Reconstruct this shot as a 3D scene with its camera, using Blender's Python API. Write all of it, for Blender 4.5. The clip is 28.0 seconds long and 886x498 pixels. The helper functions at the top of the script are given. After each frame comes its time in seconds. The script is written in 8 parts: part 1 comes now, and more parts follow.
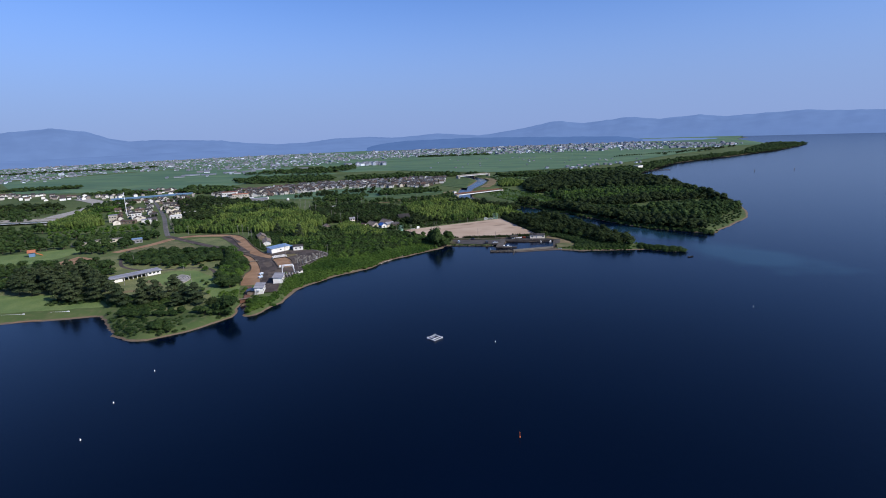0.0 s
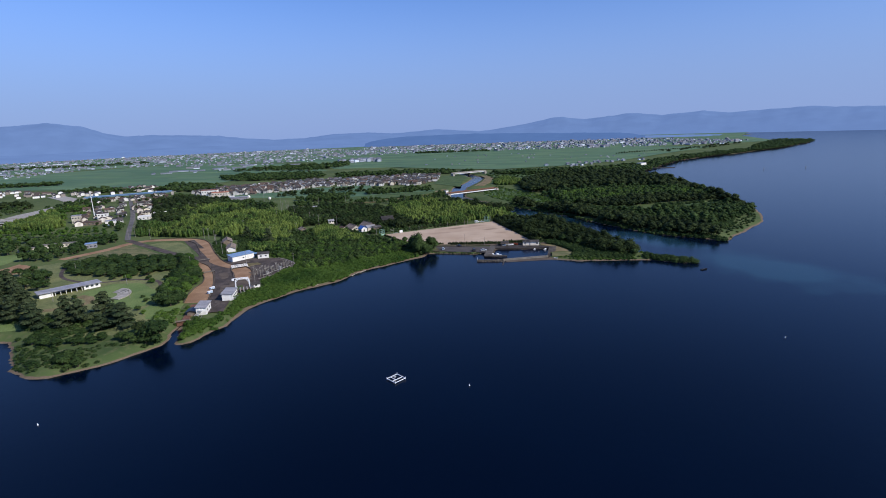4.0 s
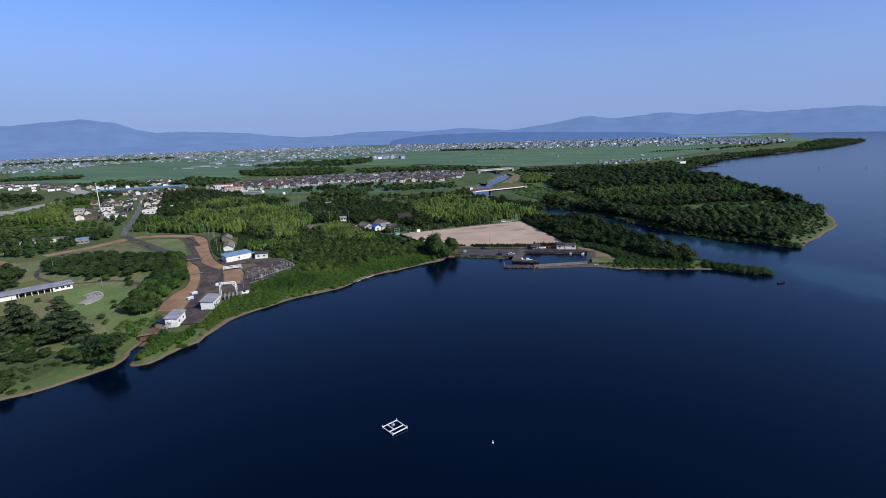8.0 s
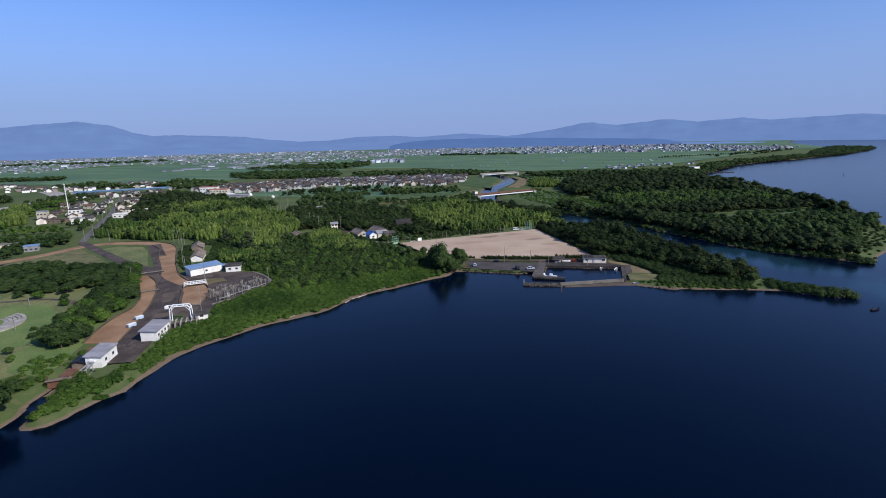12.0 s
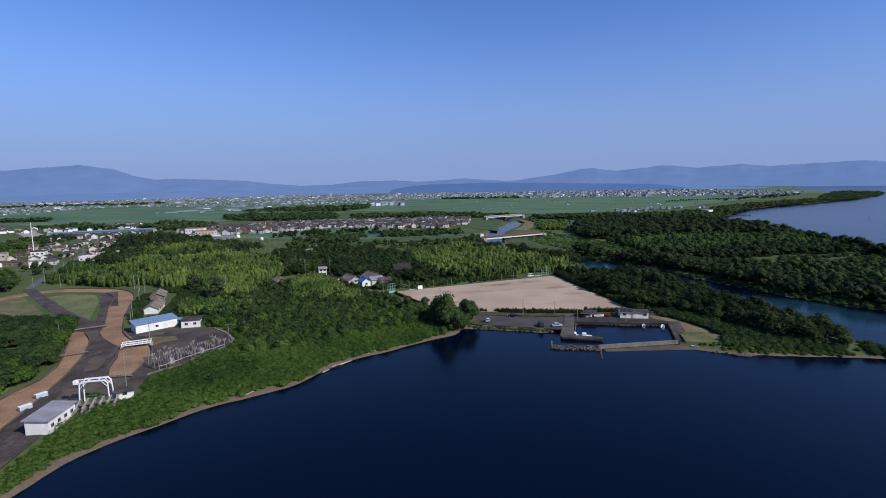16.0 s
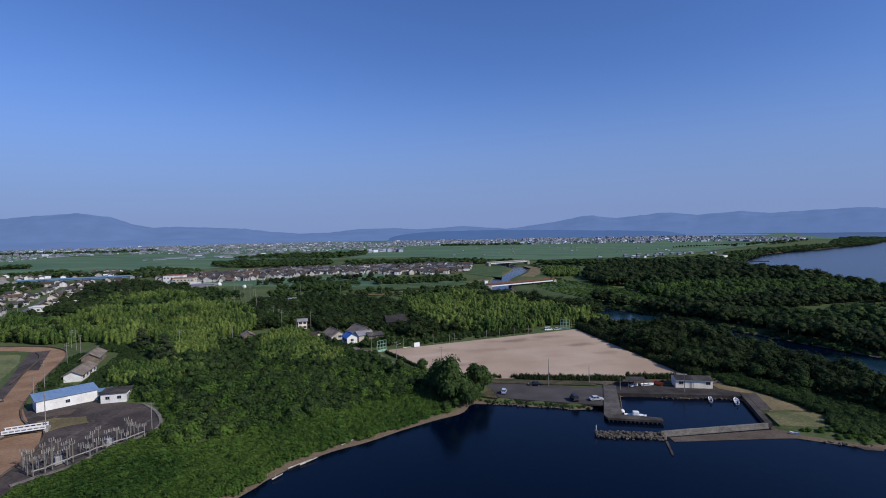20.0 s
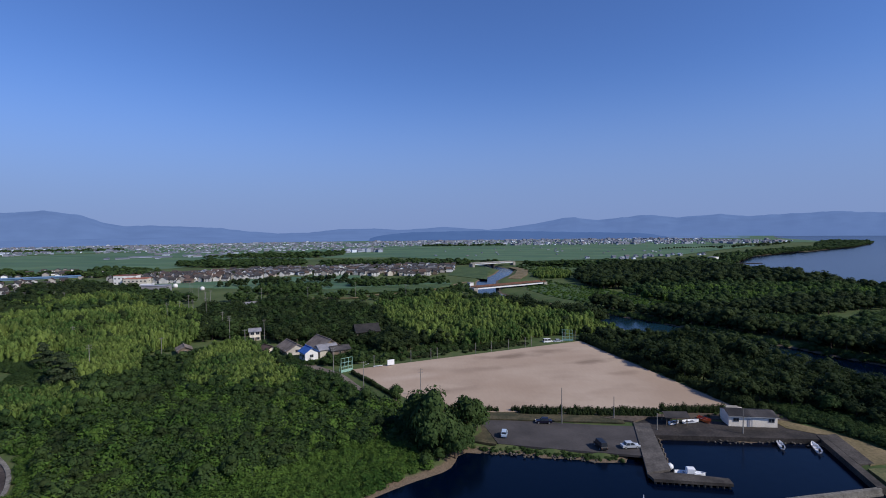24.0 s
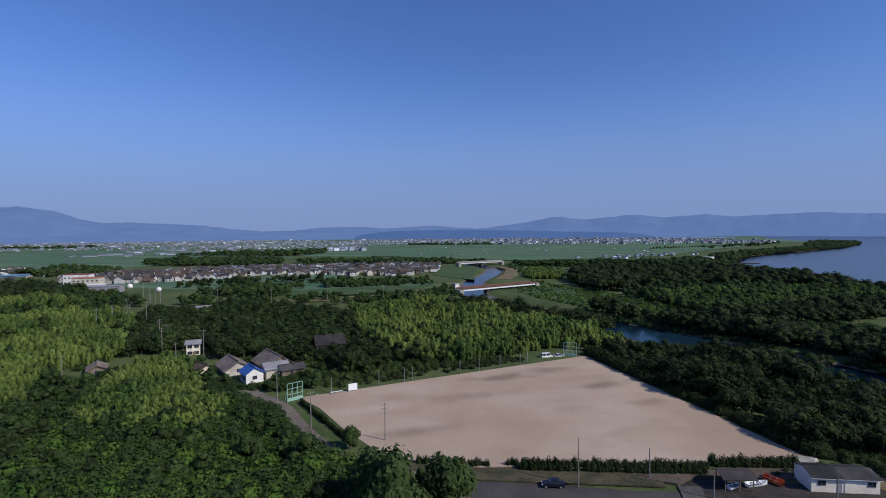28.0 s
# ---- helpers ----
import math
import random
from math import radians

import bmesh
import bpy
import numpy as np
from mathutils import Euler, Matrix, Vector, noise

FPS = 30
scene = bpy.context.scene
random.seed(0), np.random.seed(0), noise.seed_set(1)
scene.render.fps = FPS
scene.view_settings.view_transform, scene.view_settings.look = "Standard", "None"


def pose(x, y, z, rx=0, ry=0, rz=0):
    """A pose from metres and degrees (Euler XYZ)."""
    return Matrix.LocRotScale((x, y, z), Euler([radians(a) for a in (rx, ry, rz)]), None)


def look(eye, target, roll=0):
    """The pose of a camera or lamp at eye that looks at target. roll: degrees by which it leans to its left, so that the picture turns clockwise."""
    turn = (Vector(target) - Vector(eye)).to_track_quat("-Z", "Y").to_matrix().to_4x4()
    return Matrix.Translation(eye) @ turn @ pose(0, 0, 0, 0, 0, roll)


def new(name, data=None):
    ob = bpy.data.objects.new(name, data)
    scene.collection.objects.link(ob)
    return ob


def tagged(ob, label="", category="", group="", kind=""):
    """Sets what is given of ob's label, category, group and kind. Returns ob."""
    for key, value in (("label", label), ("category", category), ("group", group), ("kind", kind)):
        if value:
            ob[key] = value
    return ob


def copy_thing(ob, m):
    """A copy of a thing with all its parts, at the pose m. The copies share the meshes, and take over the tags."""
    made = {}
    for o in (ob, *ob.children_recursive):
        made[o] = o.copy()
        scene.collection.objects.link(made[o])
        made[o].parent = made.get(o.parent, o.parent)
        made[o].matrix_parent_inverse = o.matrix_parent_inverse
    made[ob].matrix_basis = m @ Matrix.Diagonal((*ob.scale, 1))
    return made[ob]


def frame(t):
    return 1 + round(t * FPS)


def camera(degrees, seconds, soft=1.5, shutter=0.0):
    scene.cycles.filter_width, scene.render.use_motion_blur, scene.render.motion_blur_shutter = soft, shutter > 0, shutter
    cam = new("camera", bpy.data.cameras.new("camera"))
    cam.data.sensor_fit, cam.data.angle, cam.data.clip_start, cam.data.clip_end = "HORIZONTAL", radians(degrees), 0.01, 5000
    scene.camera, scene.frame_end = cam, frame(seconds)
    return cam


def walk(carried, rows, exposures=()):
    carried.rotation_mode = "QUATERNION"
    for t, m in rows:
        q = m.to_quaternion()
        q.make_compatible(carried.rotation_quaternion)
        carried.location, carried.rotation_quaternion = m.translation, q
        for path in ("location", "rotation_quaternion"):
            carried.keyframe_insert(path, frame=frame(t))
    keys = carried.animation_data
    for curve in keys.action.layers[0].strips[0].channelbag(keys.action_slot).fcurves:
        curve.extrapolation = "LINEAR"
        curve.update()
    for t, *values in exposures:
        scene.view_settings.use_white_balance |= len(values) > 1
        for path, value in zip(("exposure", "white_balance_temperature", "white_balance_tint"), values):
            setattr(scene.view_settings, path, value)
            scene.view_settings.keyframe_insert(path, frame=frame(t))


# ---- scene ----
cam = camera(82.0, 28.0, soft=0.95)
PATH = [
    (0, (-12.371, -323.88, 89.609), (-12.299, -321.931, 89.167), -2.2),
    (1, (-7.578, -313.524, 89.811), (-7.496, -311.576, 89.364), -2.2),
    (2, (-3.01, -302.399, 90.123), (-2.924, -300.453, 89.671), -2.1),
    (4.5, (4.502, -274.647, 87.236), (4.551, -272.701, 86.779), -2.0),
    (5, (5.42, -268.713, 86.039), (5.441, -266.766, 85.582), -1.9),
    (6, (5.654, -257.09, 82.742), (5.646, -255.142, 82.289), -1.9),
    (7, (6.303, -245.332, 80.959), (6.283, -243.385, 80.504), -1.8),
    (8, (6.875, -233.809, 79.073), (6.846, -231.862, 78.618), -1.7),
    (9, (5.464, -220.943, 76.92), (5.438, -218.996, 76.464), -1.5),
    (10, (4.534, -207.996, 75.124), (4.507, -206.049, 74.667), -1.4),
    (11, (2.934, -195.215, 72.997), (2.911, -193.265, 72.554), -1.3),
    (13.5, (0.82, -164.974, 68.446), (0.799, -163.014, 68.048), -1.2),
    (14, (0.252, -158.718, 67.423), (0.234, -156.753, 67.051), -1.2),
    (15, (-0.066, -146.916, 65.296), (-0.088, -144.942, 64.976), -1.2),
    (16, (-1.05, -134.319, 63.53), (-1.07, -132.336, 63.269), -1.0),
    (17, (-1.891, -121.909, 62.214), (-1.907, -119.919, 62.016), -1.0),
    (18, (-1.839, -109.477, 60.448), (-1.855, -107.482, 60.313), -1.2),
    (19, (-1.844, -97.549, 58.907), (-1.864, -95.551, 58.822), -1.3),
    (20, (-2.552, -85.411, 57.512), (-2.566, -83.412, 57.438), -1.1),
    (20.5, (-2.527, -79.641, 57.086), (-2.546, -77.643, 57.014), -1.0),
    (22.5, (-3.237, -56.048, 55.201), (-3.252, -54.049, 55.129), -0.8),
    (23, (-3.563, -50.629, 54.935), (-3.542, -48.631, 54.861), -0.9),
    (24, (-2.618, -40.267, 53.649), (-2.559, -38.269, 53.579), -0.7),
    (25, (-1.153, -30.107, 53.013), (-1.06, -28.111, 52.941), -0.6),
    (26, (0.394, -19.817, 52.374), (0.497, -17.821, 52.302), -0.6),
    (27, (1.218, -10.162, 51.769), (1.327, -8.166, 51.697), -0.5),
    (28, (1.958, -0.069, 51.05), (2.067, 1.926, 50.976), -0.4),
]
EXPOSURES = [(0, 0.38, 5970, 9), (9, 0.38, 5990, 9), (11.5, 0.37, 6000, 9), (14, 0.32, 5980, 9), (17, 0.18, 5960, 10), (20, 0.03, 5950, 10), (24, 0.06, 5940, 10), (28, 0.0, 5940, 10)]
walk(cam, [(t, look(eye, target, roll)) for t, eye, target, roll in PATH], EXPOSURES)

# ---------- world, sun ----------
SUN_ELEV, SUN_AZ = 37.0, 121.0          # azimuth clockwise from +y
sd = Vector((math.sin(radians(SUN_AZ)) * math.cos(radians(SUN_ELEV)),
             math.cos(radians(SUN_AZ)) * math.cos(radians(SUN_ELEV)), math.sin(radians(SUN_ELEV))))
world = bpy.data.worlds.new("sky")
scene.world = world
world.use_nodes = True
wn = world.node_tree
sky = wn.nodes.new("ShaderNodeTexSky")
sky.sky_type = "NISHITA"
sky.sun_disc = False
sky.sun_elevation = radians(SUN_ELEV)
sky.sun_rotation = radians(SUN_AZ)
sky.altitude = 100
sky.air_density = 1.0
sky.dust_density = 0.35
sky.ozone_density = 3.0
bg = wn.nodes["Background"]
bg.inputs["Strength"].default_value = 0.085
tint = wn.nodes.new("ShaderNodeMix")      # clear morning air: a deeper blue
tint.data_type, tint.blend_type = "RGBA", "MULTIPLY"
tint.inputs[0].default_value = 1.0
tint.inputs[7].default_value = (0.77, 0.92, 1.33, 1)
wn.links.new(sky.outputs["Color"], tint.inputs[6])
haze = wn.nodes.new("ShaderNodeMix")      # summer haze thickens towards the horizon
haze.data_type = "RGBA"
haze.inputs[7].default_value = (2.45, 3.25, 5.7, 1)
wc = wn.nodes.new("ShaderNodeTexCoord")
wx = wn.nodes.new("ShaderNodeSeparateXYZ")
wn.links.new(wc.outputs["Generated"], wx.inputs[0])
wr = wn.nodes.new("ShaderNodeMapRange")
wr.interpolation_type = "SMOOTHERSTEP"
wr.inputs["From Min"].default_value, wr.inputs["From Max"].default_value = -0.02, 0.33
wr.inputs["To Min"].default_value, wr.inputs["To Max"].default_value = 0.92, 0.0
wn.links.new(wx.outputs["Z"], wr.inputs["Value"])
wn.links.new(wr.outputs[0], haze.inputs[0])
wn.links.new(tint.outputs[2], haze.inputs[6])
wn.links.new(haze.outputs[2], bg.inputs["Color"])
sun_data = bpy.data.lights.new("sun", "SUN")
sun_data.energy = 3.95
sun_data.angle = radians(0.6)
sun_data.color = (1.0, 0.89, 0.735)
sun = new("sun", sun_data)
sun.matrix_world = look(sd * 800, (0, 0, 0))

# ---------- materials ----------
def ramp_mix(nt, fac, a, b, lo=0.35, hi=0.65):
    r = nt.nodes.new("ShaderNodeValToRGB")
    r.color_ramp.elements[0].position, r.color_ramp.elements[1].position = lo, hi
    r.color_ramp.elements[0].color, r.color_ramp.elements[1].color = (*a, 1), (*b, 1)
    nt.links.new(fac, r.inputs["Fac"])
    return r.outputs["Color"]


def tex(nt, kind, scale, pos, detail=4.0, stretch=None):
    n = nt.nodes.new(kind)
    n.inputs["Scale"].default_value = scale
    if kind == "ShaderNodeTexNoise":
        n.inputs["Detail"].default_value = detail
    if stretch:
        m = nt.nodes.new("ShaderNodeMapping")
        m.inputs["Scale"].default_value = stretch
        nt.links.new(pos, m.inputs["Vector"])
        pos = m.outputs["Vector"]
    nt.links.new(pos, n.inputs["Vector"])
    return n


def mixc(nt, fac, a, b, mode="MIX"):
    m = nt.nodes.new("ShaderNodeMix")
    m.data_type, m.blend_type = "RGBA", mode
    if isinstance(fac, float):
        m.inputs[0].default_value = fac
    else:
        nt.links.new(fac, m.inputs[0])
    for sock, v in ((m.inputs[6], a), (m.inputs[7], b)):
        if isinstance(v, tuple):
            sock.default_value = (*v, 1)
        else:
            nt.links.new(v, sock)
    return m.outputs[2]


def base_mat(name):
    m = bpy.data.materials.new(name)
    m.use_nodes = True
    nt = m.node_tree
    b = nt.nodes["Principled BSDF"]
    pos = nt.nodes.new("ShaderNodeNewGeometry")
    return m, nt, b, pos


def surface(name, a, b, big=0.05, fine=1.0, rough=0.85, bump=0.3, metal=0.0, amount=0.35, stretch=None, spread=0.0, dist=0.1):
    """Two colours mixed by a broad noise, then grained by a fine one."""
    m, nt, bs, g = base_mat(name)
    pos = g.outputs["Position"]
    n1 = tex(nt, "ShaderNodeTexNoise", big, pos, 5, stretch)
    n2 = tex(nt, "ShaderNodeTexNoise", fine, pos, 4, stretch)
    col = ramp_mix(nt, n1.outputs["Fac"], a, b)
    grain = ramp_mix(nt, n2.outputs["Fac"], (1 - amount,) * 3, (1 + amount * 0.6,) * 3, 0.3, 0.7)
    col = mixc(nt, 1.0, col, grain, "MULTIPLY")
    if spread:
        oi = nt.nodes.new("ShaderNodeObjectInfo")
        v = ramp_mix(nt, oi.outputs["Random"], (1 - spread,) * 3, (1 + spread,) * 3, 0, 1)
        col = mixc(nt, 1.0, col, v, "MULTIPLY")
    nt.links.new(col, bs.inputs["Base Color"])
    bs.inputs["Roughness"].default_value = rough
    bs.inputs["Metallic"].default_value = metal
    bs.inputs["Specular IOR Level"].default_value = 0.3
    if bump:
        bn = nt.nodes.new("ShaderNodeBump")
        bn.inputs["Strength"].default_value = bump
        bn.inputs["Distance"].default_value = dist
        nt.links.new(n2.outputs["Fac"], bn.inputs["Height"])
        nt.links.new(bn.outputs["Normal"], bs.inputs["Normal"])
    return m


def foliage(name, dark, light, tip, tree_scale=0.06, through_light=0.36, spread=(0.55, 1.35), relief=1.0):
    """Leaves: hue varies from tree to tree by a broad noise and from leaf to leaf by island."""
    m, nt, bs, g = base_mat(name)
    pos = g.outputs["Position"]
    n1 = tex(nt, "ShaderNodeTexNoise", tree_scale, pos, 3)
    col = ramp_mix(nt, n1.outputs["Fac"], dark, light, 0.36, 0.64)
    isl = ramp_mix(nt, g.outputs["Random Per Island"], (spread[0],) * 3, (spread[1],) * 3, 0, 1)
    col = mixc(nt, 1.0, col, isl, "MULTIPLY")
    n2 = tex(nt, "ShaderNodeTexNoise", 0.9, pos, 3)
    f = ramp_mix(nt, n2.outputs["Fac"], (0, 0, 0), (0.7,) * 3, 0.5, 0.75)
    col = mixc(nt, f, col, tip)
    nt.links.new(col, bs.inputs["Base Color"])
    bs.inputs["Roughness"].default_value = 0.7
    bs.inputs["Specular IOR Level"].default_value = 0.12
    n4 = tex(nt, "ShaderNodeTexNoise", 1.7, pos, 5)
    bn = nt.nodes.new("ShaderNodeBump")
    bn.inputs["Strength"].default_value = relief
    bn.inputs["Distance"].default_value = 0.55
    nt.links.new(n4.outputs["Fac"], bn.inputs["Height"])
    nt.links.new(bn.outputs["Normal"], bs.inputs["Normal"])
    tr = nt.nodes.new("ShaderNodeBsdfTranslucent")
    nt.links.new(col, tr.inputs["Color"])
    mx = nt.nodes.new("ShaderNodeMixShader")
    mx.inputs[0].default_value = through_light
    nt.links.new(bs.outputs[0], mx.inputs[1])
    nt.links.new(tr.outputs[0], mx.inputs[2])
    nt.links.new(mx.outputs[0], nt.nodes["Material Output"].inputs["Surface"])
    return m


def ground_mat():
    """Rough grass and earth; bare sand where the bank comes down to the water."""
    m, nt, bs, g = base_mat("ground_grass")
    pos = g.outputs["Position"]
    n1 = tex(nt, "ShaderNodeTexNoise", 0.018, pos, 6)
    n2 = tex(nt, "ShaderNodeTexNoise", 0.35, pos, 6)
    n3 = tex(nt, "ShaderNodeTexNoise", 2.5, pos, 4)
    grass = ramp_mix(nt, n1.outputs["Fac"], (0.048, 0.076, 0.026), (0.088, 0.118, 0.042), 0.35, 0.65)
    grass = mixc(nt, ramp_mix(nt, n2.outputs["Fac"], (0, 0, 0), (0.75,) * 3, 0.48, 0.72), grass, (0.118, 0.118, 0.056))
    sand = ramp_mix(nt, n3.outputs["Fac"], (0.098, 0.074, 0.051), (0.188, 0.142, 0.099), 0.3, 0.7)
    sx = nt.nodes.new("ShaderNodeSeparateXYZ")
    nt.links.new(pos, sx.inputs[0])
    wob = nt.nodes.new("ShaderNodeMath")
    wob.operation = "MULTIPLY_ADD"
    wob.inputs[1].default_value = 0.5
    nt.links.new(n2.outputs["Fac"], wob.inputs[0])
    nt.links.new(sx.outputs["Z"], wob.inputs[2])
    f = ramp_mix(nt, wob.outputs[0], (0, 0, 0), (1, 1, 1), 0.62, 0.78)
    col = mixc(nt, f, sand, grass)
    nt.links.new(col, bs.inputs["Base Color"])
    bs.inputs["Roughness"].default_value = 0.95
    bs.inputs["Specular IOR Level"].default_value = 0.1
    bn = nt.nodes.new("ShaderNodeBump")
    bn.inputs["Strength"].default_value = 0.5
    bn.inputs["Distance"].default_value = 0.3
    nt.links.new(n2.outputs["Fac"], bn.inputs["Height"])
    nt.links.new(bn.outputs["Normal"], bs.inputs["Normal"])
    return m


def water_mat():
    """Deep blue lake water with small ripples; paler silt drifts out of the river mouth."""
    m, nt, bs, g = base_mat("lake_water")
    pos = g.outputs["Position"]
    near = None
    for cx, cy, rot, rx, ry in ((182, 85, -50, 75, 34), (210, 6, -67, 105, 62), (165, 110, -55, 70, 34), (125, 220, -65, 110, 40), (60, 400, 85, 130, 50), (95, 600, 75, 150, 60)):
        sub = nt.nodes.new("ShaderNodeVectorMath")
        sub.operation = "SUBTRACT"
        sub.inputs[1].default_value = (cx, cy, 0)
        nt.links.new(pos, sub.inputs[0])
        mr = nt.nodes.new("ShaderNodeVectorRotate")
        mr.rotation_type = "Z_AXIS"
        mr.inputs["Angle"].default_value = -radians(rot)
        nt.links.new(sub.outputs[0], mr.inputs["Vector"])
        mp = nt.nodes.new("ShaderNodeVectorMath")
        mp.operation = "MULTIPLY"
        mp.inputs[1].default_value = (1 / rx, 1 / ry, 0)
        nt.links.new(mr.outputs[0], mp.inputs[0])
        ln = nt.nodes.new("ShaderNodeVectorMath")
        ln.operation = "LENGTH"
        nt.links.new(mp.outputs[0], ln.inputs[0])
        if near is None:
            near = ln.outputs["Value"]
        else:
            mn = nt.nodes.new("ShaderNodeMath")
            mn.operation = "MINIMUM"
            nt.links.new(near, mn.inputs[0])
            nt.links.new(ln.outputs["Value"], mn.inputs[1])
            near = mn.outputs[0]
    n1 = tex(nt, "ShaderNodeTexNoise", 0.03, pos, 5)
    ad = nt.nodes.new("ShaderNodeMath")
    ad.operation = "MULTIPLY_ADD"
    ad.inputs[1].default_value = 0.9
    nt.links.new(n1.outputs["Fac"], ad.inputs[0])
    nt.links.new(near, ad.inputs[2])
    f = ramp_mix(nt, ad.outputs[0], (1, 1, 1), (0, 0, 0), 0.75, 1.5)
    n4 = tex(nt, "ShaderNodeTexNoise", 0.008, pos, 3)
    deep = ramp_mix(nt, n4.outputs["Fac"], (0.0002, 0.0022, 0.0092), (0.0003, 0.0032, 0.0126), 0.3, 0.7)
    col = mixc(nt, f, deep, (0.009, 0.029, 0.045))
    nt.links.new(col, bs.inputs["Base Color"])
    bs.inputs["Roughness"].default_value = 0.16
    bs.inputs["IOR"].default_value = 1.33
    bs.inputs["Specular IOR Level"].default_value = 0.2
    a = tex(nt, "ShaderNodeTexNoise", 0.35, pos, 5)
    b = tex(nt, "ShaderNodeTexNoise", 2.2, pos, 3)
    s = nt.nodes.new("ShaderNodeMath")
    s.operation = "MULTIPLY_ADD"
    s.inputs[1].default_value = 0.35
    nt.links.new(b.outputs["Fac"], s.inputs[0])
    nt.links.new(a.outputs["Fac"], s.inputs[2])
    bn = nt.nodes.new("ShaderNodeBump")
    bn.inputs["Strength"].default_value = 0.14
    bn.inputs["Distance"].default_value = 0.25
    nt.links.new(s.outputs[0], bn.inputs["Height"])
    nt.links.new(bn.outputs["Normal"], bs.inputs["Normal"])
    return m


def paddy_mat():
    """Rice plain: long plots of slightly different green between pale paths."""
    m, nt, bs, g = base_mat("rice_paddies")
    rot = nt.nodes.new("ShaderNodeVectorRotate")
    rot.rotation_type = "Z_AXIS"
    rot.inputs["Angle"].default_value = 0.42
    nt.links.new(g.outputs["Position"], rot.inputs["Vector"])
    br = nt.nodes.new("ShaderNodeTexBrick")
    br.inputs["Scale"].default_value = 0.01
    br.inputs["Brick Width"].default_value = 1.1
    br.inputs["Row Height"].default_value = 0.34
    br.inputs["Mortar Size"].default_value = 0.012
    br.inputs["Mortar Smooth"].default_value = 0.4
    # both greens are lifted towards blue, with the distance haze painted in
    br.inputs["Color1"].default_value = (0.066, 0.128, 0.072, 1)
    br.inputs["Color2"].default_value = (0.10, 0.168, 0.09, 1)
    br.inputs["Mortar"].default_value = (0.10, 0.115, 0.07, 1)
    nt.links.new(rot.outputs[0], br.inputs["Vector"])
    n = tex(nt, "ShaderNodeTexNoise", 0.01, g.outputs["Position"], 5)
    v = ramp_mix(nt, n.outputs["Fac"], (0.82, 0.85, 0.95), (1.15, 1.1, 1.0), 0.3, 0.7)
    nt.links.new(mixc(nt, 1.0, br.outputs["Color"], v, "MULTIPLY"), bs.inputs["Base Color"])
    bs.inputs["Roughness"].default_value = 0.95
    bs.inputs["Specular IOR Level"].default_value = 0.15
    return m


def field_mat():
    """Rolled sand: pale and dry, with scuffed damp patches and faint drag marks."""
    m, nt, bs, g = base_mat("field_sand")
    pos = g.outputs["Position"]
    n1 = tex(nt, "ShaderNodeTexNoise", 0.03, pos, 4)
    col = ramp_mix(nt, n1.outputs["Fac"], (0.36, 0.266, 0.192), (0.445, 0.346, 0.26), 0.35, 0.65)
    n2 = tex(nt, "ShaderNodeTexNoise", 0.055, pos, 6, (1.0, 1.9, 1.0))
    col = mixc(nt, ramp_mix(nt, n2.outputs["Fac"], (0, 0, 0), (0.35,) * 3, 0.52, 0.74), col, (0.27, 0.2, 0.145))
    wob = tex(nt, "ShaderNodeTexNoise", 0.12, pos, 5)
    for cx, cy, rx, ry, tone in ((31, 168, 20, 4.5, (0.19, 0.138, 0.098)), (60, 157, 15, 4.0, (0.20, 0.146, 0.104)), (50, 176, 13, 3.6, (0.23, 0.168, 0.120)), (-9, 141, 16, 4.0, (0.47, 0.370, 0.285)), (2, 124, 15, 3.5, (0.25, 0.184, 0.134)), (20, 150, 18, 4.0, (0.29, 0.214, 0.156)), (66, 140, 10, 3.0, (0.28, 0.206, 0.150))):
        sub = nt.nodes.new("ShaderNodeVectorMath")
        sub.operation = "SUBTRACT"
        sub.inputs[1].default_value = (cx, cy, 0)
        nt.links.new(pos, sub.inputs[0])
        turn = nt.nodes.new("ShaderNodeVectorRotate")
        turn.rotation_type = "Z_AXIS"
        turn.inputs["Angle"].default_value = -radians(14)
        nt.links.new(sub.outputs[0], turn.inputs["Vector"])
        sc = nt.nodes.new("ShaderNodeVectorMath")
        sc.operation = "MULTIPLY"
        sc.inputs[1].default_value = (0.45 / rx, 0.45 / ry, 0)
        nt.links.new(turn.outputs[0], sc.inputs[0])
        ln = nt.nodes.new("ShaderNodeVectorMath")
        ln.operation = "LENGTH"
        nt.links.new(sc.outputs[0], ln.inputs[0])
        ad = nt.nodes.new("ShaderNodeMath")
        ad.operation = "MULTIPLY_ADD"
        ad.inputs[1].default_value = 0.9
        nt.links.new(wob.outputs["Fac"], ad.inputs[0])
        nt.links.new(ln.outputs["Value"], ad.inputs[2])
        col = mixc(nt, ramp_mix(nt, ad.outputs[0], (0.75,) * 3, (0, 0, 0), 0.5, 0.9), col, tone)
    n3 = tex(nt, "ShaderNodeTexNoise", 1.3, pos, 5, (1.0, 0.25, 1.0))
    col = mixc(nt, 1.0, col, ramp_mix(nt, n3.outputs["Fac"], (0.97,) * 3, (1.025,) * 3, 0.3, 0.7), "MULTIPLY")
    nt.links.new(col, bs.inputs["Base Color"])
    bs.inputs["Roughness"].default_value = 0.95
    bs.inputs["Specular IOR Level"].default_value = 0.15
    return m


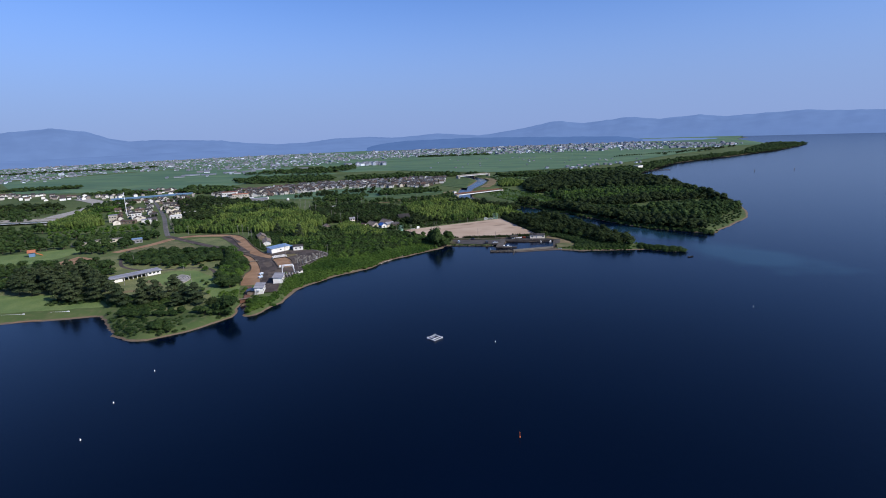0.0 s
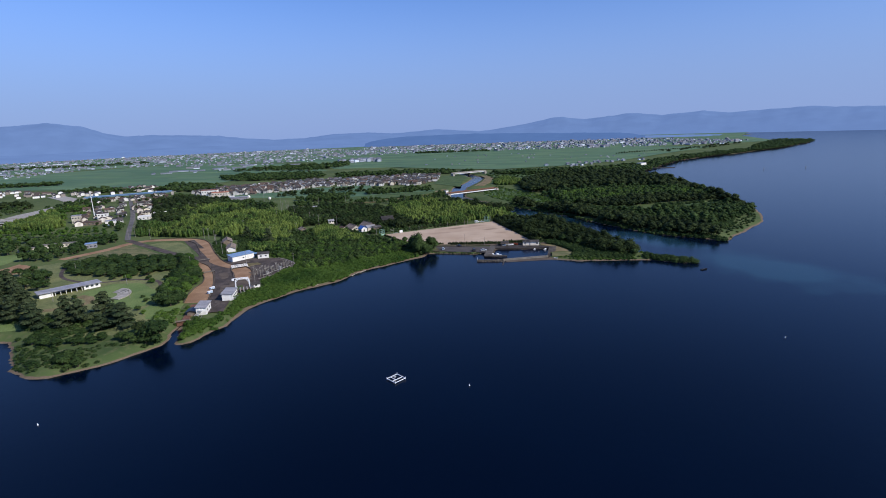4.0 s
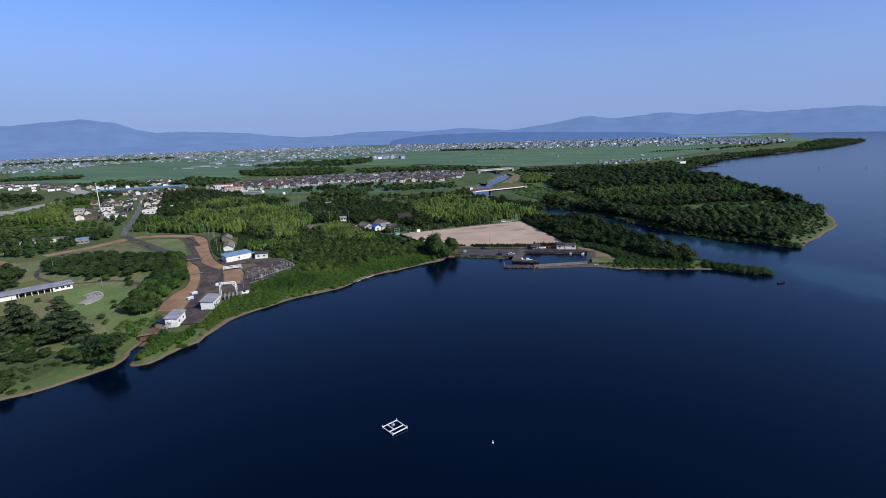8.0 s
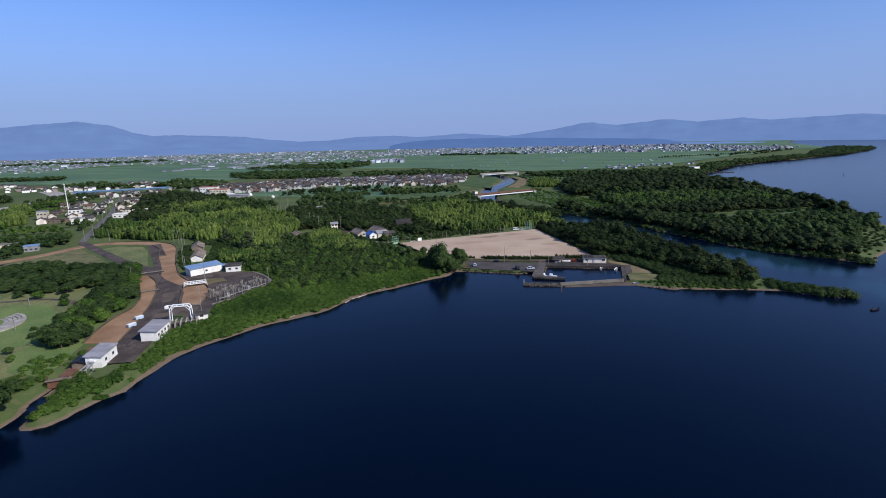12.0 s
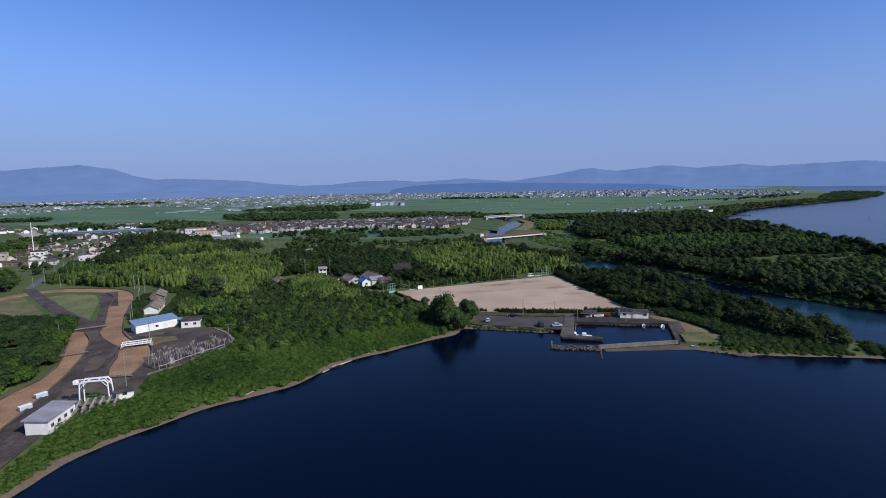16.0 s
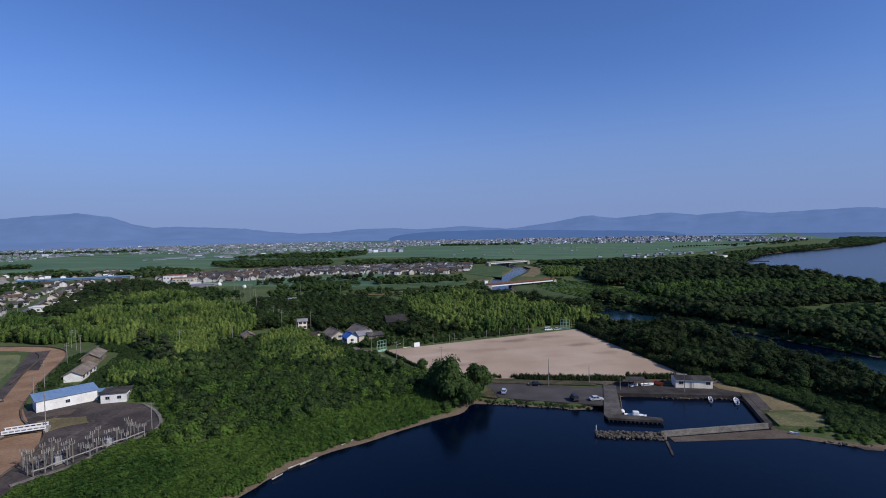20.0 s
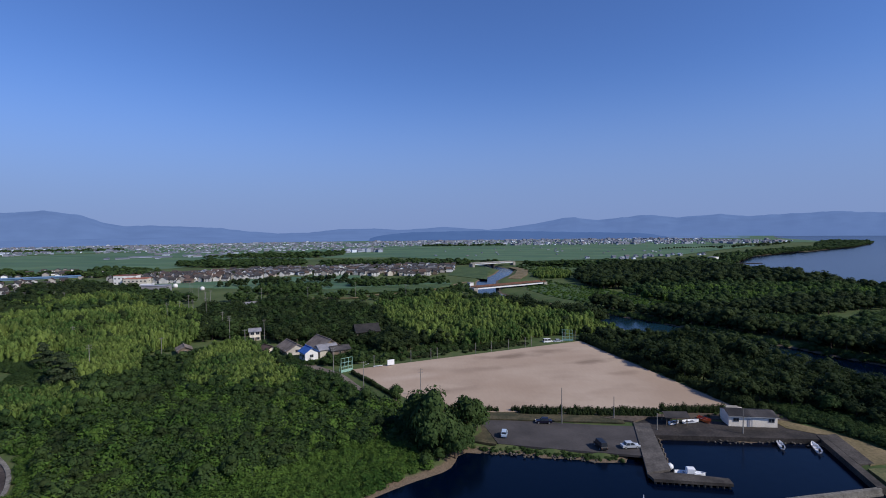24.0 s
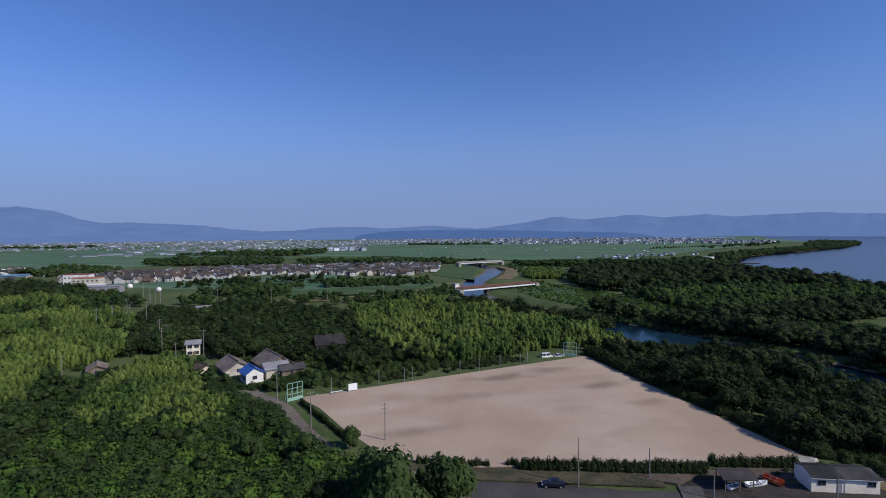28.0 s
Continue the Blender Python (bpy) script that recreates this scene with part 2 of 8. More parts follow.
def hill_mat(name, col, haze_glow, strength):
    """Far wooded range: blue haze of kilometres of summer air painted into colour and emission."""
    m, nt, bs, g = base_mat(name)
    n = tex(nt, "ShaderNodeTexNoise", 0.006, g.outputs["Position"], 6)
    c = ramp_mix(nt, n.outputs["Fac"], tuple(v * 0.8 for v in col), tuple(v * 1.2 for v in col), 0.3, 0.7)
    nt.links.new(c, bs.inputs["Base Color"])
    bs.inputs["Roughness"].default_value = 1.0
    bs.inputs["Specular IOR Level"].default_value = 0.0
    bs.inputs["Emission Color"].default_value = (*haze_glow, 1)
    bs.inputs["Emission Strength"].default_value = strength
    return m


M = {}
M["ground"] = ground_mat()
M["water"] = water_mat()
M["sand"] = field_mat()
M["dark_sand"] = surface("damp_sand", (0.075, 0.057, 0.043), (0.125, 0.098, 0.076), 0.15, 1.5, 0.95, 0.3, amount=0.3)
M["asphalt"] = surface("asphalt", (0.046, 0.041, 0.039), (0.08, 0.071, 0.067), 0.12, 3.0, 0.9, 0.15, amount=0.25)
M["old_asphalt"] = surface("old_asphalt", (0.044, 0.034, 0.030), (0.092, 0.072, 0.062), 0.14, 1.2, 0.92, 0.25, amount=0.4)


def dust_over(m, dust, scale, lo, hi):
    """Pale dust and patched streaks over a worn surface."""
    nt = m.node_tree
    bs = [n for n in nt.nodes if n.type == "BSDF_PRINCIPLED"][0]
    pos = [n for n in nt.nodes if n.type == "NEW_GEOMETRY"][0].outputs["Position"]
    src = bs.inputs["Base Color"].links[0].from_socket
    n = tex(nt, "ShaderNodeTexNoise", scale, pos, 6, (1.0, 0.45, 1.0))
    n.inputs["Roughness"].default_value = 0.7
    fac = ramp_mix(nt, n.outputs["Fac"], (0, 0, 0), (0.75,) * 3, lo, hi)
    nt.links.new(mixc(nt, fac, src, dust), bs.inputs["Base Color"])


dust_over(M["old_asphalt"], (0.145, 0.125, 0.105), 0.22, 0.56, 0.68)
M["street"] = surface("grey_street", (0.085, 0.08, 0.078), (0.135, 0.128, 0.124), 0.12, 2.0, 0.9, 0.15, amount=0.25)
M["lane_earth"] = surface("worn_lane", (0.13, 0.105, 0.085), (0.2, 0.168, 0.138), 0.2, 2.0, 0.95, 0.2, amount=0.3)
M["concrete"] = surface("concrete", (0.24, 0.225, 0.20), (0.38, 0.355, 0.32), 0.3, 3.0, 0.85, 0.2, amount=0.25)
M["sea_wall"] = surface("stained_concrete", (0.135, 0.122, 0.104), (0.225, 0.207, 0.18), 0.35, 2.0, 0.9, 0.25, amount=0.35)
M["dark_concrete"] = surface("weathered_concrete", (0.036, 0.031, 0.027), (0.088, 0.076, 0.065), 0.22, 2.5, 0.9, 0.25, amount=0.4)
M["clay"] = surface("bare_clay", (0.215, 0.125, 0.068), (0.315, 0.20, 0.118), 0.12, 1.5, 0.95, 0.3, amount=0.22)
M["lawn"] = surface("mown_lawn", (0.098, 0.150, 0.042), (0.142, 0.190, 0.058), 0.08, 1.5, 0.95, 0.3, amount=0.25)
M["rough_lawn"] = surface("rough_lawn", (0.100, 0.122, 0.044), (0.168, 0.176, 0.070), 0.07, 0.9, 0.95, 0.3, amount=0.3)
M["plaster"] = surface("aged_plaster", (0.42, 0.41, 0.39), (0.58, 0.57, 0.55), 0.3, 3.0, 0.8, 0.0, amount=0.2, spread=0.3)
M["dry_grass"] = surface("dry_grass", (0.118, 0.098, 0.044), (0.218, 0.166, 0.088), 0.15, 1.5, 0.95, 0.4, amount=0.35)
M["verge_grass"] = surface("verge_grass", (0.040, 0.042, 0.020), (0.094, 0.078, 0.042), 0.3, 1.8, 0.95, 0.4, amount=0.4)
M["pier_concrete"] = surface("worn_pier_concrete", (0.066, 0.059, 0.053), (0.122, 0.108, 0.096), 0.3, 2.5, 0.9, 0.25, amount=0.4)
M["quay_concrete"] = surface("damp_quay_concrete", (0.022, 0.019, 0.017), (0.056, 0.047, 0.041), 0.2, 2.2, 0.9, 0.25, amount=0.45)
M["tired_grass"] = surface("tired_grass", (0.078, 0.092, 0.034), (0.165, 0.148, 0.066), 0.2, 1.5, 0.95, 0.4, amount=0.35)
M["rice"] = paddy_mat()
M["meadow"] = surface("rough_meadow", (0.038, 0.074, 0.021), (0.074, 0.112, 0.032), 0.06, 0.5, 0.95, 0.8, amount=0.55, dist=0.4)
M["white"] = surface("white_plaster", (0.66, 0.64, 0.60), (0.78, 0.77, 0.74), 0.4, 4.0, 0.7, 0.05, amount=0.12)
M["warm_white"] = surface("warm_white_paint", (0.74, 0.66, 0.54), (0.86, 0.78, 0.65), 0.4, 4.0, 0.7, 0.05, amount=0.12)
M["cream"] = surface("cream_plaster", (0.52, 0.47, 0.38), (0.64, 0.59, 0.50), 0.3, 4.0, 0.8, 0.05, amount=0.15, spread=0.25)
M["wall"] = surface("house_wall", (0.38, 0.34, 0.29), (0.58, 0.54, 0.48), 0.3, 3.0, 0.8, 0.0, amount=0.15, spread=0.35)
M["tile"] = surface("grey_roof_tiles", (0.034, 0.032, 0.034), (0.07, 0.063, 0.061), 0.3, 4.0, 0.88, 0.2, amount=0.3, spread=0.4)
M["brown_tile"] = surface("brown_roof_tiles", (0.060, 0.040, 0.033), (0.105, 0.070, 0.056), 0.3, 4.0, 0.88, 0.2, amount=0.3, spread=0.3)
M["red_tile"] = surface("orange_roof_tiles", (0.30, 0.10, 0.05), (0.38, 0.15, 0.08), 0.3, 4.0, 0.7, 0.2, amount=0.25, spread=0.3)
M["old_roof"] = surface("weathered_roof", (0.155, 0.122, 0.096), (0.26, 0.212, 0.172), 0.3, 3.0, 0.8, 0.2, amount=0.3)
M["blue_roof"] = surface("blue_sheet_roof", (0.15, 0.24, 0.39), (0.20, 0.29, 0.44), 0.3, 3.0, 0.45, 0.05, amount=0.15)
M["blue_tarp"] = surface("blue_tarpaulin", (0.035, 0.10, 0.33), (0.05, 0.13, 0.4), 0.5, 3.0, 0.5, 0.1, amount=0.15)
M["grey_roof"] = surface("grey_sheet_roof", (0.22, 0.215, 0.23), (0.32, 0.31, 0.33), 0.3, 3.0, 0.5, 0.1, amount=0.2)
M["glass"] = surface("window_glass", (0.02, 0.025, 0.03), (0.03, 0.035, 0.045), 0.5, 2.0, 0.12, 0.0, amount=0.1)
M["steel"] = surface("galvanised_steel", (0.36, 0.36, 0.36), (0.5, 0.5, 0.5), 1.0, 8.0, 0.5, 0.0, 0.5, amount=0.2)
M["white_steel"] = surface("white_painted_steel", (0.7, 0.71, 0.72), (0.8, 0.8, 0.8), 1.0, 8.0, 0.5, 0.0, amount=0.1)
M["green_steel"] = surface("pale_green_steel", (0.22, 0.38, 0.30), (0.3, 0.46, 0.38), 1.0, 8.0, 0.5, 0.0, amount=0.1)
M["blue_steel"] = surface("blue_painted_steel", (0.12, 0.21, 0.34), (0.16, 0.26, 0.40), 0.3, 4.0, 0.5, 0.0, amount=0.1)
M["rust"] = surface("rusty_steel", (0.115, 0.055, 0.036), (0.18, 0.09, 0.058), 0.6, 5.0, 0.8, 0.1, amount=0.3)
M["pole"] = surface("pole_concrete", (0.17, 0.16, 0.145), (0.265, 0.25, 0.228), 0.6, 5.0, 0.8, 0.0, amount=0.2)
M["wood"] = surface("grey_timber", (0.13, 0.10, 0.075), (0.22, 0.175, 0.13), 0.6, 6.0, 0.85, 0.1, amount=0.3)
M["wood_pale"] = surface("bleached_timber", (0.30, 0.27, 0.225), (0.46, 0.42, 0.36), 0.6, 6.0, 0.85, 0.1, amount=0.3)
M["bark"] = surface("bark", (0.07, 0.05, 0.035), (0.13, 0.095, 0.07), 0.8, 6.0, 0.9, 0.4, amount=0.3)
M["rock"] = surface("shore_rock", (0.06, 0.052, 0.043), (0.13, 0.112, 0.092), 0.5, 3.0, 0.9, 0.4, amount=0.35)
M["black"] = surface("black_paint", (0.012, 0.012, 0.014), (0.02, 0.02, 0.022), 1.0, 6.0, 0.3, 0.0, amount=0.1)
M["rubber"] = surface("tyre_rubber", (0.015, 0.015, 0.015), (0.025, 0.025, 0.025), 1.0, 6.0, 0.9, 0.0, amount=0.1)
M["navy_paint"] = surface("dark_car_paint", (0.015, 0.014, 0.03), (0.022, 0.02, 0.04), 1.0, 6.0, 0.25, 0.0, 0.3, amount=0.1)
M["silver_paint"] = surface("silver_car_paint", (0.55, 0.57, 0.6), (0.62, 0.64, 0.67), 1.0, 6.0, 0.25, 0.0, 0.3, amount=0.08)
M["pale_blue_paint"] = surface("pale_blue_car_paint", (0.4, 0.5, 0.62), (0.46, 0.56, 0.68), 1.0, 6.0, 0.3, 0.0, 0.1, amount=0.08)
M["gel_white"] = surface("white_gelcoat", (0.74, 0.75, 0.76), (0.82, 0.82, 0.82), 1.0, 6.0, 0.3, 0.0, amount=0.06)
M["orange"] = surface("orange_paint", (0.62, 0.13, 0.03), (0.7, 0.17, 0.05), 1.0, 5.0, 0.5, 0.0, amount=0.1)
M["leaf_dark"] = foliage("broadleaf_foliage", (0.0165, 0.0310, 0.0106), (0.0400, 0.0600, 0.0188), (0.0560, 0.0740, 0.0248), spread=(0.8, 1.18), relief=0.45)
M["leaf_mid"] = foliage("thicket_foliage", (0.0270, 0.0550, 0.0155), (0.0600, 0.0980, 0.0285), (0.0830, 0.1180, 0.0390), spread=(0.7, 1.25), relief=0.75)
M["leaf_vine"] = foliage("vine_foliage", (0.0370, 0.0860, 0.0150), (0.0960, 0.1660, 0.0290), (0.1360, 0.1920, 0.0410), 0.035, spread=(0.62, 1.3), relief=0.8)
M["leaf_bamboo"] = foliage("bamboo_foliage", (0.0480, 0.0990, 0.0220), (0.1580, 0.2180, 0.0480), (0.2240, 0.2640, 0.0760), 0.05, 0.38, relief=0.5)
M["leaf_pine"] = foliage("pine_foliage", (0.038, 0.060, 0.028), (0.072, 0.094, 0.042), (0.100, 0.118, 0.054), relief=0.5)
# the hills' blue emission stands in for distance haze
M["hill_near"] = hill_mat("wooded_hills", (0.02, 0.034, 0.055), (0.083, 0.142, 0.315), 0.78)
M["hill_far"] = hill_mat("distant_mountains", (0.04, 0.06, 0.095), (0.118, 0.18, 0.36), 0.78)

# ---------- mesh helpers ----------
def mesh_np(name, V, T, mats, mi=None, smooth=False):
    V = np.asarray(V, dtype=np.float32)
    T = np.asarray(T, dtype=np.int32)
    me = bpy.data.meshes.new(name)
    k = T.shape[1]
    me.vertices.add(len(V))
    me.vertices.foreach_set("co", V.ravel())
    me.loops.add(T.size)
    me.loops.foreach_set("vertex_index", T.ravel())
    me.polygons.add(len(T))
    me.polygons.foreach_set("loop_start", np.arange(0, T.size, k, dtype=np.int32))
    me.polygons.foreach_set("loop_total", np.full(len(T), k, dtype=np.int32))
    if mi is not None:
        me.polygons.foreach_set("material_index", np.asarray(mi, dtype=np.int32))
    for m in mats if isinstance(mats, (list, tuple)) else [mats]:
        me.materials.append(m)
    me.polygons.foreach_set("use_smooth", np.full(len(T), smooth, dtype=bool))
    me.update(calc_edges=True)
    return me


def thing(name, x, y, z, rz=0.0, label="", category="", group="", kind=""):
    ob = new(name)
    ob.empty_display_size = 0.3
    ob.matrix_world = pose(x, y, z, 0, 0, rz)
    return tagged(ob, label, category, group, kind)


def part(name, bm, material, parent, label=""):
    me = bpy.data.meshes.new(name)
    bm.to_mesh(me)
    bm.free()
    me.materials.append(material)
    ob = new(name, me)
    ob.parent = parent
    return tagged(ob, label)


def part_mesh(name, me, parent, loc=(0, 0, 0), rz=0.0, label=""):
    ob = new(name, me)
    ob.parent = parent
    ob.matrix_basis = pose(*loc, 0, 0, rz)
    return tagged(ob, label)


def solo(name, bm, material, label, category, group="", kind=""):
    me = bpy.data.meshes.new(name)
    bm.to_mesh(me)
    bm.free()
    me.materials.append(material)
    return tagged(new(name, me), label, category, group, kind)


def box(x0, y0, z0, x1, y1, z1, bm=None, bevel=0.0):
    bm = bm or bmesh.new()
    r = bmesh.ops.create_cube(bm, size=1.0, matrix=Matrix.LocRotScale(((x0 + x1) / 2, (y0 + y1) / 2, (z0 + z1) / 2), None, (x1 - x0, y1 - y0, z1 - z0)))
    if bevel:
        es = {e for v in r["verts"] for e in v.link_edges}
        bmesh.ops.bevel(bm, geom=list(es), offset=bevel, segments=1, affect="EDGES")
    return bm


def rod(a, b, r, bm=None, n=6, r2=None):
    """A round bar from a to b."""
    bm = bm or bmesh.new()
    a, b = Vector(a), Vector(b)
    d = b - a
    m = Matrix.Translation((a + b) / 2) @ d.to_track_quat("Z", "Y").to_matrix().to_4x4()
    bmesh.ops.create_cone(bm, cap_ends=True, segments=n, radius1=r, radius2=r if r2 is None else r2, depth=d.length, matrix=m)
    return bm


def beam(a, b, w, h, bm=None):
    """A square bar from a to b, w wide and h high."""
    bm = bm or bmesh.new()
    a, b = Vector(a), Vector(b)
    d = b - a
    ang = math.atan2(d.y, d.x)
    tilt = -math.atan2(d.z, math.hypot(d.x, d.y))
    m = Matrix.Translation((a + b) / 2) @ Euler((0, tilt, ang)).to_matrix().to_4x4() @ Matrix.Diagonal((d.length, w, h, 1))
    bmesh.ops.create_cube(bm, size=1.0, matrix=m)
    return bm


def prism(pts, z0, z1, bm=None):
    """A polygon drawn in plan, raised from z0 to z1."""
    bm = bm or bmesh.new()
    lo = [bm.verts.new((x, y, z0)) for x, y in pts]
    hi = [bm.verts.new((x, y, z1)) for x, y in pts]
    n = len(pts)
    fs = [bm.faces.new(hi), bm.faces.new(lo[::-1])]
    fs += [bm.faces.new((lo[i], lo[(i + 1) % n], hi[(i + 1) % n], hi[i])) for i in range(n)]
    bmesh.ops.triangulate(bm, faces=fs[:2])
    bmesh.ops.recalc_face_normals(bm, faces=bm.faces[:])
    return bm


def inside(P, poly):
    P = np.asarray(P, float)
    x, y = P[:, 0], P[:, 1]
    hit = np.zeros(len(P), bool)
    n = len(poly)
    for i in range(n):
        (x0, y0), (x1, y1) = poly[i], poly[(i + 1) % n]
        c = (y0 > y) != (y1 > y)
        with np.errstate(divide="ignore", invalid="ignore"):
            hit ^= c & (x < (x1 - x0) * (y - y0) / (y1 - y0 if y1 != y0 else 1e-9) + x0)
    return hit


def seg_dist(P, line, closed=False):
    P = np.asarray(P, float)
    d = np.full(len(P), 1e9)
    n = len(line)
    for i in range(n if closed else n - 1):
        a, b = np.array(line[i][:2], float), np.array(line[(i + 1) % n][:2], float)
        ab = b - a
        t = np.clip(((P - a) @ ab) / max(ab @ ab, 1e-9), 0, 1)
        d = np.minimum(d, np.hypot(*(P - a - t[:, None] * ab).T))
    return d


def smooth_line(pts, step):
    """A Catmull-Rom run through the points."""
    pts = [np.array(p, float) for p in pts]
    out = []
    for i in range(len(pts) - 1):
        p0, p1, p2, p3 = pts[max(i - 1, 0)], pts[i], pts[i + 1], pts[min(i + 2, len(pts) - 1)]
        n = max(1, int(np.linalg.norm(p2[:2] - p1[:2]) / step))
        for k in range(n):
            t = k / n
            out.append(0.5 * (2 * p1 + (p2 - p0) * t + (2 * p0 - 5 * p1 + 4 * p2 - p3) * t * t + (3 * p1 - p0 - 3 * p2 + p3) * t ** 3))
    out.append(pts[-1])
    return [tuple(p) for p in out]


# ---------- the land ----------
COAST_W = [(-5200, -500), (-900, -150), (-400, -80), (-238, -60), (-205, -57), (-188, -55), (-176, -70), (-165, -86), (-154, -93), (-144, -93.6), (-136, -88.8),
           (-128, -83.4), (-123, -77), (-119, -72.6), (-114.8, -67), (-114.6, -61)]
COAST_M = [(-108.2, -68), (-104.5, -66.2), (-100.5, -61.5), (-98.4, -53), (-95.2, -48.4), (-91.8, -46.6), (-93.8, -42), (-92.8, -34), (-90.4, -25), (-86.4, -14), (-79, -4), (-70, 4.4), (-60, 13), (-50.8, 22.4), (-43.4, 33), (-35, 44), (-25, 52.6), (-15, 60.6), (-5, 67.6), (1, 72), (5, 82)]
LAND = (COAST_W + [(-117, -54), (-118.6, -40), (-115.6, -40), (-112, -55)] + smooth_line([(x + 0.9 * math.sin(i * 2.1), y + 0.8 * math.cos(i * 1.7)) for i, (x, y) in enumerate(smooth_line(COAST_M, 9))], 3) +
        [(15, 80.5), (27, 77), (42, 73.5), (43, 78), (54.5, 86.5), (94, 81.2), (91, 64), (88, 54), (88, 51), (99, 45), (106, 42), (121, 41.5), (145, 38.5), (152, 37), (164, 28.5), (173, 24), (174.5, 27), (166, 36), (157, 45)] +
        [(151, 62), (144, 86), (135, 115), (122, 150), (113, 190), (98, 240), (66, 296), (44, 340), (38, 390), (42, 450), (50, 500), (77, 574), (93, 640), (86, 700), (40, 900), (60, 900),
         (102, 700), (112, 635), (94, 566), (69, 496), (61, 448), (58, 392), (68, 352), (97, 298), (123, 252), (144, 212), (157, 180), (168, 154), (179, 131), (191, 112), (206, 99), (226, 79),
         (242, 96), (267, 117), (298, 146), (318, 176), (340, 224), (352, 300), (366, 400), (380, 500), (378, 612), (430, 670), (482, 734), (596, 876), (784, 1008), (1046, 1192),
         (1300, 1420), (1470, 1600), (1420, 1760), (1700, 2400), (2600, 3600), (3600, 5200), (-5200, 5200)])


def roughen(line, step=4.0, amp=1.3):
    """Breaks the long straight runs of the shore into an uneven line; the harbour's built edges stay straight."""
    out = []
    n = len(line)
    for i in range(n):
        (x0, y0), (x1, y1) = line[i], line[(i + 1) % n]
        out.append((x0, y0))
        L = math.hypot(x1 - x0, y1 - y0)
        if L < 2 * step or L > 700 or (10 < x0 < 97 and 40 < y0 < 100):
            continue
        k = int(min(L / step, 40))
        for j in range(1, k):
            f = j / k
            x, y = x0 + (x1 - x0) * f, y0 + (y1 - y0) * f
            a = amp * max(1.0, L / k / step)
            d = a * (noise.noise((x * 0.11, y * 0.11, 7)) + 0.6 * noise.noise((x * 0.35, y * 0.35, 3))) * min(1, 4 * f, 4 * (1 - f))
            out.append((x - (y1 - y0) / L * d * 1.6, y + (x1 - x0) / L * d * 1.6))
    return out


LAND = roughen(LAND)


def plateau(x):
    t = np.clip((-50 - np.asarray(x, float)) / 40, 0, 1)
    return 1.6 + 0.9 * t * t * (3 - 2 * t)


def axis(parts_):
    out = []
    for a, b, n in parts_:
        out += list(np.linspace(a, b, n, endpoint=False))
    return np.array(out + [parts_[-1][1]])


gx = axis([(-5000, -900, 24), (-900, -270, 42), (-270, 190, 165), (190, 400, 50), (400, 1600, 44), (1600, 5000, 24)])
gy = axis([(-700, -110, 20), (-110, 320, 150), (320, 760, 60), (760, 1700, 44), (1700, 5000, 24)])
GX, GY = np.meshgrid(gx, gy)
GP = np.c_[GX.ravel(), GY.ravel()]
gd = seg_dist(GP, LAND, True) * np.where(inside(GP, LAND), 1, -1)
top = plateau(GP[:, 0])
bank = 0.26 + 0.14 * np.array([noise.noise((x * 0.03, y * 0.03, 4)) for x, y in GP])
bank = np.where((GP[:, 0] > -112) & (GP[:, 0] < 12) & (GP[:, 1] < 100), 0.17, bank)
bank = np.where((GP[:, 0] > -190) & (GP[:, 0] < -97) & (GP[:, 1] < -35), 0.62, bank)
gz = np.where(gd > 0, np.minimum(top, 0.02 + gd * bank), np.maximum(-4.0, gd * 0.22))
gz = np.where((GP[:, 0] > 385) & (gd < 9), np.minimum(gz, -1.5), gz)      # the far shore drops straight into the lake
# the yard walls of the harbour and the car park stand straight up
yard = inside(GP, [(12, 82), (42, 75), (54, 87.5), (95, 82.5), (86, 56), (92, 52), (103, 49.5), (112, 60), (107.5, 68), (105.5, 80), (98, 98), (10, 104)])
gz = np.where(yard & (gd > 0), np.minimum(1.15, 0.3 + gd * 0.8), gz)
bumps = np.array([noise.noise((x * 0.05, y * 0.05, 0)) for x, y in GP]) * 0.25
gz = np.where((gd > 14) & (gz > 1.5), gz + np.clip(bumps, -0.3, 0.0), gz)
nx, ny = len(gx), len(gy)
ii = (np.arange(ny - 1)[:, None] * nx + np.arange(nx - 1)[None, :]).ravel()
quads = np.c_[ii, ii + 1, ii + nx + 1, ii + nx]
ground = new("ground", mesh_np("ground", np.c_[GP, gz], quads, M["ground"], smooth=True))
tagged(ground, "flat lakeside land with rough grass, earth and a narrow sandy shore", "ground", kind="structure")

wv = [(-5200, -5200, 0), (5200, -5200, 0), (5200, 5200, 0), (-5200, 5200, 0)]
water = new("water", mesh_np("water", wv, [(0, 1, 2, 3)], M["water"]))
tagged(water, "deep blue lake and river water with fine ripples", "water", kind="structure")


def sheet(name, pts, mat, label, category, lift=0.05, thick=0.25, z=None, kind="structure"):
    """A paved or planted area laid on the land; grass and earth get ragged edges."""
    if name in ("yard_weeds", "grass_island", "dry_meadow", "road_patch", "lawn", "bare_ground"):
        pts = roughen(pts, 2.2, 0.7)
    zs = [float(plateau(p[0])) if z is None else z for p in pts]
    zz = max(zs) + lift
    return solo(name, prism(pts, zz - thick, zz), mat, label, category, kind=kind)


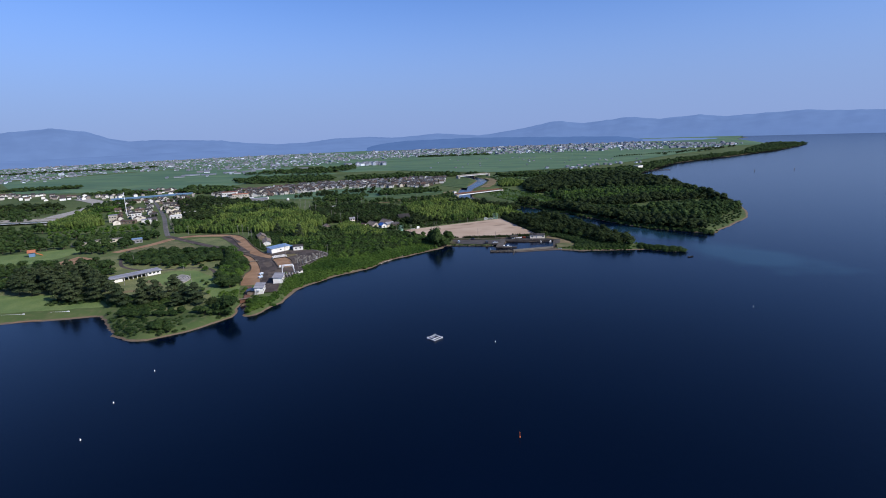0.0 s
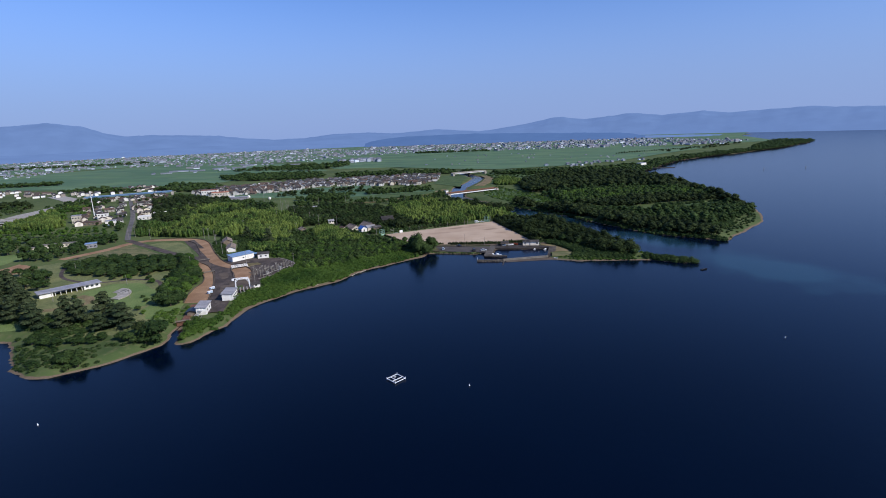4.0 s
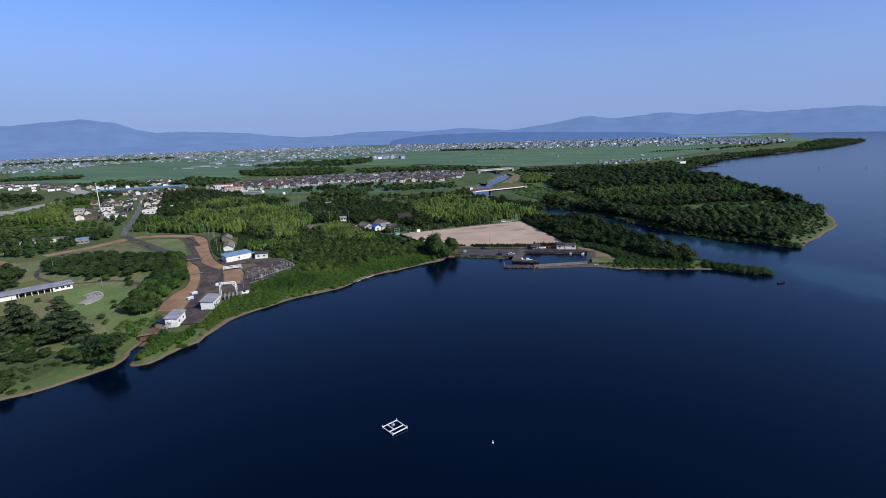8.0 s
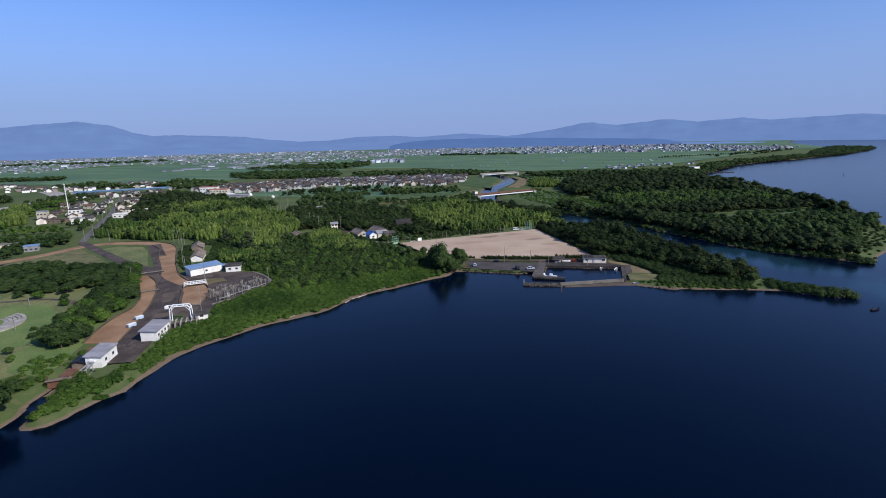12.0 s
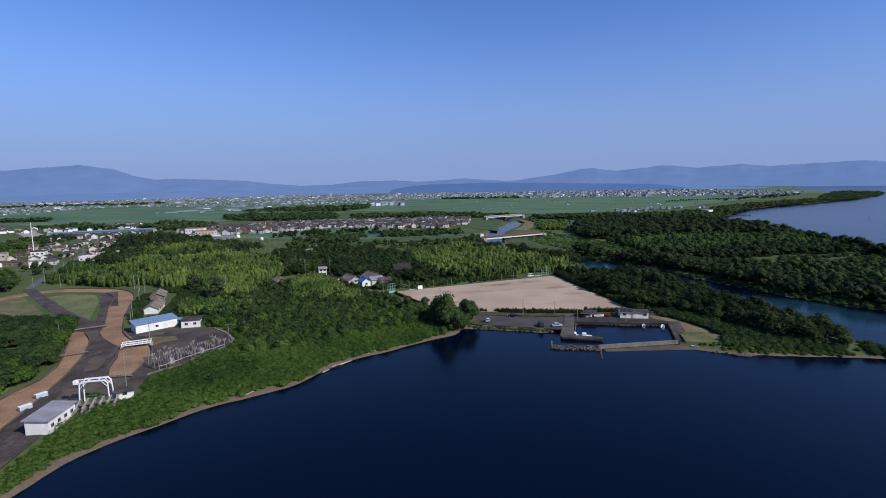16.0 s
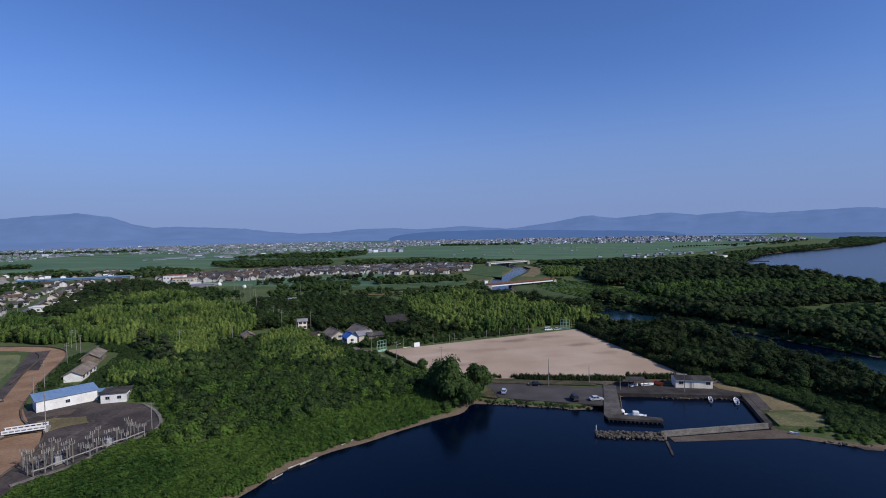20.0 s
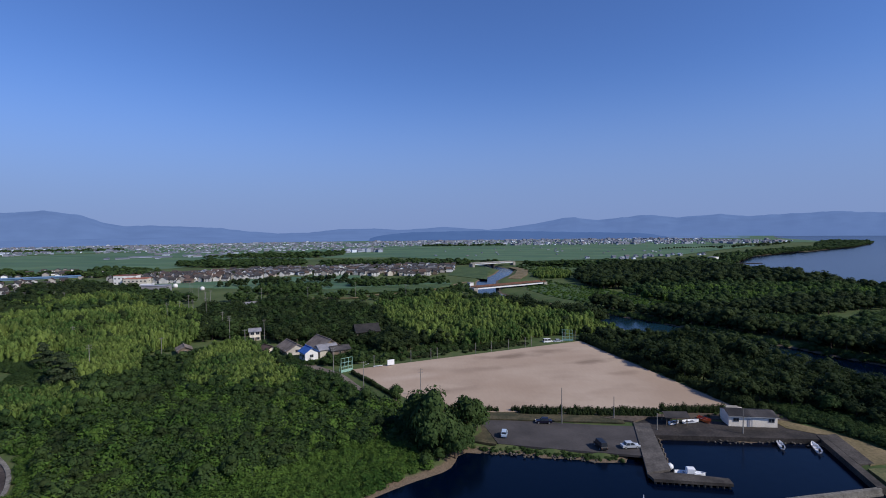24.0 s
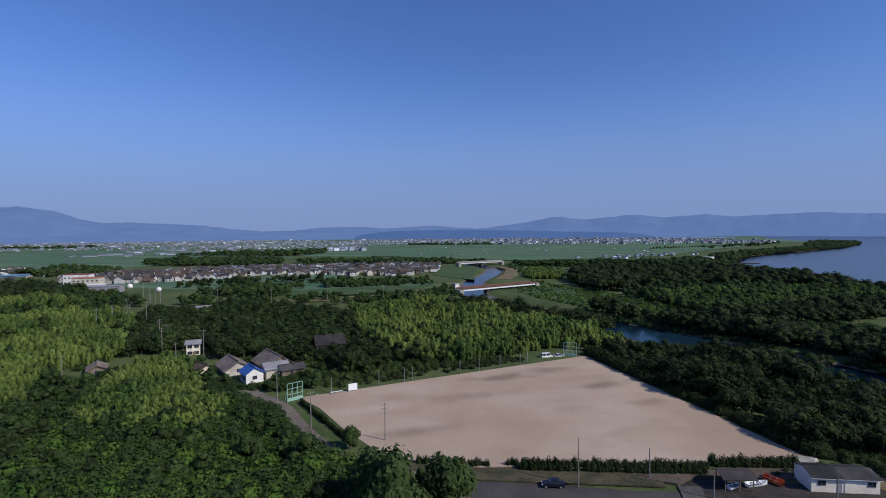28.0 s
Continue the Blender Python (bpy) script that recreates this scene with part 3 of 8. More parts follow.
def ribbon(name, line, width, mat, label, category, lift=0.06, step=6, z=None, kind="structure"):
    """A road or path of even width along a line."""
    line = smooth_line(line, step)
    V, F = [], []
    for i, p in enumerate(line):
        a, b = line[max(i - 1, 0)], line[min(i + 1, len(line) - 1)]
        dx, dy = b[0] - a[0], b[1] - a[1]
        n = math.hypot(dx, dy) or 1
        ox, oy = -dy / n * width / 2, dx / n * width / 2
        zz = (float(plateau(p[0])) if z is None else z) + lift
        V += [(p[0] + ox, p[1] + oy, zz), (p[0] - ox, p[1] - oy, zz), (p[0] + ox, p[1] + oy, zz - 0.3), (p[0] - ox, p[1] - oy, zz - 0.3)]
        if i:
            k = 4 * i
            F += [(k - 4, k - 3, k + 1, k), (k - 2, k - 4, k, k + 2), (k - 3, k - 1, k + 3, k + 1)]
    return tagged(new(name, mesh_np(name, V, F, mat)), label, category, kind=kind)

# ---------- paved and open areas ----------
FIELD = [(-33, 151.6), (68, 194), (86, 102.5), (60, 102), (15, 103.9), (3, 106.4), (-8, 114.5), (-16.8, 127.4), (-25, 142)]
sheet("sports_ground", FIELD, M["sand"], "bare pale sand sports ground with scuffed darker patches", "sports ground", 0.08)
sheet("car_park", [(11, 100.2), (23, 98.2), (33, 95.4), (43, 93), (51.9, 92), (46.2, 74.3), (28, 79), (14, 83)], M["asphalt"], "grey asphalt car park beside the lake", "car park", 0.0, 0.5, z=1.25)
sheet("quay_road", [(52.3, 94), (57, 97), (88, 91.5), (97, 88), (98, 83), (95, 80.6), (54.7, 85.8)], M["quay_concrete"], "weathered concrete quay behind the harbour", "quay", 0.0, 2.6, z=1.22)
sheet("dry_meadow", [(90, 96), (94, 92), (99.4, 85.5), (101.4, 81), (105, 66.8), (93.4, 66.6), (95, 68), (99, 83), (95, 84), (90, 88)], M["dry_grass"], "yellowed dry grass beside the harbour", "grass", 0.0, 0.6, z=1.3)
sheet("dry_meadow", [(91.8, 65.4), (105.6, 65.2), (106.4, 63), (101, 54.2), (95, 54.6), (89.6, 55.6)], M["tired_grass"], "rough yellow-green grass behind the beach", "grass", 0.0, 0.6, z=1.24)
ribbon("lane", [(-52, 162), (-44, 154), (-36, 145.5), (-26.5, 128), (-17, 113.5), (-8, 104), (2, 101)], 3.4, M["lane_earth"], "narrow pale lane beside the sports ground", "road", 0.02)
ribbon("lane", [(0, 105), (6, 102.2), (14, 100.9), (50, 95.7)], 4.4, M["verge_grass"], "trodden grassy verge behind the car park", "road", 0.015)
sheet("verge", [(45, 97.5), (52.4, 94.3), (57.2, 97.2), (64, 96.4), (64, 99), (52, 99.5)], M["dark_sand"], "trodden earth beside the quay road", "ground", 0.0, 0.5, z=1.68)
sheet("verge", [(5.5, 86), (13.5, 82.6), (13.7, 83.4), (10.8, 102), (6, 99)], M["verge_grass"], "brown dry grass beside the car park", "grass", 0.0, 0.5, z=1.27)

ROAD_L = [(-445, 515), (-383, 406), (-330, 310), (-288, 226), (-260, 172)]
ribbon("town_road", ROAD_L, 4.6, M["street"], "asphalt road leading into the town", "road", 0.06)
DIRT = [(-272, 104), (-254, 135), (-250, 152), (-238, 164), (-212, 164), (-196, 158), (-183, 144), (-163, 105), (-143, 71), (-129, 57)]
ribbon("clay_embankment", DIRT, 9, M["clay"], "curved strip of bare orange clay", "earthwork", 0.05)
CLAY_W = [(-127, -16), (-131, -2), (-133, 12), (-132.5, 21), (-136, 33), (-142, 44), (-151, 58), (-161, 73)]
CLAY_E = [(-155, 73), (-146, 63), (-139, 51), (-134, 41), (-129, 29), (-125, 18), (-120, 2), (-115, -16)]
sheet("clay_embankment", CLAY_W + [(-160.5, 75.5), (-157, 75.5)] + CLAY_E, M["clay"], "strip of bare orange clay beside the yard road", "earthwork", 0.115)
ribbon("yard_road", [(-258, 170), (-225, 139), (-190, 108), (-160, 86)], 6, M["old_asphalt"], "worn dark asphalt road into the pumping station", "road", 0.085)
ribbon("yard_road", [(-168, 91), (-157, 83), (-136, 58), (-124, 36), (-117, 12), (-111, -10), (-107, -33)], 13, M["old_asphalt"], "worn dark asphalt road through the pumping station", "road", 0.09)
ribbon("yard_road", [(-200, 158), (-190, 142), (-168, 108), (-153, 82)], 8, M["old_asphalt"], "worn dark asphalt branch road", "road", 0.1)
sheet("yard", [(-86, 53), (-87, 61), (-94, 71), (-103, 79), (-117, 82), (-138, 80), (-140, 68), (-118, 52), (-112, 30), (-104, 8), (-98, 8), (-98, 25), (-93, 34), (-91, 44), (-87, 50)], M["old_asphalt"], "dark asphalt yard of the pumping station", "yard", 0.03)
ribbon("yard_kerb", [(-100.5, 25), (-97.8, 29), (-93.4, 34.5), (-91.3, 44), (-88, 50), (-86.3, 54), (-87, 61), (-94, 71), (-103, 79)], 0.9, M["sea_wall"], "low stained concrete kerb round the yard", "kerb", 0.3, 3)
sheet("clay_patch", [(-125, 49), (-125, 52), (-122, 54.5), (-118, 56), (-113, 49), (-109, 40), (-107.5, 32), (-106, 25), (-109, 24), (-113, 25), (-117, 32), (-121, 42)], M["clay"], "bare clay patch in the yard", "earthwork", 0.12)
sheet("yard_weeds", [(-126, 64), (-123, 67), (-114, 68), (-109.5, 63), (-115, 59.5), (-117, 56), (-119, 56)], M["dry_grass"], "dry patch of weeds in the asphalt yard", "grass", 0.14)
sheet("yard_weeds", [(-130, 69), (-125, 74), (-121.5, 74.5), (-120.5, 70.5), (-126, 68)], M["dark_sand"], "dusty patch with weeds in the asphalt yard", "grass", 0.15)
sheet("yard_weeds", [(-112, 42), (-106, 46), (-102.5, 45), (-103, 37), (-107, 35)], M["dark_sand"], "dusty ground with thin weeds between the switchyard posts", "grass", 0.13)
sheet("clay_embankment", [(-178, 123), (-166, 104), (-154, 84), (-150, 75), (-142, 66), (-134, 59), (-127.5, 54), (-129, 59), (-128.5, 64), (-135, 70.5), (-143, 79), (-153, 93), (-169, 123)], M["clay"], "broad tongue of bare orange clay above the footbridge", "earthwork", 0.122)
sheet("road_patch", [(-157, 76), (-153, 79), (-145.5, 65.5), (-145, 61)], M["dark_sand"], "earth spread over the worn asphalt", "road", 0.11)
sheet("road_patch", [(-131, 43), (-127, 45), (-121, 31), (-123.5, 28)], M["dark_sand"], "dusty asphalt patch in the yard road", "road", 0.105)
sheet("road_patch", [(-119, 14), (-114, 16), (-110, 1), (-113.5, -2)], M["dark_sand"], "dusty patch on the yard road", "road", 0.107)
sheet("road_patch", [(-116, 23), (-105, 25), (-104, 17), (-110, 10), (-114.5, 14)], M["dark_sand"], "stained concrete apron behind the intake", "road", 0.108)
sheet("grass_island", [(-229, 146), (-221, 155), (-203, 150), (-193, 138), (-168, 94), (-180, 104)], M["rough_lawn"], "triangular grass island between the yard roads", "grass", 0.05)
sheet("grass_island", [(-262, 104), (-250, 133), (-244, 148), (-204, 112), (-196, 98), (-212, 96), (-240, 100)], M["tired_grass"], "rough brownish grass island beside the yard road", "grass", 0.05)
sheet("lawn", [(-196, 4), (-198, 14), (-190, 29), (-174, 29), (-155, 11), (-145, -12), (-150, -22), (-166, -17), (-181, -4)], M["lawn"], "mown park lawn", "lawn", 0.05)
sheet("lawn", [(-164, 36), (-157, 52), (-143, 30), (-127, -16), (-121, -42), (-136, -38), (-146, -24), (-142, -4), (-150, 16)], M["lawn"], "mown park lawn under the hedge", "lawn", 0.04)
ribbon("park_path", [(-148, 2), (-154, 15), (-166, 33), (-186, 37), (-203, 33), (-226, 43), (-241, 58), (-256, 88), (-262, 110)], 2.4, M["old_asphalt"], "dark asphalt park path", "path", 0.05)
sheet("beach", [(-300, -66), (-238, -59), (-205, -56), (-189, -54), (-192, -48), (-238, -50), (-300, -56)], M["clay"], "strip of bare brown beach", "beach", -2.2, 0.3)
sheet("lawn", [(-300, -52), (-236, -48), (-192, -46), (-180, -30), (-230, -18), (-300, -10)], M["lawn"], "open grass behind the beach", "lawn", 0.04)

sheet("lawn", [(-300, -36), (-236, -34), (-196, -32), (-176, -44), (-158, -58), (-140, -58), (-132, -40), (-140, -4), (-152, 40), (-166, 80), (-204, 97), (-262, 97), (-300, 62), (-326, 40), (-326, -20)], M["rough_lawn"], "rough park grass under the trees", "lawn", 0.02)

# ---------- fields and far plain ----------
patches = []


def field_patch(pts, label="flat green rice fields", mat="rice", lift=0.1):
    patches.append(1)
    lift += 0.035 * len(patches)
    return sheet("rice_field", pts, M[mat], label, "field", lift - 0.02, 0.4)


field_patch([(-1180, 1150), (-832, 740), (-430, 640), (-380, 760), (-221, 960), (-420, 1330), (-800, 1560)])
field_patch([(-330, 1330), (-213, 1000), (-61, 975), (60, 860), (157, 800), (320, 830), (458, 905), (700, 1150), (1000, 1420), (800, 1560), (273, 1640)])
field_patch([(-190, 440), (-60, 410), (20, 455), (10, 500), (-100, 480), (-260, 520), (-300, 470)], "green paddies beside the village")
field_patch([(92, 356), (112, 312), (137, 272), (152, 262), (168, 276), (158, 340), (150, 390), (126, 450), (112, 482), (92, 450), (84, 400)], "rough grass on the river bank", "meadow")
field_patch([(118, 560), (126, 640), (118, 700), (180, 790), (330, 800), (360, 650), (200, 540)], "rough meadow beyond the river", "meadow")
field_patch([(60, 500), (45, 520), (20, 560), (40, 690), (78, 690), (84, 640), (70, 580)], "grassy river levee", "meadow")
field_patch([(82, 505), (100, 560), (114, 622), (110, 668), (122, 672), (128, 620), (112, 545), (96, 500)], "grassy river flat with brown earth", "dry_grass")
field_patch([(240, 228), (252, 243), (276, 250), (330, 257), (306, 240), (272, 222)], "grassy clearing in the wood", "meadow")
field_patch([(232, 84), (246, 102), (270, 124), (300, 152), (316, 178), (310, 196), (290, 168), (256, 134), (236, 112)], "dry grass at the river mouth", "dry_grass", -1.6)
ribbon("levee_road", [(-440, 285), (-474, 318), (-490, 360), (-492, 400), (-497, 440), (-520, 500), (-600, 580)], 22, M["concrete"], "pale road along the levee", "road", 0.3)
field_patch([(-227, 502), (-186, 541), (-133, 562), (-83, 566), (-76, 500), (-104, 470), (-150, 452), (-203, 440)], "bright green paddies below the village")
field_patch([(-104, 372), (-40, 392), (-8, 402), (22, 430), (14, 452), (-60, 432), (-120, 410)], "rough pasture behind the groves", "meadow")
ribbon("field_track", [(-98, 352), (-61, 358), (-42, 380), (-9, 394), (36, 470)], 3.5, M["dry_grass"], "pale track on a low bank", "road", 0.9)
sheet("lawn", [(-372, 74), (-322, 72), (-308, 92), (-306, 120), (-322, 130), (-372, 110)], M["lawn"], "open park lawn with a playground", "lawn", 0.06)
sheet("bare_ground", [(-299, 70), (-278, 60), (-272, 82), (-295, 94)], M["clay"], "trampled bare earth in the park", "earth", 0.07)
field_patch([(1335, 1655), (1415, 1775), (1690, 2400), (2450, 3500), (1505, 3300)], "far green plain beside the lake")
for far in ([(-4800, 1250), (-1300, 1160), (-830, 1560), (-830, 3300), (-4800, 3300)], [(-825, 1560), (-330, 1335), (273, 1645), (273, 3300), (-825, 3300)], [(278, 1645), (800, 1562), (1330, 1650), (1500, 3300), (278, 3300)]):
    field_patch(far, "far green plain under the town")

# ---------- plants ----------
rng = np.random.default_rng(7)


def ico(sub=1):
    bm = bmesh.new()
    bmesh.ops.create_icosphere(bm, subdivisions=sub, radius=1.0)
    V = np.array([v.co[:] for v in bm.verts])
    T = np.array([[v.index for v in f.verts] for f in bm.faces])
    bm.free()
    return V, T


ICO1, ICO2 = ico(1), ico(2)


def leaf_cards(C, N, size, r, long=1.0):
    """Small bent leaf sprays at the points C, facing roughly along N."""
    n = len(C)
    N = N + r.normal(0, 0.22, (n, 3))
    N /= np.linalg.norm(N, axis=1)[:, None]
    A = np.cross(N, r.normal(0, 1, (n, 3)))
    A /= np.linalg.norm(A, axis=1)[:, None] + 1e-9
    B = np.cross(N, A)
    s = size * r.uniform(0.6, 1.35, (n, 1))
    a, b = A * s * 0.5, B * s * 0.5 * long
    a, b = a * 1.3, b * 1.3
    V = np.stack([C - b * 0.9, C + a + b * 0.5 - N * s * 0.15, C - a + b * 0.5 - N * s * 0.1], 1).reshape(-1, 3)
    return V, np.arange(n * 3).reshape(-1, 3)


def join(chunks):
    V, T, I, o = [], [], [], 0
    for v, t, i in chunks:
        V.append(v), T.append(t + o), I.append(np.full(len(t), i))
        o += len(v)
    return np.concatenate(V), np.concatenate(T), np.concatenate(I)


def trunk_cone(h, r0, r1, n=5, lean=(0, 0)):
    a = np.linspace(0, 2 * np.pi, n, endpoint=False)
    V = np.r_[np.c_[np.cos(a) * r0, np.sin(a) * r0, a * 0 - 0.3], np.c_[np.cos(a) * r1 + lean[0], np.sin(a) * r1 + lean[1], a * 0 + h]]
    i = np.arange(n)
    j = (i + 1) % n
    return V, np.r_[np.c_[i, j, j + n], np.c_[i, j + n, i + n]]


def broadleaf(seed, lobes=6, leaves=110, size=0.16, flat=0.75, core=ICO1, limbs=True, bulk=0.8):
    """A crown of uneven lobes about one unit in radius, standing from z = 0 to about 2, with its trunk."""
    r = np.random.default_rng(seed)
    ch = []
    L = []
    for k in range(lobes):
        a = k * 2.4 + r.uniform(-0.5, 0.5)
        d = 0.0 if k == 0 else r.uniform(0.35, 0.62)
        rad = r.uniform(0.38, 0.58) if k else 0.62
        z = 1.15 + r.uniform(-0.4, 0.3) - d * 0.35 + (0.2 if k == 0 else 0)
        L.append((np.array([math.cos(a) * d, math.sin(a) * d, z]), rad))
    for c, rad in L:
        v = core[0] * (1 + r.normal(0, 0.17, (len(core[0]), 1))) * rad * bulk * np.array([1, 1, flat]) + c
        ch.append((v, core[1], 0))
    C, N = [], []
    while sum(map(len, C)) < leaves:
        c, rad = L[r.integers(len(L))]
        n = r.normal(0, 1, (40, 3))
        n /= np.linalg.norm(n, axis=1)[:, None]
        n = n[n[:, 2] > -0.45]
        p = c + n * rad * np.array([1, 1, flat]) * r.uniform(0.86, 1.14, (len(n), 1))
        ok = np.ones(len(p), bool)
        for c2, r2 in L:
            ok &= np.linalg.norm((p - c2) / np.array([1, 1, flat]), axis=1) > r2 * 0.84
        C.append(p[ok][:12]), N.append(n[ok][:12])
    C, N = np.concatenate(C)[:leaves], np.concatenate(N)[:leaves]
    v, t = leaf_cards(C, N + np.array([0, 0, 0.35]), size, r)
    ch.append((v, t, 0))
    v, t = trunk_cone(1.0, 0.09, 0.05)
    ch.append((v, t, 1))
    if limbs:
        for c, rad in L[1:4]:
            v, t = trunk_cone(1.0, 0.04, 0.02, 4)
            v = np.c_[v[:, 0] + (c[0]) * np.clip(v[:, 2], 0, 1), v[:, 1] + c[1] * np.clip(v[:, 2], 0, 1), 0.45 + v[:, 2] * 0.6]
            ch.append((v, t, 1))
    return join(ch)


def bush(seed, leaves=240, size=0.18):
    r = np.random.default_rng(seed)
    ch = []
    v = ICO1[0] * (1 + r.normal(0, 0.15, (len(ICO1[0]), 1))) * np.array([0.8, 0.8, 0.64]) + [0, 0, 0.25]
    ch.append((v, ICO1[1], 0))
    n = r.normal(0, 1, (leaves * 3, 3))
    n /= np.linalg.norm(n, axis=1)[:, None]
    n = n[n[:, 2] > -0.05][:leaves]
    v, t = leaf_cards(n * np.array([0.96, 0.96, 0.82]) * r.uniform(0.8, 1.18, (len(n), 1)) + [0, 0, 0.25], n + [0, 0, 0.4], size, r)
    ch.append((v, t, 0))
    return join(ch)


def bamboo(seed, plumes=7, sprays=34):
    """A clump of bamboo about two units wide and two high: leaning feathery plumes of uneven height with dark gaps between them."""
    r = np.random.default_rng(seed)
    ch = []
    ring = np.arange(5) * 2 * np.pi / 5
    for k in range(plumes):
        a, d = k * 2.4 + r.uniform(-0.3, 0.3), 0.8 * math.sqrt(k / plumes)
        c = np.array([math.cos(a) * d, math.sin(a) * d, 0.0])
        h, w = r.uniform(1.0, 1.6), r.uniform(0.32, 0.50)
        lean = np.array([math.cos(a), math.sin(a), 0]) * r.uniform(0.0, 0.28) + np.append(r.normal(0, 0.07, 2), 0)

        def spine(t):
            return c + np.outer(t ** 2, lean) + np.outer(t, [0, 0, h])
        rows = []
        for t, f in ((0.08, 0.8), (0.5, 1.0), (0.86, 0.72)):
            rr = w * f * 0.8 * r.uniform(0.85, 1.15, 5)
            rows.append(spine(np.full(5, t)) + np.c_[np.cos(ring) * rr, np.sin(ring) * rr, 0 * rr])
        V = np.concatenate(rows + [spine(np.array([1.0]))])
        i, j = np.arange(5), (np.arange(5) + 1) % 5
        T = np.concatenate([np.r_[np.c_[i + o, j + o, j + o + 5], np.c_[i + o, j + o + 5, i + o + 5]] for o in (0, 5)] + [np.c_[i + 10, j + 10, np.full(5, 15)]])
        ch.append((V, T, 0))
        t = r.uniform(0.2, 1.0, sprays) ** 0.75
        q = r.uniform(0, 2 * np.pi, sprays)
        rad = w * np.sqrt(np.clip(1.1 - (t * 1.45 - 0.55) ** 2, 0.06, 1)) * r.uniform(0.8, 1.15, sprays)
        O = np.c_[np.cos(q), np.sin(q), 0 * q]
        C = spine(t) + O * rad[:, None]
        S = np.c_[-np.sin(q), np.cos(q), 0 * q] * r.uniform(0.05, 0.095, (sprays, 1))
        up = C + np.array([0, 0, 1.0]) * r.uniform(0.04, 0.12, (sprays, 1)) - O * 0.06
        down = O * r.uniform(0.04, 0.15, (sprays, 1)) - np.array([0, 0, 1.0]) * r.uniform(0.08, 0.19, (sprays, 1))
        ch.append((np.stack([up, C + S + down * 0.7, C - S + down], 1).reshape(-1, 3), np.arange(sprays * 3).reshape(-1, 3), 0))
    return join(ch)


def pine(seed, tiers=8, sprays=26, size=0.2):
    """A lakeside pine: a leaning trunk with flat needle pads."""
    r = np.random.default_rng(seed)
    ch = []
    lx, ly = r.normal(0, 0.12, 2)
    v, t = trunk_cone(1.75, 0.06, 0.02, 6, (lx, ly))
    ch.append((v, t, 1))
    for k in range(tiers):
        f = k / (tiers - 1)
        z = 0.4 + 1.5 * f
        a = k * 2.4 + r.uniform(-0.4, 0.4)
        d = (0.58 - 0.5 * f) * r.uniform(0.7, 1.15)
        c = np.array([math.cos(a) * d + lx * z / 2, math.sin(a) * d + ly * z / 2, z])
        rad = 0.62 - 0.36 * f
        v = ICO1[0] * (1 + r.normal(0, 0.12, (len(ICO1[0]), 1))) * np.array([rad, rad, rad * 0.34]) * 0.82 + c
        ch.append((v, ICO1[1], 0))
        n = r.normal(0, 1, (sprays, 3))
        n[:, 2] = np.abs(n[:, 2]) - 0.2
        n /= np.linalg.norm(n, axis=1)[:, None]
        v, t = leaf_cards(c + n * np.array([rad, rad, rad * 0.34]) * r.uniform(0.8, 1.25, (sprays, 1)), n + [0, 0, 0.5], size, r)
        ch.append((v, t, 0))
        b = np.array([[lx * z / 2, ly * z / 2, z - 0.12], [lx * z / 2, ly * z / 2, z - 0.06], c - [0, 0, 0.05]])
        ch.append((b, np.array([[0, 1, 2]]), 1))
    return join(ch)


def scatter(name, shapes, P, S, mats, label, category, squash=(0.85, 1.2), sink=0.0):
    """One object that holds a whole stand of plants at the points P with sizes S."""
    Vs, Ts, Is, o = [], [], [], 0
    for p, s in zip(P, S):
        s = s * (1 + 0.34 * noise.noise((p[0] * 0.035, p[1] * 0.035, 2.0)))
        v, t, i = shapes[rng.integers(len(shapes))]
        a = rng.uniform(0, 2 * math.pi)
        ca, sa = math.cos(a) * s, math.sin(a) * s
        h = s * rng.uniform(*squash)
        w = np.empty_like(v)
        w[:, 0] = v[:, 0] * ca - v[:, 1] * sa + p[0]
        w[:, 1] = v[:, 0] * sa + v[:, 1] * ca + p[1]
        w[:, 2] = v[:, 2] * h + p[2] - sink
        Vs.append(w), Ts.append(t + o), Is.append(i)
        o += len(v)
    ob = new(name, mesh_np(name, np.concatenate(Vs), np.concatenate(Ts), mats, np.concatenate(Is), smooth=True))
    return tagged(ob, label, category, kind="stuff")


def land_z(P):
    d = seg_dist(P, LAND, True)
    slope = 0.26 + 0.14 * np.array([noise.noise((x * 0.03, y * 0.03, 4)) for x, y in P[:, :2]])
    slope = np.where((P[:, 0] > -112) & (P[:, 0] < 12) & (P[:, 1] < 100), 0.17, slope)
    slope = np.where((P[:, 0] > -190) & (P[:, 0] < -97) & (P[:, 1] < -35), 0.62, slope)
    return np.minimum(plateau(P[:, 0]), 0.02 + d * slope)


CLEAR = []          # areas and lines that stay free of plants


def fill(poly, gap, jitter=0.45, avoid=True, shore=0.0):
    xs, ys = [p[0] for p in poly], [p[1] for p in poly]
    P = np.array([(x, y) for j, y in enumerate(np.arange(min(ys), max(ys), gap * 0.87)) for x in np.arange(min(xs) + (j % 2) * gap / 2, max(xs), gap)])
    P = P + rng.uniform(-jitter, jitter, P.shape) * gap
    P = P[inside(P, poly)]
    P = P[inside(P, LAND)]
    if shore:
        wob = np.array([noise.noise((x * 0.09, y * 0.09, 1)) for x, y in P])
        P = P[seg_dist(P, LAND, True) > shore * (1 + 0.9 * wob)]
    if avoid:
        for kind, shape, w in CLEAR:
            P = P[~inside(P, shape)] if kind == "area" else P[seg_dist(P, shape) > w]
    return np.c_[P, land_z(P)]


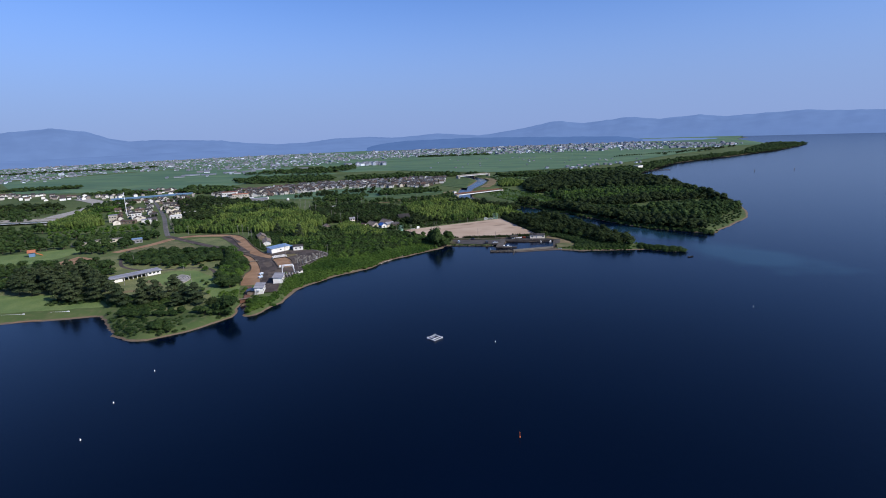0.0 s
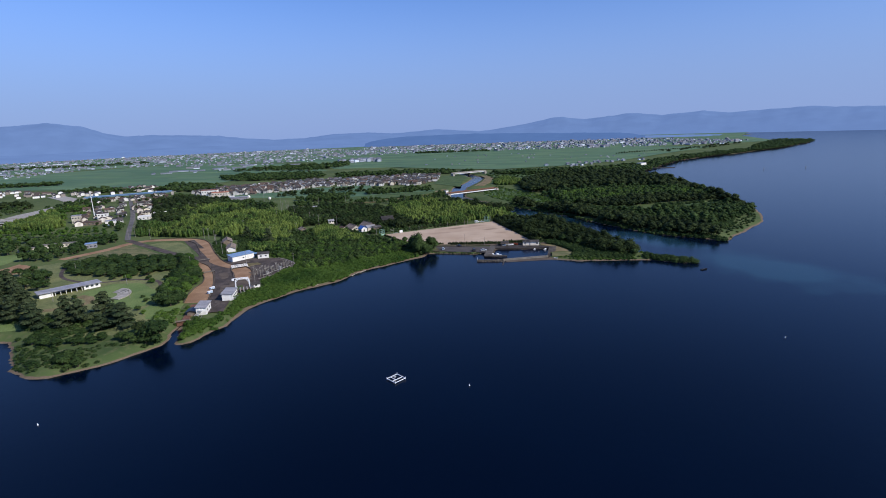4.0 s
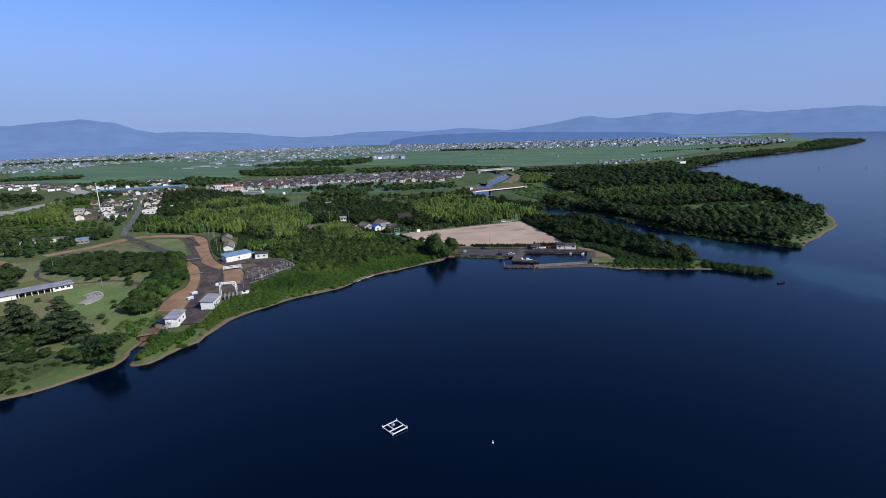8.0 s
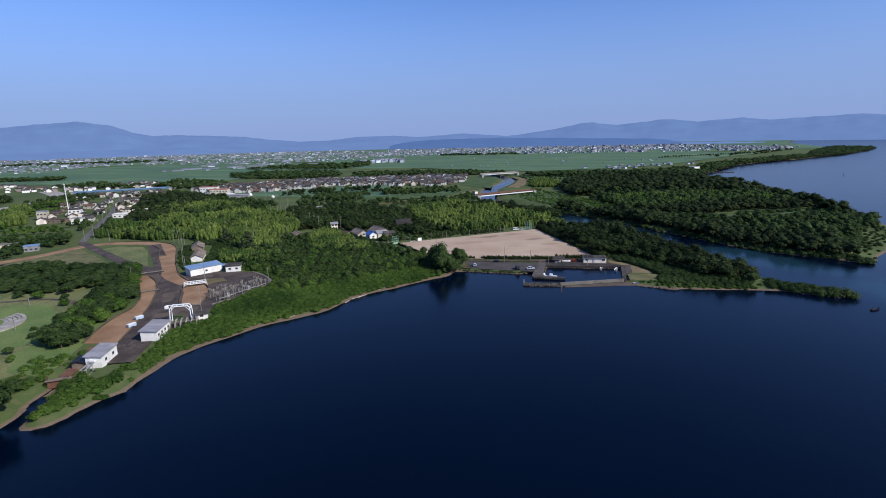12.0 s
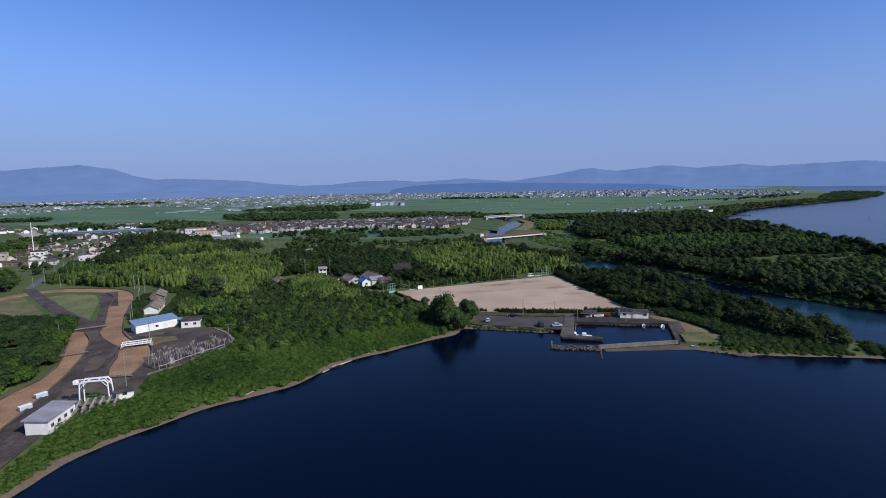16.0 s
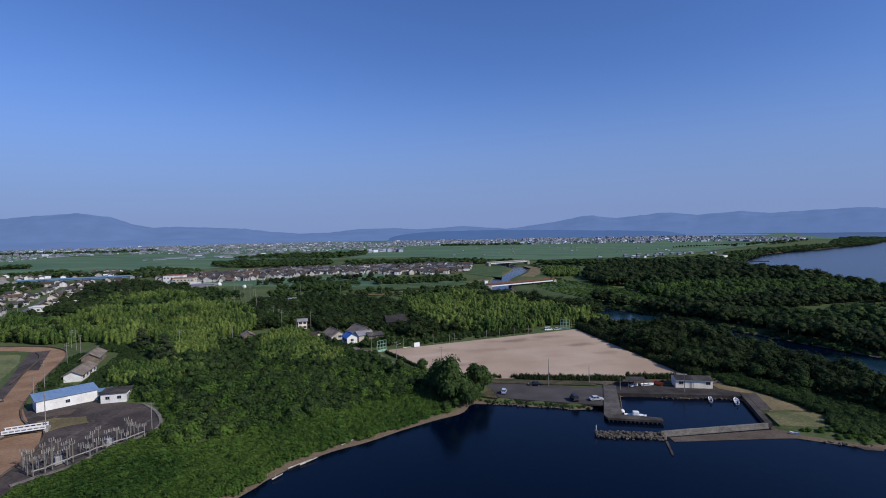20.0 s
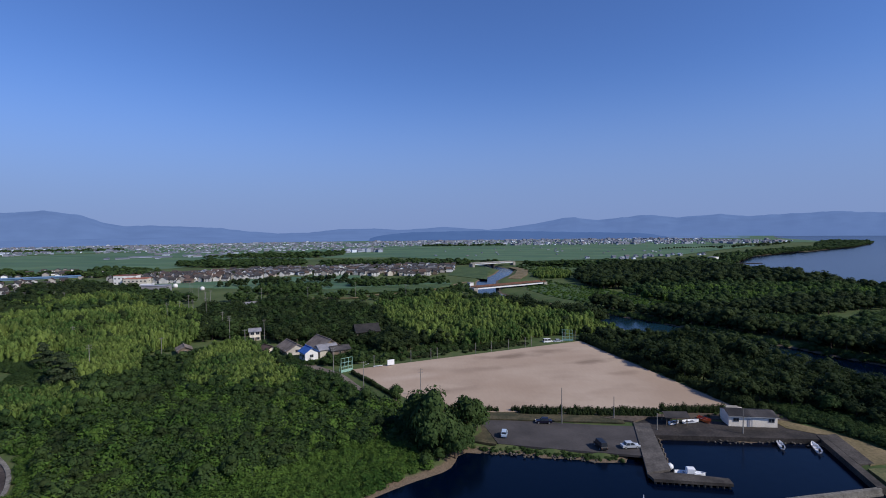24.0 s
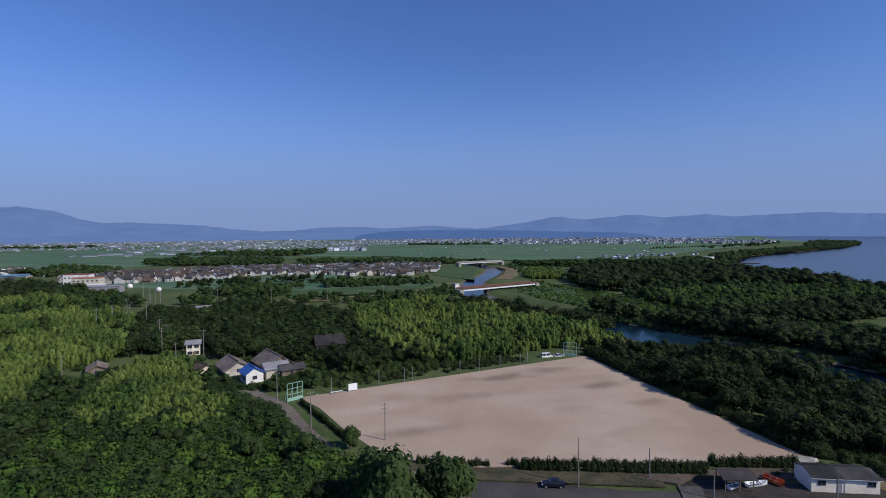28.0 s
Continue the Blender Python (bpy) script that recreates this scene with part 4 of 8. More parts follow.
CLEAR += [("area", FIELD, 0), ("line", [(-52, 162), (-44, 154), (-36, 145.5), (-26.5, 128), (-17, 113.5), (-8, 104), (2, 101), (14, 100)], 3.6),
          ("area", [(10, 106), (8, 84), (44, 70), (54, 85), (92, 78), (90, 50), (100, 51), (107, 66), (103, 84), (98, 97), (86, 103)], 0),
          ("line", ROAD_L, 7), ("line", DIRT, 7.5), ("line", [(-258, 170), (-225, 139), (-190, 108), (-157, 83), (-136, 58), (-124, 36), (-117, 12), (-111, -10), (-107, -38)], 9.0),
          ("line", [(-157, 72), (-140, 48), (-132, 32), (-128, 14), (-121, -14)], 6.0)]
CLEAR += [("area", [(-85, 53), (-86, 62), (-93, 72.5), (-103, 80.5), (-117, 85), (-142, 84), (-144, 66), (-118, 52), (-112, 30), (-104, 4), (-94, 6), (-96, 24), (-91, 34), (-89.5, 44), (-85.5, 50)], 0),
          ("line", [(-106, 4), (-99, 6), (-93.8, 9.2)], 3.4), ("area", [(-262, 104), (-250, 140), (-244, 152), (-221, 157), (-203, 150), (-160, 90), (-196, 96)], 0),
          ("line", [(-224, 0), (-194, 29)], 8.5), ("line", [(-166, 150), (-150, 118), (-142, 100)], 4.2)]
CLEAR += [("line", [(-67, 189), (-58, 175)], 6.5), ("line", [(-51, 190), (-44, 176)], 7.5), ("line", [(-56, 170), (-50, 166)], 5.0), ("line", [(-40, 177), (-34, 180)], 4.0), ("line", [(-88, 208), (-86, 199)], 6.5),
          ("line", [(-20, 160), (20, 178), (70, 199)], 2.5), ("line", [(-113, 177), (-104, 184)], 8.0), ("area", [(-150, 300), (-120, 296), (-114, 334), (-148, 336)], 0)]

DARK = [broadleaf(s, 7, 300, 0.14) for s in range(7)]
DARK_MID = [broadleaf(10 + s, 9, 330, 0.15, limbs=False, bulk=0.6) for s in range(6)]
DARK_FAR = [broadleaf(20 + s, 7, 90, 0.2, limbs=False) for s in range(5)]
BUSH = [bush(40 + s, 165, 0.214) for s in range(6)]
BUSH_L = [bush(50 + s, 125, 0.24) for s in range(6)]
DIST = [broadleaf(30 + s, 4, 45, 0.32, limbs=False) for s in range(5)]
SMALL = [broadleaf(140 + s, 6, 190, 0.163, limbs=False) for s in range(5)]
BAMBOO = [bamboo(60 + s) for s in range(5)]
LEAF, VINE, BAM, PIN = [[M[k], M["bark"]] for k in ("leaf_dark", "leaf_vine", "leaf_bamboo", "leaf_pine")]
MID = [M["leaf_mid"], M["bark"]]


def stand(name, shapes, poly, gap, lo, hi, mats, label, category, squash=(0.85, 1.2), sink=0.0, avoid=True, shore=0.0, thin=0.0, swell=0.11):
    P = fill(poly, gap, avoid=avoid, shore=shore)
    if thin:        # loose groups with open ground between
        P = P[[noise.noise((x * 0.045, y * 0.045, 9.0)) * 0.9 + rng.uniform(-0.35, 0.35) > thin - 0.5 for x, y, z in P]]
    mound = np.array([noise.noise((x * swell, y * swell, 5.0)) for x, y, z in P]) * 0.5 + 0.42      # the canopy swells and dips
    return scatter(name, shapes, P, lo + (hi - lo) * np.clip(0.55 * mound + 0.45 * rng.beta(1.3, 2.2, len(P)) * 1.35, 0, 1.1), mats, label, category, squash, sink)


# slope of vines between the shore and the thicket
SLOPE = [(-107, -64), (-102.5, -61), (-99.5, -50), (-94.5, -40), (-90.5, -24), (-85, -12), (-77, -2), (-68, 6.4), (-58, 15), (-49, 25), (-41, 36), (-33, 46.6), (-23.5, 54.5), (-12, 63.4), (-3, 71), (-6, 92), (-24, 80), (-42, 66),
         (-58, 54), (-74, 44), (-86, 40), (-94, 20), (-98, 2), (-104, -12), (-106, -40)]
stand("shore_scrub", BUSH, SLOPE, 1.9, 1.1, 2.5, VINE, "dense bright green vines and scrub on the shore slope", "shrubs", (0.6, 1.05), shore=2.1)
THICKET = [(-80, 44), (-58, 54), (-42, 66), (-24, 80), (-6, 90), (-2, 100), (-12, 108), (-26, 126), (-44, 146), (-60, 156), (-92, 150), (-112, 112), (-114, 88), (-92, 78), (-78, 58)]
stand("thicket", BUSH_L, THICKET, 3.3, 1.4, 3.3, VINE, "rolling cover of vines over low thicket", "thicket", (0.7, 1.5))
stand("thicket", BUSH_L, THICKET, 3.3, 1.5, 3.4, MID, "darker leafy scrub mixed into the vines", "thicket", (0.7, 1.5))
stand("thicket", SMALL, THICKET, 10.5, 1.5, 2.9, MID, "small trees standing out of the thicket", "trees", (0.8, 1.25))
stand("thicket", SMALL, [(-112, 112), (-114, 90), (-104, 84), (-92, 104), (-70, 118), (-46, 112), (-30, 104), (-14, 104), (-26, 124), (-44, 144), (-60, 154), (-92, 148)], 7.6, 1.8, 3.4, MID, "small trees rising from the thicket", "trees", (0.8, 1.2))
for poly, lo, hi, lab in (([(-139, 124), (-124, 124), (-110, 126), (-96, 106), (-103, 95), (-116, 95), (-128, 100)], 1.9, 3.0, "pale feathery bamboo beside the yard"),
                          ([(-84, 130), (-95, 164), (-94, 196), (-84, 192), (-66, 160), (-50, 142), (-48, 127), (-66, 124)], 1.9, 3.1, "pale green bamboo among the thicket"),
                          ([(-158, 186), (-143, 202), (-126, 178), (-110, 148), (-122, 138), (-140, 150)], 2.3, 3.6, "light green bamboo clump")):
    stand("bamboo_grove", BAMBOO, poly, 3.1, lo, hi, BAM, lab, "bamboo", (1.0, 1.4))
stand("bamboo_grove", BAMBOO, [(-262, 188), (-207, 174), (-185, 178), (-166, 164), (-158, 186), (-143, 202), (-126, 178), (-114, 196), (-118, 217), (-149, 281), (-184, 303), (-204, 296), (-262, 240)],
      4.2, 1.5, 5.6, BAM, "broad grove of light green bamboo with feathery tops", "bamboo", (1.0, 1.45), swell=0.05)
stand("thicket", SMALL, [(-262, 188), (-207, 174), (-185, 178), (-166, 164), (-143, 202), (-114, 196), (-118, 217), (-149, 281), (-184, 303), (-204, 296), (-262, 240)], 7.0, 2.6, 4.6, LEAF, "dark trees showing between the bamboo", "trees", (0.9, 1.3), thin=0.8)
stand("thicket", SMALL, [(-10, 204), (28, 196), (78, 214), (82, 236), (66, 268), (34, 328), (-6, 336), (-34, 300), (-26, 240)], 6.5, 2.4, 4.2, LEAF, "dark trees showing between the bamboo", "trees", (0.9, 1.3), thin=0.82)
stand("thicket", SMALL, THICKET, 5.0, 1.7, 3.1, LEAF, "dark young trees wrapped in vines", "trees", (0.75, 1.1), thin=0.72)
stand("thicket", BUSH, THICKET, 3.4, 1.4, 2.6, BAM, "pale fresh shoots over the thicket", "shrubs", (0.7, 1.2), thin=0.85)
stand("scrub", BUSH_L + SMALL, [(-166, 164), (-140, 146), (-134, 124), (-110, 128), (-98, 108), (-92, 150), (-94, 176), (-112, 190), (-126, 176), (-112, 148), (-124, 140), (-142, 152)], 3.6, 1.4, 3.0, MID, "mixed bushes between the bamboo clumps", "shrubs", (0.8, 1.2))
stand("wood", DARK_MID, [(-110, 198), (-92, 216), (-84, 200), (-60, 198), (-34, 190), (-22, 172), (-8, 180), (-24, 240), (-34, 290), (-60, 304), (-100, 326), (-146, 332), (-150, 288)], 4.8, 2.5, 4.5, LEAF, "dark green broadleaf wood behind the houses", "trees", (0.7, 1.15))
stand("wood", DARK_MID, [(-104, 204), (-84, 204), (-60, 202), (-30, 200), (-30, 240), (-40, 290), (-60, 300), (-100, 320), (-142, 326), (-146, 290)], 7.4, 2.7, 4.5, MID, "lighter crowns standing out of the dark wood", "trees", (0.8, 1.15))
stand("bamboo_grove", BAMBOO, [(-10, 204), (6, 186), (28, 192), (52, 204), (78, 212), (84, 236), (66, 270), (34, 330), (-6, 338), (-36, 300), (-26, 240)], 4.0, 1.5, 5.2, BAM, "light green bamboo behind the sports ground", "bamboo", (1.0, 1.45), swell=0.05)
stand("wood", SMALL, [(-10, 184), (10, 186), (44, 198), (50, 214), (24, 206), (-4, 214), (-20, 232)], 5.5, 2.0, 3.6, LEAF, "dark trees in front of the bamboo", "trees", (0.8, 1.2))
stand("wood", DARK_MID, [(78, 168), (88.5, 106), (105, 100), (118, 75), (128, 57), (140, 49), (150, 48), (148, 64), (141, 86), (132, 115), (121, 148), (116, 166)],
      4.7, 2.9, 5.1, LEAF, "dense dark broadleaf wood between the sports ground and the river", "trees", (0.8, 1.2))
stand("shore_scrub", BUSH, [(97, 104), (95.5, 93), (101, 86.5), (103.4, 79), (106, 68), (107.4, 62.6), (102.4, 54), (101.5, 48.5), (110, 46), (142, 41), (144, 50), (126, 66), (112, 96)], 2.1, 1.1, 2.3, MID, "green vines on the bank beside the harbour", "shrubs", (0.6, 1.0), avoid=False)
stand("shore_scrub", BUSH, [(144, 42), (153, 46), (150, 66), (144, 88), (134, 116), (124, 148), (130, 148), (142, 112), (150, 80), (154, 52)], 2.6, 1.2, 2.2, VINE, "green scrub along the river bank", "shrubs", (0.7, 1.1))
stand("scrub", BUSH, [(69.5, 197), (75, 200), (94, 104), (98, 100), (96, 93), (93, 96), (91, 101), (87.6, 103)], 2.1, 0.9, 1.7, LEAF, "dark undergrowth along the edge of the sports ground", "shrubs", (0.8, 1.2))
stand("scrub", BUSH, [(-88, 42), (-84.5, 54), (-86, 62), (-94, 73), (-104, 81), (-114, 85), (-112, 92), (-92, 82), (-76, 62), (-80, 42)], 2.3, 1.0, 2.0, VINE, "vines and bushes along the yard's edge", "shrubs", (0.8, 1.1))
stand("scrub", BUSH, [(-140, 96), (-128, 92), (-110, 86), (-102, 92), (-112, 114), (-128, 120), (-146, 124), (-142, 108)], 2.6, 1.1, 2.2, MID, "bushes between the sheds and the bamboo", "shrubs", (0.8, 1.2))
stand("scrub", BUSH, [(-178, 172), (-160, 166), (-144, 152), (-141, 138), (-149, 140), (-157, 156)], 2.4, 1.1, 2.0, MID, "bushes behind the old sheds", "shrubs", (0.8, 1.2), avoid=False)
stand("scrub", BUSH, [(-78, 180), (-72, 164), (-58, 159), (-47, 160), (-40, 168), (-43, 171.5), (-49, 164), (-57, 163.5), (-67, 169.5), (-72, 183)], 2.2, 1.0, 1.7, MID, "garden shrubs in front of the cottages", "shrubs", (0.8, 1.2), avoid=False)
stand("scrub", BUSH_L, [(92, 356), (112, 312), (137, 272), (152, 262), (168, 276), (158, 340), (150, 390), (126, 450), (112, 482), (92, 450), (84, 400)], 3.8, 0.7, 2.2, VINE, "bushes scattered over the river meadow", "shrubs", (0.5, 0.9), thin=0.25)
stand("scrub", BUSH_L, [(118, 500), (126, 640), (118, 700), (180, 790), (330, 800), (360, 650), (200, 540)], 7.0, 1.3, 3.8, MID, "bushes scattered over the far meadow", "shrubs", (0.6, 1.0), thin=0.6)
stand("wood", DARK_MID, [(103, 182), (112, 178), (118, 158), (123, 144), (115, 140), (108, 160)], 4.6, 4.9, 6.0, LEAF, "taller trees on the river's south bank", "trees", (0.85, 1.1))
stand("bamboo_grove", BAMBOO, [(64, 206), (86, 210), (95, 226), (82, 258), (66, 266), (58, 240)], 4.0, 1.3, 2.2, BAM, "bamboo at the bend of the river", "bamboo", (1.0, 1.4))
stand("shore_scrub", BUSH, [(-95, 12), (-97.5, 24), (-92, 33), (-90, 43), (-86, 50.5), (-79, 46), (-85, 38), (-91, 18), (-91, 12)], 2.0, 1.0, 1.9, VINE, "vines along the switchyard's edge", "shrubs", (0.6, 1.0), avoid=False)
stand("shore_scrub", BUSH, [(-103, -52), (-100.4, -30), (-98.6, -10), (-95.4, -1), (-91, 3), (-93.6, -10), (-99, -34), (-97, -52)], 2.0, 0.9, 1.8, VINE, "vines behind the pump halls", "shrubs", (0.6, 1.0), avoid=False)
stand("shore_weeds", BUSH, [(90, 55.3), (96, 52.8), (103, 51.2), (106, 54), (110, 48), (104, 45.5), (100, 47.5), (95, 50.8)], 1.7, 0.6, 1.2, VINE, "low bushes between the dry grass and the beach", "weeds", (0.7, 1.0), avoid=False)
stand("scrub", BUSH, [(69, 196.5), (72.5, 198), (90.8, 104), (87.2, 103)], 1.8, 1.5, 2.3, LEAF, "tall dark hedge along the sports ground", "hedge", (1.1, 1.5), avoid=False)
stand("scrub", BUSH, [(-174, 152), (-165, 147), (-155, 118), (-149, 102), (-139, 88), (-142, 84), (-153, 98), (-163, 118), (-171, 134)], 2.1, 0.8, 1.6, MID, "bushes beside the old sheds", "shrubs", (0.8, 1.2), avoid=False)
stand("scrub", BUSH, [(-155, 148), (-148, 130), (-141, 112), (-137, 98), (-128, 92), (-132, 112), (-145, 142)], 2.1, 0.9, 1.8, MID, "bushes behind the old sheds", "shrubs", (0.8, 1.2), avoid=False)
stand("shore_weeds", BUSH, [(99, 47.2), (104, 44.5), (112, 42.8), (142, 39), (142, 43.5), (110, 48.5), (102, 50.5)], 1.8, 0.8, 1.5, VINE, "vines hanging down to the beach", "weeds", (0.6, 0.9), avoid=False, shore=0.8)
stand("wood", SMALL, [(72, 203), (79, 166), (94, 165), (93, 204), (86, 208)], 3.8, 1.9, 3.0, LEAF, "lower trees at the end of the sports ground", "trees", (0.8, 1.1))
stand("wood", DARK_MID, [(94, 166), (117, 163), (113, 178), (104, 198), (95, 203)], 4.2, 2.5, 3.7, LEAF, "dark trees on the bend of the river", "trees", (0.85, 1.15))
stand("wood", DARK_FAR, [(-205, 446), (-150, 458), (-100, 470), (-60, 480), (-62, 500), (-110, 520), (-170, 500), (-205, 480)], 8.0, 2.6, 4.8, LEAF, "loose trees among the paddies below the village", "trees", (0.75, 1.1), thin=0.6)
stand("scrub", BUSH, [(-176, 168), (-150, 162), (-143, 148), (-152, 140), (-155, 151), (-164, 155), (-171, 152)], 2.0, 0.9, 1.9, MID, "bushes round the old sheds", "shrubs", (0.8, 1.2), avoid=False)
stand("bamboo_grove", BAMBOO, [(114, 496), (146, 500), (165, 560), (138, 604), (122, 560)], 6.5, 2.8, 4.4, BAM, "bright bamboo beyond the bridge", "bamboo", (0.9, 1.2))
stand("wood", DARK_MID, [(38, 334), (56, 302), (80, 264), (94, 236), (84, 232), (64, 264), (44, 296), (30, 326)], 5.0, 4.0, 5.6, LEAF, "tall dark trees along the upper river bank", "trees", (0.9, 1.2))
# peninsula: a bank of trees on the river, a lower strip, a clearing, a lighter middle and a dark outer rim
CLEAR += [("area", [(262, 236), (276, 246), (322, 254), (304, 242), (274, 230)], 0)]
stand("wood", DARK_FAR, [(104, 302), (127, 254), (148, 213), (161, 182), (172, 156), (183, 133), (194, 115), (208, 102), (226, 92), (232, 104), (224, 128), (206, 160), (186, 190), (166, 226), (144, 258), (118, 296)], 4.9, 3.4, 5.8, LEAF,
      "bank of dark trees along the river", "trees", (0.7, 1.1))
stand("scrub", BUSH_L, [(232, 104), (262, 134), (292, 168), (312, 196), (330, 228), (326, 262), (250, 250), (236, 224), (216, 240), (186, 250), (168, 266), (150, 258), (188, 192), (226, 130)], 4.6, 1.8, 3.6, MID, "low bushes in the middle of the peninsula", "shrubs", (0.7, 1.1))
stand("wood", DARK_FAR, [(236, 118), (262, 138), (290, 168), (300, 190), (276, 206), (240, 212), (216, 222), (196, 224), (210, 186)], 8.5, 3.0, 5.2, [M["leaf_mid"], M["bark"]], "scattered trees on the near side of the peninsula", "trees", (0.7, 1.15))
stand("wood", DARK_FAR, [(284, 166), (300, 172), (318, 192), (330, 222), (322, 240), (300, 226), (280, 206)], 8.0, 3.0, 5.0, MID, "trees on the outer point of the peninsula", "trees", (0.7, 1.1))
stand("shore_scrub", BUSH_L, [(318, 184), (336, 224), (348, 300), (360, 400), (372, 500), (362, 500), (346, 380), (334, 290), (322, 232), (308, 192)], 5.0, 1.8, 3.6, LEAF, "bushes down to the water on the outer shore", "shrubs", (0.8, 1.2))
stand("wood", DARK_FAR, [(186, 250), (216, 242), (238, 250), (262, 266), (326, 266), (336, 290), (290, 288), (250, 300), (206, 288), (172, 276)], 6.4, 3.2, 5.4, LEAF, "second row of dark trees on the peninsula", "trees", (0.7, 1.1))
LIGHT_MID = [(152, 372), (168, 280), (206, 290), (250, 304), (300, 292), (342, 300), (360, 354), (332, 376), (296, 398), (252, 408), (202, 400)]
stand("wood", DARK_FAR, LIGHT_MID, 7.4, 3.2, 5.2, MID, "lighter green trees on the peninsula", "trees", (0.7, 1.1))
stand("bamboo_grove", BAMBOO, [(160, 340), (170, 290), (206, 296), (262, 312), (330, 318), (340, 350), (290, 380), (240, 384), (200, 372)], 7.6, 3.0, 4.6, VINE, "soft green bamboo on the peninsula", "bamboo", (0.9, 1.2))
stand("wood", DARK_FAR, [(330, 228), (346, 300), (362, 400), (374, 500), (374, 600), (250, 640), (180, 560), (150, 480), (142, 420), (152, 380), (202, 406), (252, 414), (300, 404), (336, 380), (348, 340), (338, 292), (326, 262)], 8.6, 5.0, 8.0, LEAF,
      "dark outer rim of the wood on the peninsula", "trees", (0.6, 1.05))
# belts and single trees between the groves and the village
for poly, g_, lo, hi in (([(-169, 397), (-150, 420), (-140, 452), (-112, 446), (-92, 400), (-100, 372), (-140, 384)], 8.0, 3.6, 6.0), ([(-84, 440), (-72, 490), (-11, 488), (11, 500), (22, 460), (-20, 448), (-60, 440)], 7.5, 3.6, 6.0),
                         ([(-60, 345), (-30, 340), (10, 372), (36, 400), (34, 440), (0, 388)], 8.0, 3.0, 5.2), ([(-150, 334), (-100, 330), (-70, 342), (-100, 352), (-160, 372)], 8.0, 3.4, 5.6),
                         ([(-310, 330), (-265, 262), (-206, 300), (-186, 308), (-176, 340), (-214, 388), (-240, 410), (-290, 440)], 8.6, 3.6, 6.2)):
    stand("wood", DARK_FAR, poly, g_, lo * 0.9, hi * 0.85, MID, "belt of trees between the groves and the village", "trees", (0.65, 1.05))
stand("wood", DARK_FAR, [(-100, 350), (-30, 348), (30, 356), (34, 372), (30, 398), (-20, 396), (-90, 376)], 8.0, 2.2, 3.8, MID, "garden trees along the field track", "trees", (0.7, 1.05), thin=0.3)
stand("wood", DARK_FAR, [(-170, 420), (-60, 436), (20, 456), (10, 484), (-70, 470), (-150, 452)], 9.0, 2.2, 3.6, MID, "loose trees round the paddies", "trees", (0.7, 1.05), thin=0.5)
stand("bamboo_grove", BAMBOO, [(-300, 330), (-270, 290), (-226, 316), (-216, 350), (-262, 372)], 6.5, 3.6, 5.2, BAM, "bamboo between the town and the village", "bamboo", (1.0, 1.3))
# scrub round the cottages, along the field's far side and on the open ground
stand("scrub", BUSH + SMALL[:2], [(-84, 186), (-74, 160), (-56, 152), (-44, 152), (-36, 158), (-20, 162), (-8, 170), (-14, 186), (-34, 192), (-60, 196)], 3.0, 1.3, 2.6, MID, "garden bushes round the cottages", "shrubs", (0.8, 1.2))
stand("scrub", BUSH, [(-10, 172), (16, 182), (40, 192), (34, 198), (8, 192), (-8, 186)], 2.8, 1.0, 2.0, MID, "bushes behind the sports ground fence", "shrubs", (0.8, 1.2))
stand("scrub", BUSH + SMALL, [(-4, 72), (1, 74), (5, 81), (10, 96), (2, 101), (-8, 100), (-14, 84)], 2.6, 1.4, 2.6, MID, "leafy bushes at the corner of the shore", "shrubs", (0.8, 1.3), shore=1.5)
stand("scrub", BUSH, [(-148, 98), (-136, 92), (-118, 90), (-106, 92), (-110, 104), (-132, 104), (-150, 118), (-158, 140), (-166, 146), (-160, 122)], 2.8, 1.2, 2.4, MID, "bushes beside the old sheds", "shrubs", (0.8, 1.2))
stand("shore_scrub", BUSH, [(148, 36), (156, 33), (172, 22), (177, 26), (166, 38), (156, 47), (148, 48)], 2.3, 2.0, 3.4, MID, "leafy bushes on the low point", "shrubs", (0.8, 1.2))
stand("shore_scrub", BUSH_L, [(96, 300), (122, 252), (143, 212), (156, 180), (167, 154), (178, 131), (190, 112), (205, 98), (226, 78), (232, 86), (208, 103), (194, 116), (183, 134), (172, 157), (161, 183), (148, 214), (127, 256), (102, 304)], 3.2, 1.4, 2.8, MID, "overhanging bushes on the river bank", "shrubs", (0.7, 1.1))
stand("shore_scrub", BUSH_L, [(232, 84), (252, 106), (284, 138), (316, 182), (336, 226), (326, 226), (300, 180), (262, 134), (238, 112)], 5.5, 0.9, 2.2, MID, "scattered bushes on the dry point", "shrubs", (0.7, 1.1))
stand("shore_scrub", BUSH_L, [(74, 212), (100, 206), (112, 186), (110, 196), (96, 238), (66, 292), (56, 300), (66, 262)], 4.2, 0.6, 1.3, MID, "low bushes along the river upstream", "shrubs", (0.7, 1.1))
stand("shore_scrub", BUSH_L, [(100, 310), (122, 292), (150, 262), (168, 276), (160, 310), (150, 360), (132, 420), (120, 480), (112, 482), (120, 420), (136, 360), (148, 310), (150, 284), (126, 310), (104, 330)], 6.0, 0.9, 2.0, MID, "bushes on the river meadow", "shrubs", (0.7, 1.1))
stand("shore_scrub", BUSH_L, [(40, 345), (64, 348), (60, 360), (48, 392), (40, 440), (34, 440), (32, 400)], 3.6, 1.2, 2.6, MID, "bushes below the bridge", "shrubs", (0.7, 1.1))

